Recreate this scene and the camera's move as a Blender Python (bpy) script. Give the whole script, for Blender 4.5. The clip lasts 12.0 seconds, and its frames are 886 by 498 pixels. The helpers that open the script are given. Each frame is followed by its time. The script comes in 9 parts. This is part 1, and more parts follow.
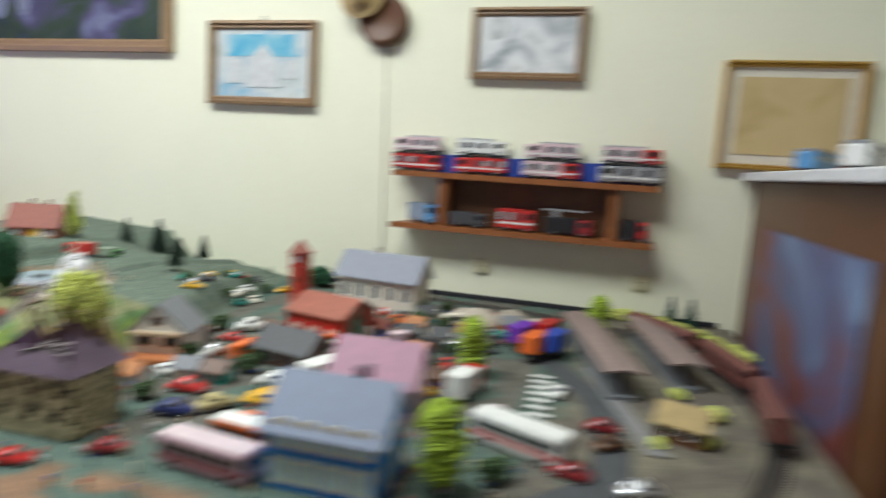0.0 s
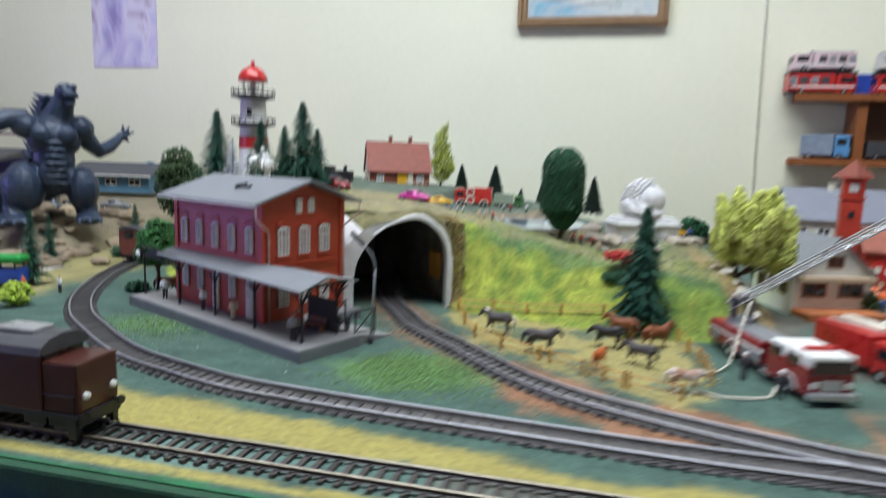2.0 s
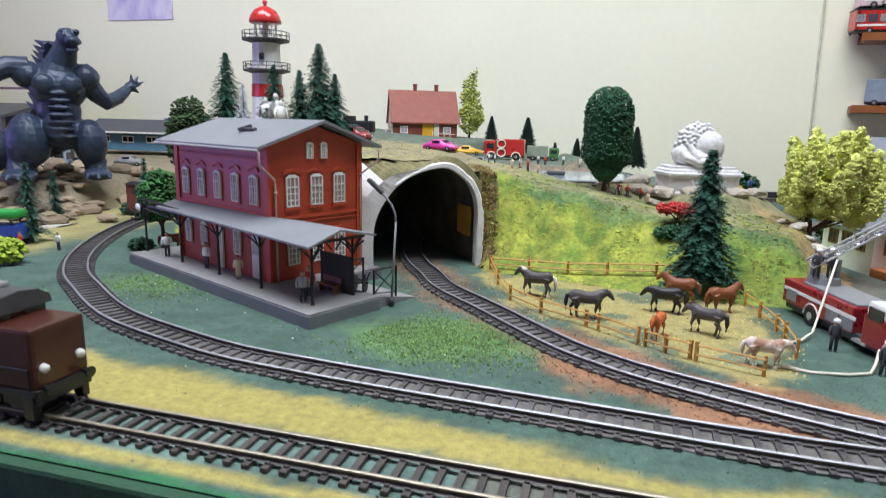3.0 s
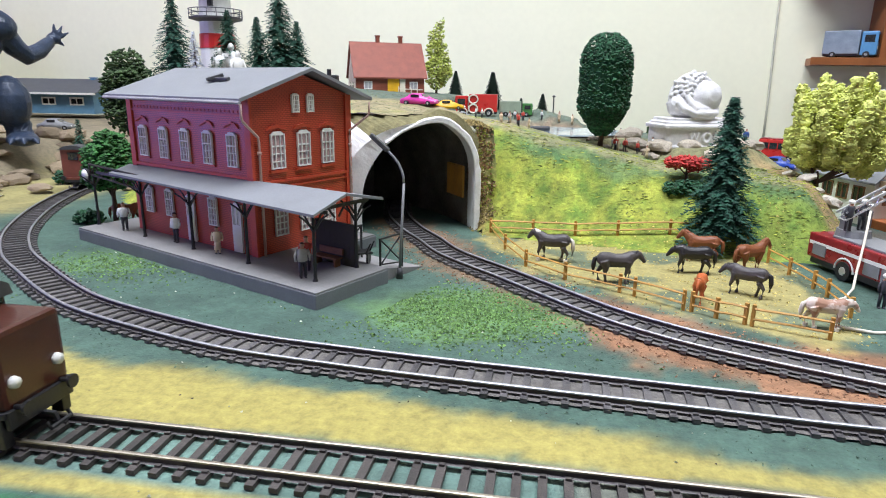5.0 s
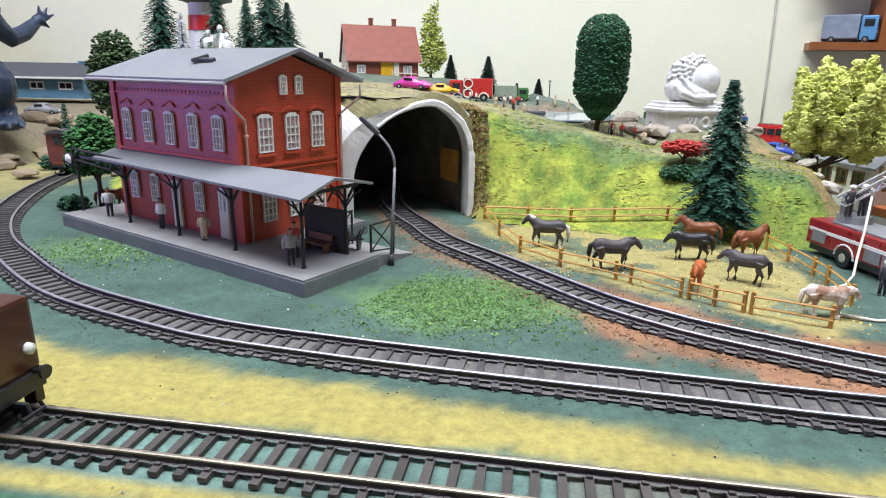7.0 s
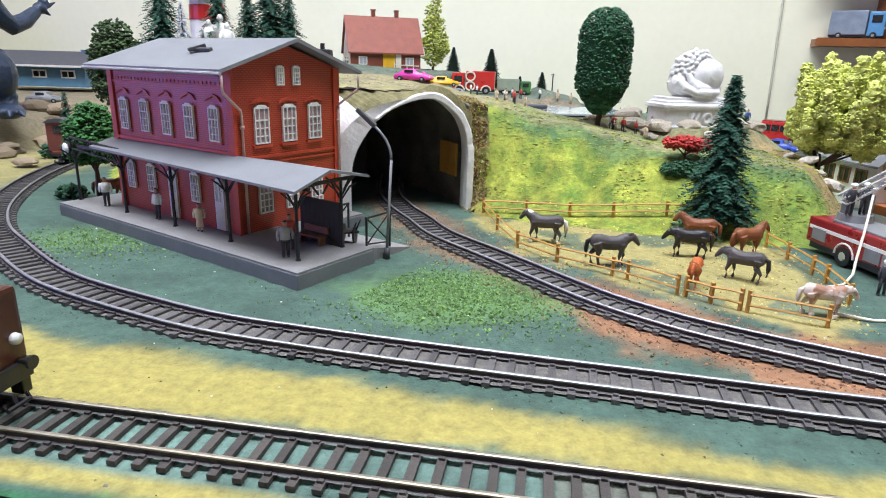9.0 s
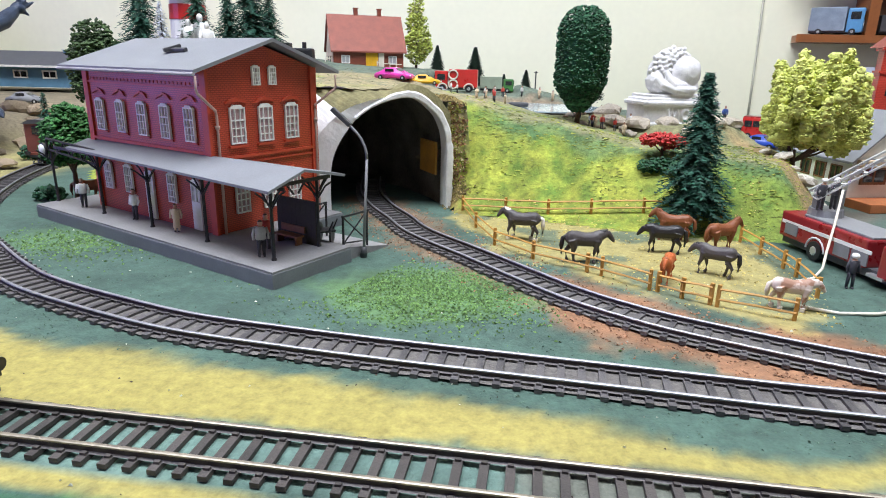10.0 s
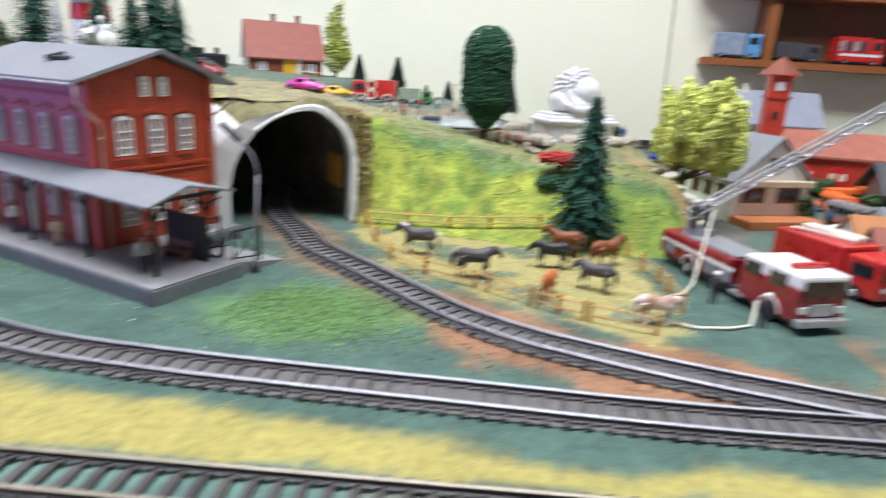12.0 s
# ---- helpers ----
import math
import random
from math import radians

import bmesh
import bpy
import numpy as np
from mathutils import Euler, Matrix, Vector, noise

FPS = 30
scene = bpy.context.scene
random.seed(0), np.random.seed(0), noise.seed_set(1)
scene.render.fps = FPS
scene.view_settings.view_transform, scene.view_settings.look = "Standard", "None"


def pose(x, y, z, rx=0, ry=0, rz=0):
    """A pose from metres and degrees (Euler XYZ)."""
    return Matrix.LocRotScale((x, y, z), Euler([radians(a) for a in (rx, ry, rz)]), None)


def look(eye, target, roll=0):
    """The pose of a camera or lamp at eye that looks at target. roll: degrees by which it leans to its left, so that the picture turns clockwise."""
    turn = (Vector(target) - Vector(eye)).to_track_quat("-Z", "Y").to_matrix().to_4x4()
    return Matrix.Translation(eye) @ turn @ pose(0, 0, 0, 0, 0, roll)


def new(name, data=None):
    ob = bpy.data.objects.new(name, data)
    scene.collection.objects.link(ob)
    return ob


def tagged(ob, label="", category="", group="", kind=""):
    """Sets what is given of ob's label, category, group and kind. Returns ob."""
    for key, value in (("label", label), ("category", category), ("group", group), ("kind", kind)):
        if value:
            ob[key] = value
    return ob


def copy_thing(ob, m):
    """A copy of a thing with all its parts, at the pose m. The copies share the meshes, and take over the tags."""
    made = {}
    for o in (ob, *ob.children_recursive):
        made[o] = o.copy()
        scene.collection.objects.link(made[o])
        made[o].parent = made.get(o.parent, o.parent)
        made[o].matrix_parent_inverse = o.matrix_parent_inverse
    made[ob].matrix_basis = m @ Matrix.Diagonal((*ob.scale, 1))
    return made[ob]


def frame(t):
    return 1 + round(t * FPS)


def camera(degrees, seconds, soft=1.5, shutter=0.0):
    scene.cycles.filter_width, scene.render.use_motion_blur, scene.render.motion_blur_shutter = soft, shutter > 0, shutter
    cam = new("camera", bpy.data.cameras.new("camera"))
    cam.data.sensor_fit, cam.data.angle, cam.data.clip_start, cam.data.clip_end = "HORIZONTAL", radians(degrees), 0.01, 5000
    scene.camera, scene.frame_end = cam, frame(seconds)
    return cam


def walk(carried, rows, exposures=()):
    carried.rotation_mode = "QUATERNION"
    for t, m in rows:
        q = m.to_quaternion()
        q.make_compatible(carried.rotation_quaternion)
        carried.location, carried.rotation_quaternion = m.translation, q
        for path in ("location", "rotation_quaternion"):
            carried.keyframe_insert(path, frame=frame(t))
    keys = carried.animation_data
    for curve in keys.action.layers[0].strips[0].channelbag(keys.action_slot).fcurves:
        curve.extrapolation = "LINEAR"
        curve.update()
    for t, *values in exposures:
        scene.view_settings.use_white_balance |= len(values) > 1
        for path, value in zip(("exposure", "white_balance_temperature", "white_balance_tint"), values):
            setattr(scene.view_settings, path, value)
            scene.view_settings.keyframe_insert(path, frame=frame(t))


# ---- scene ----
cam = camera(71.9, 12.0, soft=1.0, shutter=0.8)
PATH = [
    (0, (0.237, 0.780, 0.315), (-0.289, 2.692, 0.051), 3.7),
    (0.1, (0.169, 0.772, 0.293), (-0.402, 2.671, 0.035), 4.1),
    (0.2, (0.102, 0.764, 0.273), (-0.514, 2.649, 0.019), 4.5),
    (0.4, (-0.016, 0.749, 0.272), (-0.730, 2.595, -0.017), 4.8),
    (0.5, (-0.081, 0.732, 0.278), (-0.861, 2.557, 0.032), 3.5),
    (0.6, (-0.128, 0.729, 0.277), (-0.977, 2.524, 0.041), 2.6),
    (0.7, (-0.187, 0.735, 0.262), (-1.069, 2.511, 0.007), 2.4),
    (0.9, (-0.284, 0.737, 0.256), (-1.248, 2.464, -0.037), 0.4),
    (1, (-0.327, 0.739, 0.251), (-1.333, 2.441, -0.053), -1.1),
    (1.2, (-0.432, 0.765, 0.238), (-1.472, 2.440, -0.083), -0.4),
    (1.5, (-0.536, 0.780, 0.203), (-1.438, 2.549, -0.028), -0.4),
    (1.8, (-0.627, 0.792, 0.168), (-1.220, 2.693, -0.040), 1.0),
    (2, (-0.674, 0.820, 0.149), (-1.102, 2.754, -0.134), 1.9),
    (2.5, (-0.701, 0.869, 0.136), (-1.127, 2.788, -0.230), 1.8),
    (3, (-0.690, 0.881, 0.130), (-1.195, 2.773, -0.273), 1.4),
    (3.2, (-0.707, 0.885, 0.124), (-1.118, 2.799, -0.286), 1.5),
    (4.8, (-0.749, 0.912, 0.121), (-1.056, 2.819, -0.399), 0.6),
    (5, (-0.748, 0.915, 0.120), (-1.051, 2.823, -0.397), 0.9),
    (5.5, (-0.751, 0.921, 0.117), (-1.043, 2.824, -0.426), 1.1),
    (6, (-0.752, 0.920, 0.116), (-1.049, 2.822, -0.425), 1.2),
    (6.5, (-0.751, 0.920, 0.118), (-1.041, 2.824, -0.423), 1.1),
    (7, (-0.747, 0.924, 0.117), (-1.035, 2.823, -0.440), 1.0),
    (9, (-0.743, 0.927, 0.117), (-1.040, 2.818, -0.462), 1.6),
    (9.5, (-0.736, 0.925, 0.118), (-1.018, 2.817, -0.466), 1.2),
    (10, (-0.734, 0.926, 0.118), (-1.001, 2.820, -0.467), 1.3),
    (10.5, (-0.735, 0.926, 0.118), (-1.007, 2.820, -0.465), 1.5),
    (11, (-0.735, 0.924, 0.118), (-1.001, 2.817, -0.469), 1.7),
    (11.5, (-0.733, 0.919, 0.118), (-0.982, 2.817, -0.463), 2.1),
    (12, (-0.706, 0.924, 0.128), (-0.770, 2.842, -0.435), 3.4),
]
walk(cam, [(t, look(eye, target, roll)) for t, eye, target, roll in PATH], [(0, -0.24, 6550, 4), (0.5, -0.38, 6200, 0), (1, -0.38, 5850, 0), (1.5, -0.38, 5950, 3), (2.5, -0.25, 6200, 11), (5, 0.08, 6200, 13), (12, 0.13, 6200, 13)])

# ---------------------------------------------------------------- light
world = bpy.data.worlds.new("world")
scene.world = world
world.use_nodes = True
wb = world.node_tree.nodes["Background"]
wb.inputs[0].default_value = (0.62, 0.7, 0.85, 1)
wb.inputs[1].default_value = 0.006


def area(name, loc, target, sx, sy, power, col):
    d = bpy.data.lights.new(name, "AREA")
    d.shape, d.size, d.size_y, d.energy, d.color = "RECTANGLE", sx, sy, power, col
    ob = new(name, d)
    ob.matrix_world = look(loc, target)
    return ob


LAMP = (-0.84, 1.12, 1.60)
area("ceiling_lamp_light", (LAMP[0], LAMP[1], LAMP[2] - 0.05), (LAMP[0], LAMP[1], 0), 1.8, 0.56, 45, (0.95, 1.0, 1.06))
# Unseen source on the left, inferred from violet on left-facing faces
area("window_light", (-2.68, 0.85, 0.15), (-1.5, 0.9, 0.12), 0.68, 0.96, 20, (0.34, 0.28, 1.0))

# ---------------------------------------------------------------- materials


def mat(name, col, rough=0.6, metal=0.0, var=0.22, scale=70, fine=700, bump=0.25, rnd=0.0, island=0.0, emit=0.0, coat=0.0):
    """A painted or moulded surface: base colour with stains (scale) and grain (fine), worn gloss and a fine relief."""
    m = bpy.data.materials.new(name)
    m.use_nodes = True
    nt = m.node_tree
    b = nt.nodes["Principled BSDF"]
    tc = nt.nodes.new("ShaderNodeTexCoord")
    n1 = nt.nodes.new("ShaderNodeTexNoise")
    n1.inputs["Scale"].default_value, n1.inputs["Detail"].default_value = scale, 4
    n2 = nt.nodes.new("ShaderNodeTexNoise")
    n2.inputs["Scale"].default_value, n2.inputs["Detail"].default_value = fine, 3
    nt.links.new(tc.outputs["Object"], n1.inputs["Vector"])
    nt.links.new(tc.outputs["Object"], n2.inputs["Vector"])
    mul = nt.nodes.new("ShaderNodeMath")
    mul.operation = "MULTIPLY_ADD"
    mul.inputs[1].default_value = 0.65
    nt.links.new(n1.outputs["Fac"], mul.inputs[0])
    half = nt.nodes.new("ShaderNodeMath")
    half.operation = "MULTIPLY"
    half.inputs[1].default_value = 0.35
    nt.links.new(n2.outputs["Fac"], half.inputs[0])
    nt.links.new(half.outputs[0], mul.inputs[2])
    fac = mul.outputs[0]
    if rnd or island:
        src = nt.nodes.new("ShaderNodeObjectInfo" if rnd else "ShaderNodeNewGeometry")
        out = src.outputs["Random"] if rnd else src.outputs["Random Per Island"]
        add = nt.nodes.new("ShaderNodeMath")
        add.operation = "MULTIPLY_ADD"
        add.inputs[1].default_value = rnd or island
        nt.links.new(out, add.inputs[0])
        sub = nt.nodes.new("ShaderNodeMath")
        sub.operation = "SUBTRACT"
        sub.inputs[1].default_value = 0.5 * (rnd or island)
        nt.links.new(fac, sub.inputs[0])
        nt.links.new(sub.outputs[0], add.inputs[2])
        fac = add.outputs[0]
    ramp = nt.nodes.new("ShaderNodeValToRGB")
    lo = [max(0.0, c * (1 - 1.6 * var)) for c in col]
    hi = [min(1.0, c * (1 + 1.6 * var)) for c in col]
    e = ramp.color_ramp.elements
    e[0].position, e[0].color = 0.2, (*lo, 1)
    e[1].position, e[1].color = 0.8, (*hi, 1)
    nt.links.new(fac, ramp.inputs[0])
    nt.links.new(ramp.outputs[0], b.inputs["Base Color"])
    rr = nt.nodes.new("ShaderNodeMapRange")
    rr.inputs["To Min"].default_value, rr.inputs["To Max"].default_value = max(0.03, rough - 0.12), min(1, rough + 0.12)
    nt.links.new(n1.outputs["Fac"], rr.inputs["Value"])
    nt.links.new(rr.outputs[0], b.inputs["Roughness"])
    b.inputs["Metallic"].default_value = metal
    b.inputs["Coat Weight"].default_value = coat
    bp = nt.nodes.new("ShaderNodeBump")
    bp.inputs["Strength"].default_value, bp.inputs["Distance"].default_value = bump, 0.0006
    nt.links.new(n2.outputs["Fac"], bp.inputs["Height"])
    nt.links.new(bp.outputs[0], b.inputs["Normal"])
    if emit:
        b.inputs["Emission Color"].default_value, b.inputs["Emission Strength"].default_value = (*col, 1), emit
    return m


def zone_mat(name, rough=0.95, scale=90, fine=900, bump=0.8, var=0.28):
    """Flocked ground: the colour layer 'zone' broken up by fibres and speckles."""
    m = mat(name, (0.5, 0.5, 0.5), rough, 0, var, scale, fine, bump)
    nt = m.node_tree
    b = nt.nodes["Principled BSDF"]
    ramp = next(n for n in nt.nodes if n.type == "VALTORGB")
    at = nt.nodes.new("ShaderNodeVertexColor")
    at.layer_name = "zone"
    mix = nt.nodes.new("ShaderNodeMixRGB")
    mix.blend_type = "MULTIPLY"
    mix.inputs[0].default_value = 1.0
    nt.links.new(at.outputs["Color"], mix.inputs[1])
    dbl = nt.nodes.new("ShaderNodeMixRGB")
    dbl.blend_type = "ADD"
    dbl.inputs[0].default_value = 1.0
    nt.links.new(ramp.outputs[0], dbl.inputs[1])
    nt.links.new(ramp.outputs[0], dbl.inputs[2])
    nt.links.new(dbl.outputs[0], mix.inputs[2])
    nt.links.new(mix.outputs[0], b.inputs["Base Color"])
    return m


def brick_mat(name, col, mortar, s=1.0):
    """Moulded plastic brickwork with fine courses."""
    m = mat(name, col, 0.40, 0, 0.2, 60, 900, 0.12)
    nt = m.node_tree
    b = nt.nodes["Principled BSDF"]
    ramp = next(n for n in nt.nodes if n.type == "VALTORGB")
    tc = next(n for n in nt.nodes if n.type == "TEX_COORD")
    geo = nt.nodes.new("ShaderNodeNewGeometry")
    sep = nt.nodes.new("ShaderNodeSeparateXYZ")
    nt.links.new(tc.outputs["Object"], sep.inputs[0])
    add = nt.nodes.new("ShaderNodeMath")
    add.operation = "ADD"
    nt.links.new(sep.outputs[0], add.inputs[0])
    nt.links.new(sep.outputs[1], add.inputs[1])
    com = nt.nodes.new("ShaderNodeCombineXYZ")
    nt.links.new(add.outputs[0], com.inputs[0])
    nt.links.new(sep.outputs[2], com.inputs[1])
    br = nt.nodes.new("ShaderNodeTexBrick")
    br.inputs["Scale"].default_value = 1.0
    br.inputs["Brick Width"].default_value, br.inputs["Row Height"].default_value = 0.0029 * s, 0.00125 * s
    br.inputs["Mortar Size"].default_value = 0.00024 * s
    br.inputs["Color1"].default_value = br.inputs["Color2"].default_value = (1, 1, 1, 1)
    br.inputs["Mortar"].default_value = (*mortar, 1)
    nt.links.new(com.outputs[0], br.inputs["Vector"])
    mix = nt.nodes.new("ShaderNodeMixRGB")
    mix.blend_type = "MULTIPLY"
    mix.inputs[0].default_value = 0.7
    nt.links.new(ramp.outputs[0], mix.inputs[1])
    nt.links.new(br.outputs["Color"], mix.inputs[2])
    nt.links.new(mix.outputs[0], b.inputs["Base Color"])
    return m


GROUND = zone_mat("flocked_ground", scale=240, fine=800, var=0.28)
HILL = zone_mat("hill_grass", scale=260, fine=700, bump=1.0, var=0.38)
nt = HILL.node_tree
old = nt.nodes["Principled BSDF"].inputs["Base Color"].links[0].from_socket
patch = nt.nodes.new("ShaderNodeTexNoise")
patch.inputs["Scale"].default_value, patch.inputs["Detail"].default_value = 75, 8
nt.links.new(next(n for n in nt.nodes if n.type == "TEX_COORD").outputs["Object"], patch.inputs["Vector"])
span = nt.nodes.new("ShaderNodeMapRange")
span.inputs["From Min"].default_value, span.inputs["From Max"].default_value, span.inputs["To Max"].default_value = 0.50, 0.68, 0.62
nt.links.new(patch.outputs["Fac"], span.inputs["Value"])
tint = nt.nodes.new("ShaderNodeMixRGB")
tint.blend_type = "MULTIPLY"
tint.inputs[2].default_value = (0.38, 0.62, 0.62, 1)
nt.links.new(span.outputs[0], tint.inputs[0])
nt.links.new(old, tint.inputs[1])
nt.links.new(tint.outputs[0], nt.nodes["Principled BSDF"].inputs["Base Color"])
WALL = mat("cream_wall_paint", (0.87, 0.86, 0.67), 0.75, 0, 0.035, 3, 90, 0.15)
# Greys of the mostly unseen walls and ceiling, picked to tune bounced light
SIDE = mat("side_wall_bounce_tone", (0.50, 0.49, 0.42), 0.8, 0, 0.05, 3, 90, 0.1)
CEIL = mat("ceiling_paint", (0.5, 0.5, 0.46), 0.8, 0, 0.04, 3, 90, 0.1)
FLOOR = mat("floor_tiles", (0.18, 0.13, 0.09), 0.4, 0, 0.25, 8, 90, 0.1)
CURTAIN = mat("yellow_curtain_cloth", (0.92, 0.76, 0.30), 0.8, 0, 0.12, 20, 500, 0.3)
CURTAIN2 = mat("white_curtain_cloth", (0.78, 0.74, 0.62), 0.8, 0, 0.08, 20, 500, 0.3)
BLUE_CLOTH = mat("blue_cloth", (0.02, 0.04, 0.45), 0.8, 0, 0.2, 30, 700, 0.3)
DARK = mat("dark_board", (0.02, 0.02, 0.025), 0.7, 0, 0.2, 40, 500)
EDGE = mat("green_edge_board", (0.015, 0.07, 0.03), 0.75, 0, 0.3, 60, 600, 0.6)
SLEEPER = mat("sleeper_brown", (0.09, 0.084, 0.085), 0.55, 0, 0.25, 300, 1500, 0.4, rnd=0.5)
SLEEPER_N = mat("sleeper_grey_brown", (0.06, 0.052, 0.047), 0.75, 0, 0.25, 300, 1500, 0.4, rnd=0.5)
RAIL = mat("nickel_rail", (0.43, 0.43, 0.46), 0.55, 1.0, 0.06, 200, 900, 0.03)
RAIL_SIDE = mat("dark_rail_side", (0.07, 0.055, 0.05), 0.6, 0.3, 0.25, 200, 1500, 0.2)
RAIL_FOOT = mat("dull_rail_foot", (0.13, 0.12, 0.12), 0.6, 0.6, 0.3, 150, 900, 0.1)
RAIL_N = mat("tarnished_rail", (0.36, 0.32, 0.26), 0.52, 1.0, 0.2, 60, 900, 0.05)
BALLAST = mat("dark_trackbed", (0.145, 0.135, 0.125), 0.95, 0, 0.35, 400, 1200, 0.9)
BRICK_RED = brick_mat("red_brick_plastic", (0.50, 0.066, 0.030), (0.40, 0.36, 0.36))
BRICK_TRIM = mat("red_trim_plastic", (0.50, 0.062, 0.026), 0.5, 0, 0.15, 200, 900)
ROOF_GREY = mat("grey_roof_plastic", (0.215, 0.225, 0.24), 0.6, 0, 0.12, 60, 900, 0.15)
CONCRETE = mat("grey_platform_plastic", (0.17, 0.18, 0.19), 0.65, 0, 0.14, 80, 900, 0.2)
CONCRETE_TOP = mat("light_platform_paving", (0.24, 0.235, 0.235), 0.7, 0, 0.16, 80, 700, 0.3)
WHITE = mat("white_plastic", (0.78, 0.78, 0.74), 0.5, 0, 0.08, 100, 700, 0.1)
CREAM = mat("cream_plastic", (0.75, 0.70, 0.58), 0.55, 0, 0.1, 100, 700, 0.1)
BLACK = mat("black_plastic", (0.016, 0.016, 0.018), 0.45, 0, 0.25, 150, 900, 0.15)
DKGREY = mat("dark_grey_plastic", (0.06, 0.06, 0.065), 0.5, 0, 0.25, 150, 900, 0.15)
MIDGREY = mat("mid_grey_plastic", (0.22, 0.225, 0.235), 0.5, 0, 0.15, 150, 900, 0.15)
GLASS_DK = mat("dark_window_glass", (0.02, 0.022, 0.026), 0.12, 0, 0.2, 100, 500, 0.02, coat=0.6)
SILVER = mat("silver_paint", (0.62, 0.63, 0.65), 0.3, 0.75, 0.1, 120, 900, 0.08)
PLASTER = mat("rough_white_plaster", (0.90, 0.90, 0.89), 0.9, 0, 0.10, 50, 400, 0.5)
STONE = mat("pale_stone", (0.88, 0.86, 0.83), 0.9, 0, 0.14, 80, 500, 0.8, rnd=0.25)
TUNNEL_IN = mat("tunnel_dark_lining", (0.24, 0.22, 0.18), 0.85, 0, 0.6, 40, 500, 0.5)
TRUNK = mat("tree_trunk_bark", (0.09, 0.055, 0.035), 0.9, 0, 0.3, 200, 900, 0.8)
FIR = mat("dark_fir_needles", (0.016, 0.075, 0.045), 0.8, 0, 0.3, 200, 900, 0.5, island=0.7)
LEAF_DK = mat("dark_green_leaves", (0.018, 0.085, 0.035), 0.75, 0, 0.3, 200, 900, 0.4, island=0.7)
LEAF_MID = mat("mid_green_leaves", (0.035, 0.14, 0.03), 0.75, 0, 0.3, 200, 900, 0.4, island=0.7)
LEAF_YEL = mat("yellow_green_foam", (0.60, 0.64, 0.17), 0.9, 0, 0.30, 60, 900, 0.6, island=0.25)
LEAF_POP = mat("poplar_foam", (0.44, 0.50, 0.11), 0.9, 0, 0.34, 70, 900, 0.6, island=0.6)
LEAF_LIME = mat("lime_foam", (0.36, 0.48, 0.05), 0.85, 0, 0.22, 200, 900, 0.5, island=0.7)
LEAF_OLIVE = mat("olive_leaves", (0.05, 0.09, 0.03), 0.8, 0, 0.3, 200, 900, 0.5, island=0.7)
LEAF_RED = mat("red_blossom", (0.50, 0.045, 0.04), 0.8, 0, 0.25, 200, 900, 0.5, island=0.6)
TUFT = mat("ground_foam_green", (0.14, 0.25, 0.075), 0.9, 0, 0.3, 100, 900, 0.4, island=0.7)
TUFT_Y = mat("hill_foam_yellow", (0.30, 0.33, 0.045), 0.9, 0, 0.25, 100, 900, 0.4, island=0.45)
TUFT_B = mat("brown_scatter", (0.25, 0.19, 0.07), 0.9, 0, 0.35, 100, 900, 0.4, island=0.8)
FENCE = mat("ochre_fence_plastic", (0.48, 0.25, 0.05), 0.55, 0, 0.2, 200, 900, 0.2)
RED = mat("red_paint", (0.55, 0.025, 0.022), 0.3, 0, 0.12, 120, 900, 0.08, coat=0.4)
RED_DK = mat("dark_red_paint", (0.28, 0.02, 0.025), 0.3, 0, 0.15, 120, 900, 0.08, coat=0.4)
OXIDE = mat("oxide_brown_paint", (0.17, 0.045, 0.03), 0.5, 0, 0.2, 150, 900, 0.15)
LOCO_BR = mat("maroon_brown_paint", (0.058, 0.014, 0.008), 0.35, 0, 0.18, 120, 900, 0.1, coat=0.2)
YELLOW = mat("yellow_paint", (0.78, 0.44, 0.02), 0.4, 0, 0.12, 120, 900, 0.1)
ORANGE = mat("orange_paint", (0.8, 0.16, 0.03), 0.4, 0, 0.12, 120, 900, 0.1)
BLUE = mat("blue_paint", (0.03, 0.08, 0.45), 0.35, 0, 0.15, 120, 900, 0.1, coat=0.2)
BLUE_DK = mat("dark_blue_paint", (0.02, 0.03, 0.13), 0.35, 0, 0.2, 120, 900, 0.1, coat=0.2)
BLUE_LT = mat("light_blue_paint", (0.10, 0.28, 0.52), 0.4, 0, 0.15, 120, 900, 0.1)
TEAL = mat("teal_paint", (0.02, 0.28, 0.22), 0.45, 0, 0.15, 120, 900, 0.1)
GREEN = mat("green_paint", (0.03, 0.30, 0.06), 0.45, 0, 0.15, 120, 900, 0.1)
PURPLE = mat("purple_paint", (0.16, 0.04, 0.42), 0.45, 0, 0.15, 120, 900, 0.1)
MAGENTA = mat("magenta_paint", (0.72, 0.05, 0.38), 0.3, 0, 0.1, 120, 900, 0.1, coat=0.4)
PALE_PINK = mat("pale_pink_plastic", (0.66, 0.50, 0.55), 0.6, 0, 0.12, 80, 900, 0.15)
TILE_RED = mat("red_roof_plastic", (0.27, 0.078, 0.052), 0.6, 0, 0.18, 100, 900, 0.3)
ROCK = mat("beige_rock", (0.29, 0.225, 0.15), 0.9, 0, 0.3, 60, 500, 0.9, rnd=0.9)
SAND = mat("sand", (0.5, 0.42, 0.2), 0.95, 0, 0.2, 60, 600, 0.8)
STATUE = mat("white_stone_statue", (0.66, 0.65, 0.66), 0.7, 0, 0.14, 120, 700, 0.4)
# Dark vinyl with the blue light from the left mixed into its colour
FIGURINE = mat("blue_lit_dark_vinyl", (0.027, 0.042, 0.078), 0.42, 0.1, 0.35, 120, 500, 0.9)
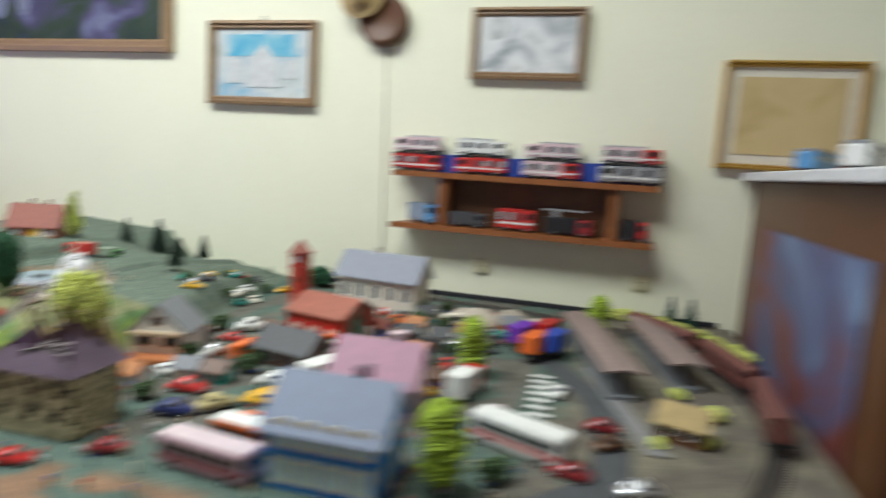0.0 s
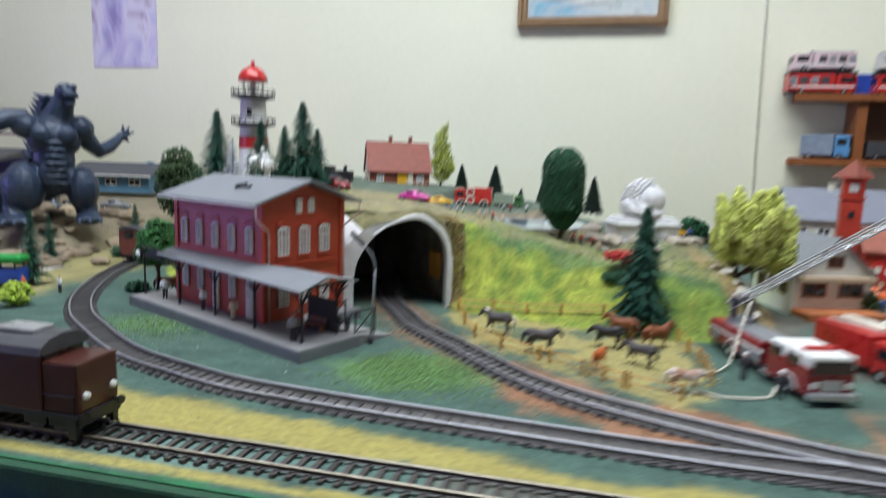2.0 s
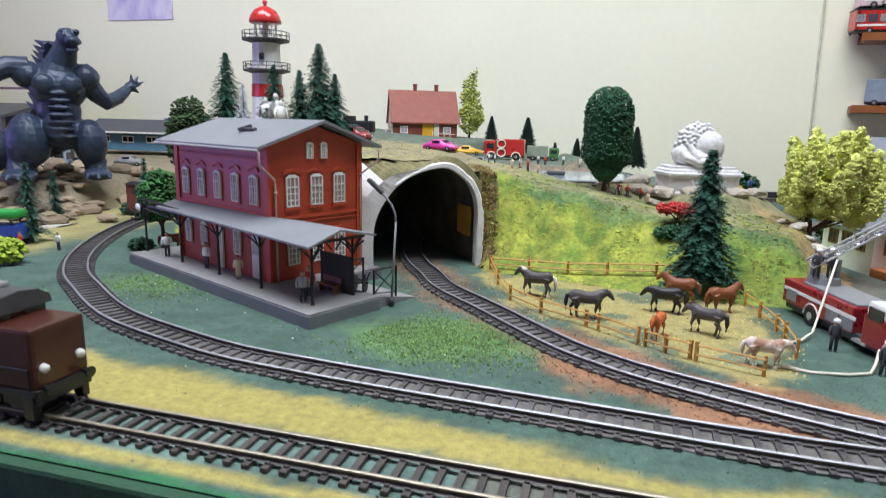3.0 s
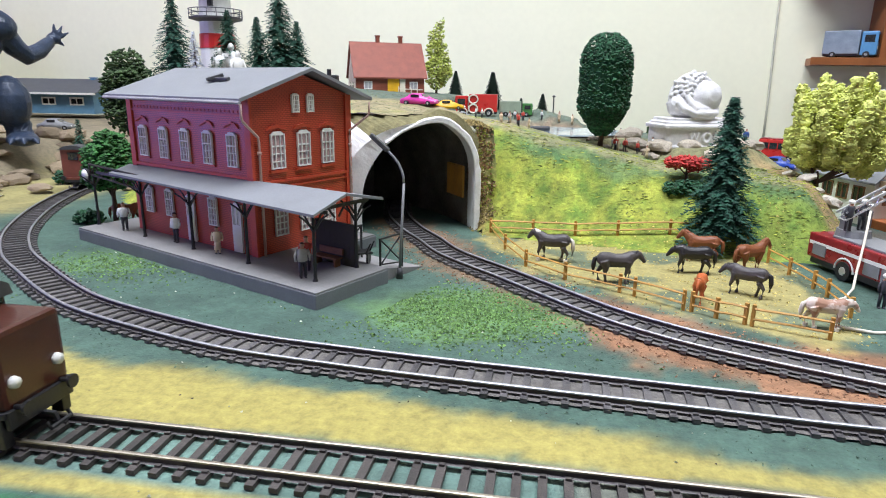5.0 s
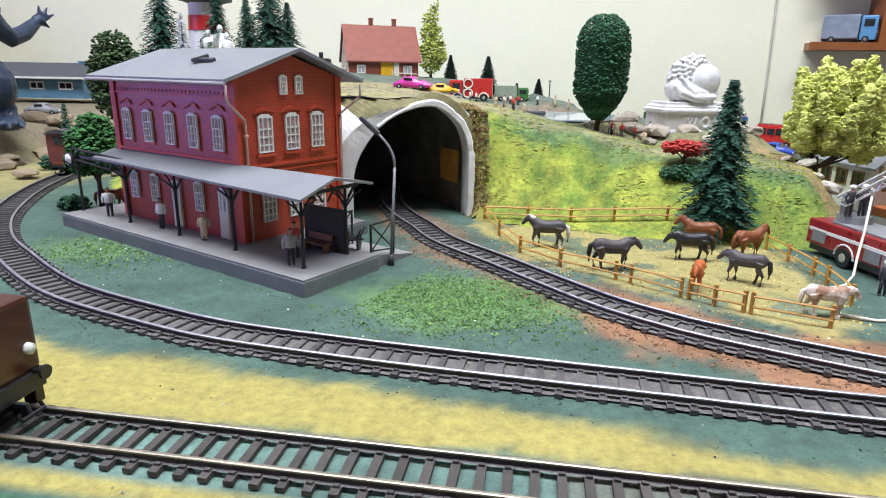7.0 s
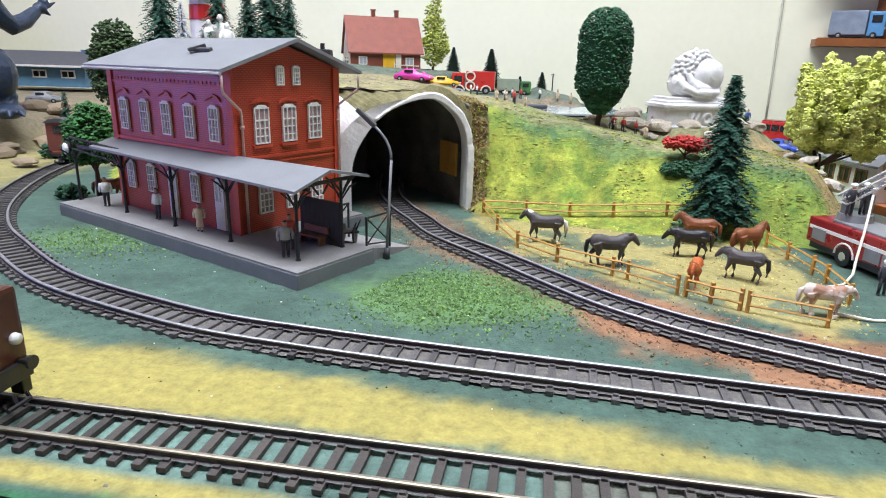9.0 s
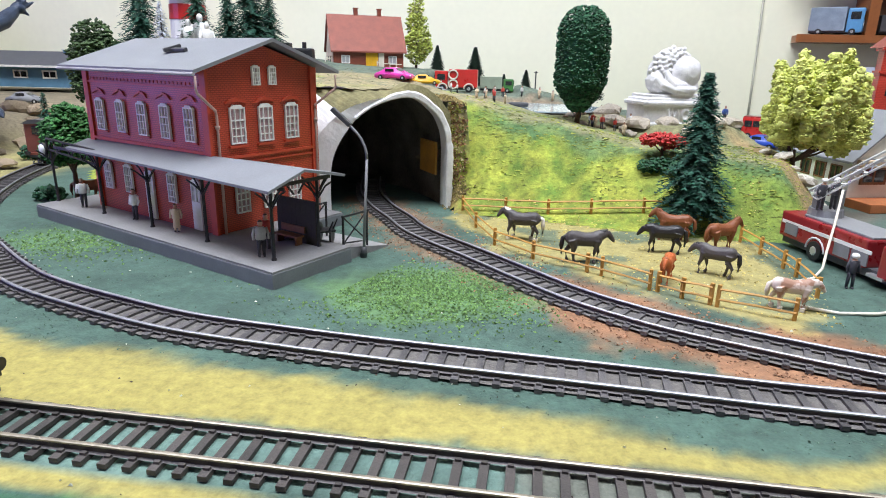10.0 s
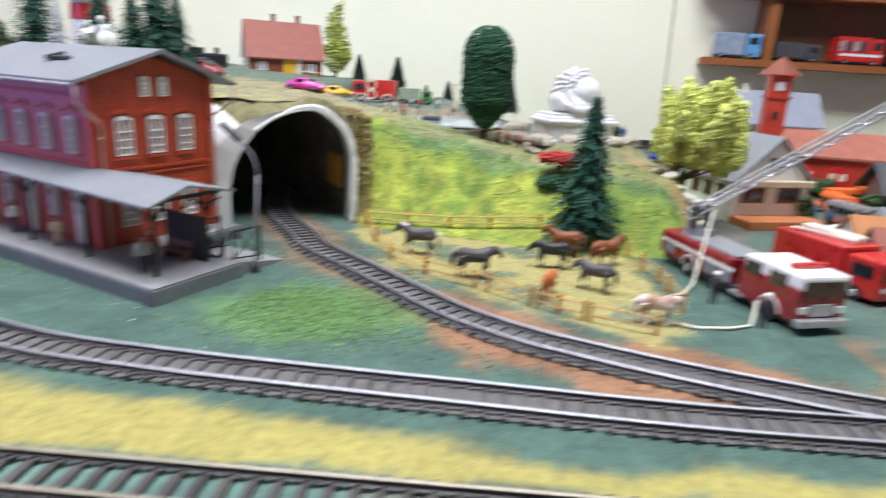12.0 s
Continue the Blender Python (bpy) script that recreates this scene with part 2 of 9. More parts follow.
COAL = mat("coal", (0.02, 0.02, 0.022), 0.5, 0, 0.4, 300, 900, 0.8, island=0.6)
WOOD = mat("orange_wood_shelf", (0.29, 0.10, 0.03), 0.4, 0, 0.2, 25, 300, 0.15, coat=0.2)
WOOD_DK = mat("dark_cabinet_wood", (0.12, 0.05, 0.02), 0.45, 0, 0.25, 18, 250, 0.15)
FRAME_W = mat("picture_frame_wood", (0.30, 0.19, 0.10), 0.45, 0, 0.2, 60, 500, 0.3)
FRAME_G = mat("gilt_frame", (0.50, 0.30, 0.06), 0.4, 0.3, 0.2, 60, 500, 0.3)
BROWNH = mat("brown_horse_paint", (0.22, 0.07, 0.025), 0.5, 0, 0.2, 200, 900)
GREYH = mat("grey_horse_paint", (0.075, 0.065, 0.065), 0.5, 0, 0.2, 200, 900)
BLACKH = mat("black_horse_paint", (0.018, 0.016, 0.018), 0.45, 0, 0.2, 200, 900)
PALEH = mat("pale_horse_paint", (0.62, 0.54, 0.48), 0.5, 0, 0.15, 120, 900)
HAIR = mat("pale_mane_paint", (0.72, 0.66, 0.58), 0.6, 0, 0.1, 200, 900)
WATER = mat("pond_blue", (0.42, 0.52, 0.58), 0.15, 0, 0.1, 30, 300, 0.1, coat=0.5)

# ---------------------------------------------------------------- mesh helpers


def M3(c, s, rz=0.0, rx=0.0, ry=0.0):
    return Matrix.LocRotScale(Vector(c), Euler((radians(rx), radians(ry), radians(rz))), Vector(s))


def box(bm, c, s, rz=0.0, rx=0.0, ry=0.0, bevel=0.0):
    r = bmesh.ops.create_cube(bm, size=1, matrix=M3(c, s, rz, rx, ry))
    if bevel:
        es = list({e for v in r["verts"] for e in v.link_edges})
        bmesh.ops.bevel(bm, geom=es, offset=bevel, segments=2, affect="EDGES", profile=0.6)
    return r["verts"]


def cyl(bm, p0, p1, r0, r1=None, n=10):
    p0, p1 = Vector(p0), Vector(p1)
    r1 = r0 if r1 is None else r1
    d = p1 - p0
    m = Matrix.Translation((p0 + p1) / 2) @ d.to_track_quat("Z", "Y").to_matrix().to_4x4()
    bmesh.ops.create_cone(bm, cap_ends=True, segments=n, radius1=r0, radius2=max(r1, 1e-6), depth=d.length, matrix=m)


def ball(bm, c, s, u=10, v=7, rz=0.0, rx=0.0, ry=0.0):
    s = (s, s, s) if isinstance(s, (int, float)) else s
    bmesh.ops.create_uvsphere(bm, u_segments=u, v_segments=v, radius=1, matrix=M3(c, s, rz, rx, ry))


def prism(bm, pts, depth, m):
    """A polygon in the local x-z plane, pushed along local y from 0 to depth."""
    a = [bm.verts.new(m @ Vector((x, 0, z))) for x, z in pts]
    b = [bm.verts.new(m @ Vector((x, depth, z))) for x, z in pts]
    n = len(pts)
    bm.faces.new(a)
    bm.faces.new(b[::-1])
    for i in range(n):
        bm.faces.new((a[i], b[i], b[(i + 1) % n], a[(i + 1) % n]))


def lathe(bm, prof, n=16, m=Matrix.Identity(4)):
    rings = []
    for r, z in prof:
        rings.append([bm.verts.new(m @ Vector((max(r, 1e-5) * math.cos(2 * math.pi * i / n), max(r, 1e-5) * math.sin(2 * math.pi * i / n), z))) for i in range(n)])
    for a, b in zip(rings, rings[1:]):
        for i in range(n):
            bm.faces.new((a[i], a[(i + 1) % n], b[(i + 1) % n], b[i]))
    bm.faces.new(rings[0][::-1])
    bm.faces.new(rings[-1])


def tube(bm, pts, r, n=6):
    pts = [Vector(p) for p in pts]
    rings = []
    for i, p in enumerate(pts):
        d = (pts[min(i + 1, len(pts) - 1)] - pts[max(i - 1, 0)]).normalized()
        q = d.to_track_quat("Z", "Y")
        rr = r[i] if isinstance(r, (list, tuple)) else r
        rings.append([bm.verts.new(p + q @ Vector((rr * math.cos(2 * math.pi * k / n), rr * math.sin(2 * math.pi * k / n), 0))) for k in range(n)])
    for a, b in zip(rings, rings[1:]):
        for k in range(n):
            bm.faces.new((a[k], a[(k + 1) % n], b[(k + 1) % n], b[k]))
    bm.faces.new(rings[0][::-1])
    bm.faces.new(rings[-1])


def to_mesh(bm, name, material, smooth=False):
    bmesh.ops.recalc_face_normals(bm, faces=bm.faces[:])
    me = bpy.data.meshes.new(name)
    bm.to_mesh(me)
    bm.free()
    me.materials.append(material)
    if smooth:
        me.polygons.foreach_set("use_smooth", [True] * len(me.polygons))
    return me


def part(name, bm, material, parent, label="", smooth=False):
    ob = new(name, to_mesh(bm, name, material, smooth))
    ob.parent = parent
    if label:
        ob["label"] = label
    return ob


def thing(name, label, category, m=None, group="", kind=""):
    ob = new(name)
    ob.empty_display_size = 0.01
    ob.matrix_basis = m or Matrix.Identity(4)
    return tagged(ob, label, category, group, kind)


def single(name, bm, material, label, category, m=None, group="", kind="", smooth=False):
    ob = new(name, to_mesh(bm, name, material, smooth))
    ob.matrix_basis = m or Matrix.Identity(4)
    return tagged(ob, label, category, group, kind)


def structure(name, bm, material, label, category, smooth=False):
    return single(name, bm, material, label, category, kind="structure", smooth=smooth)


def P(name, material, parent, make, label="", smooth=False):
    """A part whose shape a small function draws into a fresh bmesh."""
    bm = bmesh.new()
    make(bm)
    return part(name, bm, material, parent, label, smooth)


def boxp(name, material, parent, c, s, rz=0.0, bevel=0.0, label="", rx=0.0, ry=0.0):
    return P(name, material, parent, lambda bm: box(bm, c, s, rz, rx, ry, bevel), label)


def catmull(pts, step):
    """An even polyline through the plan's points."""
    pts = [Vector((*p, 0)) for p in pts]
    fine = []
    for i in range(len(pts) - 1):
        p0, p1, p2, p3 = pts[max(i - 1, 0)], pts[i], pts[i + 1], pts[min(i + 2, len(pts) - 1)]
        for k in range(24):
            t = k / 24
            fine.append(0.5 * ((2 * p1) + (p2 - p0) * t + (2 * p0 - 5 * p1 + 4 * p2 - p3) * t * t + (3 * p1 - p0 - 3 * p2 + p3) * t ** 3))
    fine.append(pts[-1])
    out, acc = [fine[0]], 0.0
    for a, b in zip(fine, fine[1:]):
        d = (b - a).length
        while acc + d >= step:
            k = (step - acc) / d
            a = a.lerp(b, k)
            d = (b - a).length
            out.append(a.copy())
            acc = 0.0
        acc += d
    return out


def smooth01(x):
    x = min(1.0, max(0.0, x))
    return x * x * (3 - 2 * x)


def nz(x, y, f, k=0.0):
    return noise.noise(Vector((x * f, y * f, k)))


# ---------------------------------------------------------------- plan of the tracks
TRACK_N = [(-2.35, 1.10), (-1.9, 1.088), (-1.4, 1.08), (-0.9, 1.078), (-0.5, 1.078), (-0.15, 1.095), (0.15, 1.17), (0.36, 1.35), (0.46, 1.60), (0.43, 1.86), (0.28, 2.07), (-0.05, 2.15), (-0.5, 2.16)]
TRACK_A = [(0.02, 1.2), (-0.15, 1.155), (-0.3, 1.142), (-0.55, 1.139), (-0.627, 1.14), (-0.697, 1.144), (-0.784, 1.149), (-0.8329, 1.153), (-0.8834, 1.159), (-0.9286, 1.171), (-0.9785, 1.188), (-1.013, 1.206), (-1.057, 1.236), (-1.107, 1.274), (-1.158, 1.331), (-1.208, 1.411), (-1.243, 1.49), (-1.265, 1.57), (-1.29, 1.68), (-1.285, 1.82), (-1.29, 1.95), (-1.34, 2.06), (-1.43, 2.13)]
TRACK_T = [(-0.905, 1.58), (-0.88, 1.47), (-0.856, 1.412), (-0.831, 1.371), (-0.808, 1.333), (-0.766, 1.29), (-0.734, 1.256), (-0.707, 1.229), (-0.682, 1.211), (-0.658, 1.198), (-0.607, 1.178), (-0.564, 1.165), (-0.52, 1.154), (-0.45, 1.144), (-0.38, 1.141)]
LINE_N, LINE_A, LINE_T = (catmull(t, 0.004) for t in (TRACK_N, TRACK_A, TRACK_T))


def near_line(line, x, y):
    return min((x - p.x) ** 2 + (y - p.y) ** 2 for p in line[::3]) ** 0.5


# ---------------------------------------------------------------- tunnel mouth and hill
MOUTH = Vector((-0.806, 1.43))
MR = Vector((math.cos(radians(25)), math.sin(radians(25))))
MA = Vector((-MR.y, MR.x))
ARCH = [(0.001, 0.0), (0.001, 0.03), (0.001, 0.05), (-0.002, 0.066), (-0.011, 0.08), (-0.031, 0.091), (-0.061, 0.083), (-0.080, 0.066), (-0.093, 0.04), (-0.0945, 0.0)]
HILL_FOOT = [(-0.80, 1.405), (-0.72, 1.395), (-0.62, 1.368), (-0.525, 1.375), (-0.487, 1.435), (-0.465, 1.52), (-0.47, 1.75), (-0.52, 2.0), (-0.58, 2.24), (-1.0, 2.30), (-1.25, 2.28), (-1.25, 2.0), (-1.215, 1.75), (-1.215, 1.55), (-1.165, 1.47), (-1.05, 1.425), (-0.98, 1.40), (-0.90, 1.36)]


def inside(poly, x, y):
    """Signed distance to a closed outline, positive inside."""
    best, odd = 1e9, False
    for (ax, ay), (bx, by) in zip(poly, poly[1:] + poly[:1]):
        dx, dy = bx - ax, by - ay
        t = min(1.0, max(0.0, ((x - ax) * dx + (y - ay) * dy) / (dx * dx + dy * dy)))
        best = min(best, math.hypot(x - ax - t * dx, y - ay - t * dy))
        if (ay > y) != (by > y) and x < (bx - ax) * (y - ay) / (by - ay) + ax:
            odd = not odd
    return best if odd else -best


def mouth_xy(x, y):
    q = Vector((x, y)) - MOUTH
    return q.dot(MR), q.dot(MA)


def hill_top(x, y):
    e = x + 0.84
    fall = 0.06 + 0.19 * smooth01((x + 0.95) / 0.11) - 0.13 * smooth01((x + 0.84) / 0.15)
    h = 0.0945 - (0.20 * min(e, 0.20) + 0.06 * max(0.0, e - 0.20) if e > 0 else 0.06 * e) + 0.03 * max(0.0, min(y, 1.8) - 1.49) * (1 if x < -0.7 else 0.4) - fall * max(0.0, y - 1.86)
    h = min(0.122, max(0.03, h)) + 0.0025 * nz(x, y, 14)
    h += (0.066 - h) * smooth01((0.082 - math.hypot(x + 0.592, (y - 1.578) * 1.2)) / 0.035)
    k = smooth01((0.075 - math.hypot(x + 0.70, (y - 1.59) * 1.3)) / 0.03)
    return h + (0.071 - h) * k


def hill_z(x, y):
    a, b = mouth_xy(x, y)
    d = inside(HILL_FOOT, x, y)
    top = hill_top(x, y)
    w = 0.10 - 0.048 * smooth01((x + 0.60) / 0.05) if x > -0.95 else 0.055
    z = top * smooth01(d / w)
    if -0.115 < a < 0.05:
        if b > 0.004:
            z = max(z, 0.0965 - 0.6 * max(0, a + 0.02) - 1.3 * max(0, a) - 0.02 * max(0, -0.085 - a))
            z = max(z, top * smooth01((b + 0.09) / 0.1) if a < 0.022 else 0)
        elif a > -0.11:
            z = 0.0 if a < 0.004 else min(z, max(0.0, (a - 0.004) * 3))
    # hilltop road and level shore round the pond
    z += min(0.0, 0.078 - z) * smooth01((1.35 - math.hypot((x + 0.815) / 0.055, (y - 1.74) / 0.15)) / 0.35)
    z += (0.068 - z) * smooth01((1.32 - math.hypot((x + 0.735) / 0.078, (y - 1.645) / 0.078)) / 0.32)
    return z + 0.0016 * nz(x, y, 70) * (1 if z > 0.004 else 0)


def flat_z(x, y):
    """The board itself, with the low rocky terrace on its far side."""
    return 0.042 * smooth01((-1.37 - x + 0.02 * nz(x, y, 9)) / 0.07) * smooth01((y - 1.50 + 0.02 * nz(x, y, 11)) / 0.07)


def place(x, y):
    return max(hill_z(x, y) if inside(HILL_FOOT, x, y) > 0 else 0.0, flat_z(x, y))


# ---------------------------------------------------------------- room
WALL_Y, LEFT_X, RIGHT_X, FRONT_Y, FLOOR_Z, CEIL_Z = 2.225, -2.70, 1.45, -1.3, -0.76, 1.72


def slab(name, lo, hi, material, label, category):
    bm = bmesh.new()
    c = [(a + b) / 2 for a, b in zip(lo, hi)]
    box(bm, c, [b - a for a, b in zip(lo, hi)])
    return structure(name, bm, material, label, category)


slab("floor", (LEFT_X - 0.1, FRONT_Y - 0.1, FLOOR_Z - 0.05), (RIGHT_X + 0.1, WALL_Y + 0.1, FLOOR_Z), FLOOR, "dark brown tiled room floor", "floor")
slab("ceiling", (LEFT_X - 0.1, FRONT_Y - 0.1, CEIL_Z), (RIGHT_X + 0.1, WALL_Y + 0.1, CEIL_Z + 0.05), CEIL, "plain off-white painted ceiling", "ceiling")
slab("wall_north", (LEFT_X - 0.1, WALL_Y, FLOOR_Z), (RIGHT_X + 0.1, WALL_Y + 0.1, CEIL_Z), WALL, "pale cream painted wall behind the layout", "wall")
slab("wall_east", (RIGHT_X, FRONT_Y, FLOOR_Z), (RIGHT_X + 0.1, WALL_Y, CEIL_Z), SIDE, "dull grey-cream painted side wall", "wall")
slab("wall_south", (LEFT_X - 0.1, FRONT_Y - 0.1, FLOOR_Z), (RIGHT_X + 0.1, FRONT_Y, CEIL_Z), SIDE, "dull grey-cream painted wall", "wall")
# west wall with an opening for the assumed window
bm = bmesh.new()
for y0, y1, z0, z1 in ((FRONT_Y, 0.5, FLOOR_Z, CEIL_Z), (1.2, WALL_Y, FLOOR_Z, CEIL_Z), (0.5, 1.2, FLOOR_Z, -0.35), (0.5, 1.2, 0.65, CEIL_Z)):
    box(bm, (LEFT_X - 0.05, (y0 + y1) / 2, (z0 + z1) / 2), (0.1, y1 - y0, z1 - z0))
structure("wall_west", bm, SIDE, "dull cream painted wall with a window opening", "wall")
# Window added out of view to carry the violet light from the left
win = thing("window_1", "plain white framed window assumed out of view in the side wall", "window", pose(LEFT_X, 0.85, -0.35), kind="structure")
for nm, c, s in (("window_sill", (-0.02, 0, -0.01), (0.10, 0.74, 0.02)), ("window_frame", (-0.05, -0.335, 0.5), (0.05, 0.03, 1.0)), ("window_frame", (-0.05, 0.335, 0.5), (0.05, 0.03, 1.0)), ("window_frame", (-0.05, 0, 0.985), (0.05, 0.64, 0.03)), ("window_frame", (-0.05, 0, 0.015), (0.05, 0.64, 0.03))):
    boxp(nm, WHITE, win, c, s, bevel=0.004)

# ceiling lamp
lamp = thing("ceiling_lamp", "white rectangular ceiling lamp with diffuser", "lamp", pose(*LAMP))
boxp("housing", WHITE, lamp, (0, 0, 0.055), (1.9, 0.64, 0.09), bevel=0.01)
P("diffuser", mat("lamp_diffuser", (1, 0.97, 0.9), 0.5, emit=3.0, var=0.02), lamp, lambda b: box(b, (0, 0, 0.004), (1.84, 0.58, 0.008), bevel=0.003))

# ---------------------------------------------------------------- layout table
X0, X1, Y0 = -2.5, 0.51, 1.047
YEL, GRN, DIRT, OCH, TEALG, LTG, TAN, TOWN, EDG = ((0.338, 0.290, 0.085), (0.062, 0.112, 0.088), (0.27, 0.14, 0.075), (0.37, 0.31, 0.11), (0.12, 0.20, 0.17), (0.11, 0.21, 0.075), (0.25, 0.21, 0.14), (0.085, 0.13, 0.105), (0.02, 0.13, 0.045))
CORRAL = [(-0.787, 1.415), (-0.755, 1.325), (-0.729, 1.299), (-0.695, 1.279), (-0.665, 1.256), (-0.634, 1.237), (-0.601, 1.226), (-0.586, 1.232), (-0.574, 1.313), (-0.58, 1.371), (-0.574, 1.41), (-0.646, 1.405), (-0.718, 1.41), (-0.772, 1.412)]


def blend(a, b, k):
    k = min(1.0, max(0.0, k))
    return [p + (q - p) * k for p, q in zip(a, b)]


def ground_col(x, y):
    w = 0.004 * nz(x, y, 60) + 0.006 * nz(x, y, 22, 3) + 0.003 * nz(x, y, 170, 5)
    c = list(GRN)
    if x > -0.5:
        c = blend(c, TOWN, (x + 0.5) / 0.06)
        c = blend(c, (0.21, 0.17, 0.12), 0.75 * smooth01((x - 0.17 + 0.05 * nz(x, y, 25, 2)) / 0.05))
        c = blend(c, DIRT, 0.8 * smooth01((nz(x, y, 18, 8) + 0.08) / 0.1) * smooth01((1.25 - y) / 0.03) * smooth01((y - 1.10) / 0.02))
        c = blend(c, (0.13, 0.11, 0.09), smooth01((nz(x, y, 14, 6) - 0.02) / 0.12) * smooth01((y - 1.26) / 0.05) * 0.8)
    if x < -1.12 and y > 1.13:
        k = smooth01((-1.20 - x + 4 * w) / 0.05) * smooth01((y - 1.17 + 3 * w) / 0.03)
        c = blend(c, OCH, 0.75 * k)
        c = blend(c, TAN, smooth01((-1.33 - x + 5 * w) / 0.08))
    # yellow band between the two front tracks
    far = 1.111 + 0.108 * max(0.0, min(0.34, -0.66 - x)) + w * 1.2
    k = smooth01((y - 1.090 - w) / 0.006) * smooth01((far + 0.003 - y) / 0.012)
    c = blend(c, YEL if x < -0.55 + 3 * w else DIRT, k * (1 if x < -0.1 else 0.3))
    # thin yellow strip along the edge
    k = smooth01((1.0635 + 0.7 * w - y) / 0.004) * smooth01((y - 1.0515 - 0.4 * w) / 0.003)
    c = blend(c, YEL, k)
    c = blend(c, EDG, smooth01((1.0515 + 0.4 * w - y) / 0.003))
    # bare board under the front track
    k = smooth01((0.0165 + 0.3 * w - abs(y - 1.078)) / 0.004)
    c = blend(c, blend((0.125, 0.135, 0.110), TEALG, smooth01((x + 0.98 + 2 * w) / 0.10) * smooth01((-0.725 - x + w) / 0.02)), k if -1.6 < x < -0.2 else 0)
    if -0.9 < x < -0.42 and 1.15 < y < 1.45:
        t = near_line(LINE_T, x, y)
        side = 1.0 if x > -0.72 and y < 1.24 else 0.55
        c = blend(c, DIRT, side * smooth01((0.027 + 2.2 * w - t) / 0.012))
        if -0.72 < x < -0.5:
            a = min(abs(y - 1.14), 1)
            c = blend(c, DIRT, smooth01((y - 1.152) / 0.008) * smooth01((0.038 - t + 3 * w) / 0.02))
    d = inside(CORRAL, x, y)
    if d > -0.03:
        c = blend(c, OCH, smooth01((d + 0.012 + 2 * w) / 0.012) * (0.85 + 8 * w) * (1 - 0.75 * smooth01((nz(x, y, 34, 12) - 0.12) / 0.14)))
    r = math.hypot((x + 0.785) / 1.0, (y - 1.228) / 0.62)
    c = blend(c, LTG, 0.75 * smooth01((0.075 - r + 3 * w) / 0.03))
    r = math.hypot(x + 1.04, (y - 1.27) * 1.2)
    c = blend(c, LTG, 0.45 * smooth01((0.05 - r + 4 * w) / 0.03))
    pale = c[0] > 0.3
    s = 1 + (0.12 if pale else 0.26) * nz(x, y, 120, 9) + (0.07 if pale else 0.34) * nz(x, y, 35, 2)
    return [max(0.005, v * s) for v in c]


def steps(lo, hi, dlo, dhi, coarse, fine):
    out, v = [], lo
    while v < hi:
        out.append(v)
        v += fine if dlo <= v < dhi else coarse
    return out + [hi]


def sheet(name, xs, ys, zf, colf, material, label, category, keep=None):
    verts = [(x, y, zf(x, y)) for y in ys for x in xs]
    cols = [(*colf(x, y), 1.0) for y in ys for x in xs]
    n = len(xs)
    faces = [(j * n + i, j * n + i + 1, j * n + n + i + 1, j * n + n + i) for j in range(len(ys) - 1) for i in range(n - 1)]
    if keep:
        faces = [f for f in faces if keep(verts[f[0]], verts[f[1]], verts[f[2]], verts[f[3]])]
    me = bpy.data.meshes.new(name)
    me.from_pydata(verts, [], faces)
    at = me.color_attributes.new("zone", "FLOAT_COLOR", "POINT")
    at.data.foreach_set("color", [v for c in cols for v in c])
    me.materials.append(material)
    me.polygons.foreach_set("use_smooth", [True] * len(me.polygons))
    ob = new(name, me)
    return tagged(ob, label, category, "", "structure")


gxs, gys = steps(X0, X1, -1.15, -0.5, 0.014, 0.0042), steps(Y0, WALL_Y - 0.004, 1.0, 1.42, 0.014, 0.0042)
sheet("ground", gxs, gys, lambda x, y: flat_z(x, y) + 0.0007 * nz(x, y, 90) if y > Y0 + 0.01 else 0.0, ground_col, GROUND, "flocked green and yellow layout ground", "ground")


def hill_col(x, y):
    z = hill_z(x, y)
    top = hill_top(x, y)
    k = 0.62 + 0.32 * nz(x, y, 16) + 0.75 * nz(x, y, 85) + 0.3 * nz(x, y, 40, 21)
    c = blend((0.10, 0.20, 0.028), (0.315, 0.365, 0.05), k)
    f = z / max(top, 0.01)
    side = smooth01((x + 0.68) / 0.12)
    c = blend(c, (0.10, 0.22, 0.045), 0.45 * side)
    c = blend(c, (0.06, 0.15, 0.075), 0.65 * smooth01((f - (0.80 if x < -0.74 else 0.66) + 0.28 * nz(x, y, 30, 4)) / 0.15) * smooth01((x + 0.80) / 0.05))
    c = blend(c, (0.26, 0.24, 0.13), smooth01((f - 0.93 + 0.08 * nz(x, y, 30)) / 0.06) * (1 if x < -0.78 else 0.7))
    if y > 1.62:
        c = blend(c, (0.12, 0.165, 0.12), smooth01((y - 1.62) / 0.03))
    e = math.hypot((x + 0.735) / 0.078, (y - 1.645) / 0.078)
    c = blend(c, (0.24, 0.19, 0.12), 0.8 * smooth01((1.35 - e + 0.15 * nz(x, y, 60)) / 0.15))
    a, b = mouth_xy(x, y)
    if 0.002 < a < 0.04 and b < 0.06:
        c = blend(c, (0.25, 0.17, 0.06), 0.7 * smooth01((0.017 - a + 0.014 * nz(x, y, 80)) / 0.012))
    if x > -0.57:
        c = blend(c, (0.29, 0.22, 0.10), smooth01((1.56 - y) / 0.04) * smooth01((x + 0.553 - 0.25 * max(0.0, 1.47 - y) + 0.012 * nz(x, y, 50)) / 0.012))
    s = 1 + 0.32 * nz(x, y, 140, 9) + 0.30 * nz(x, y, 48, 13)
    return [max(0.005, v * s * k) for v, k in zip(c, (1.09, 1.0, 1.05))]


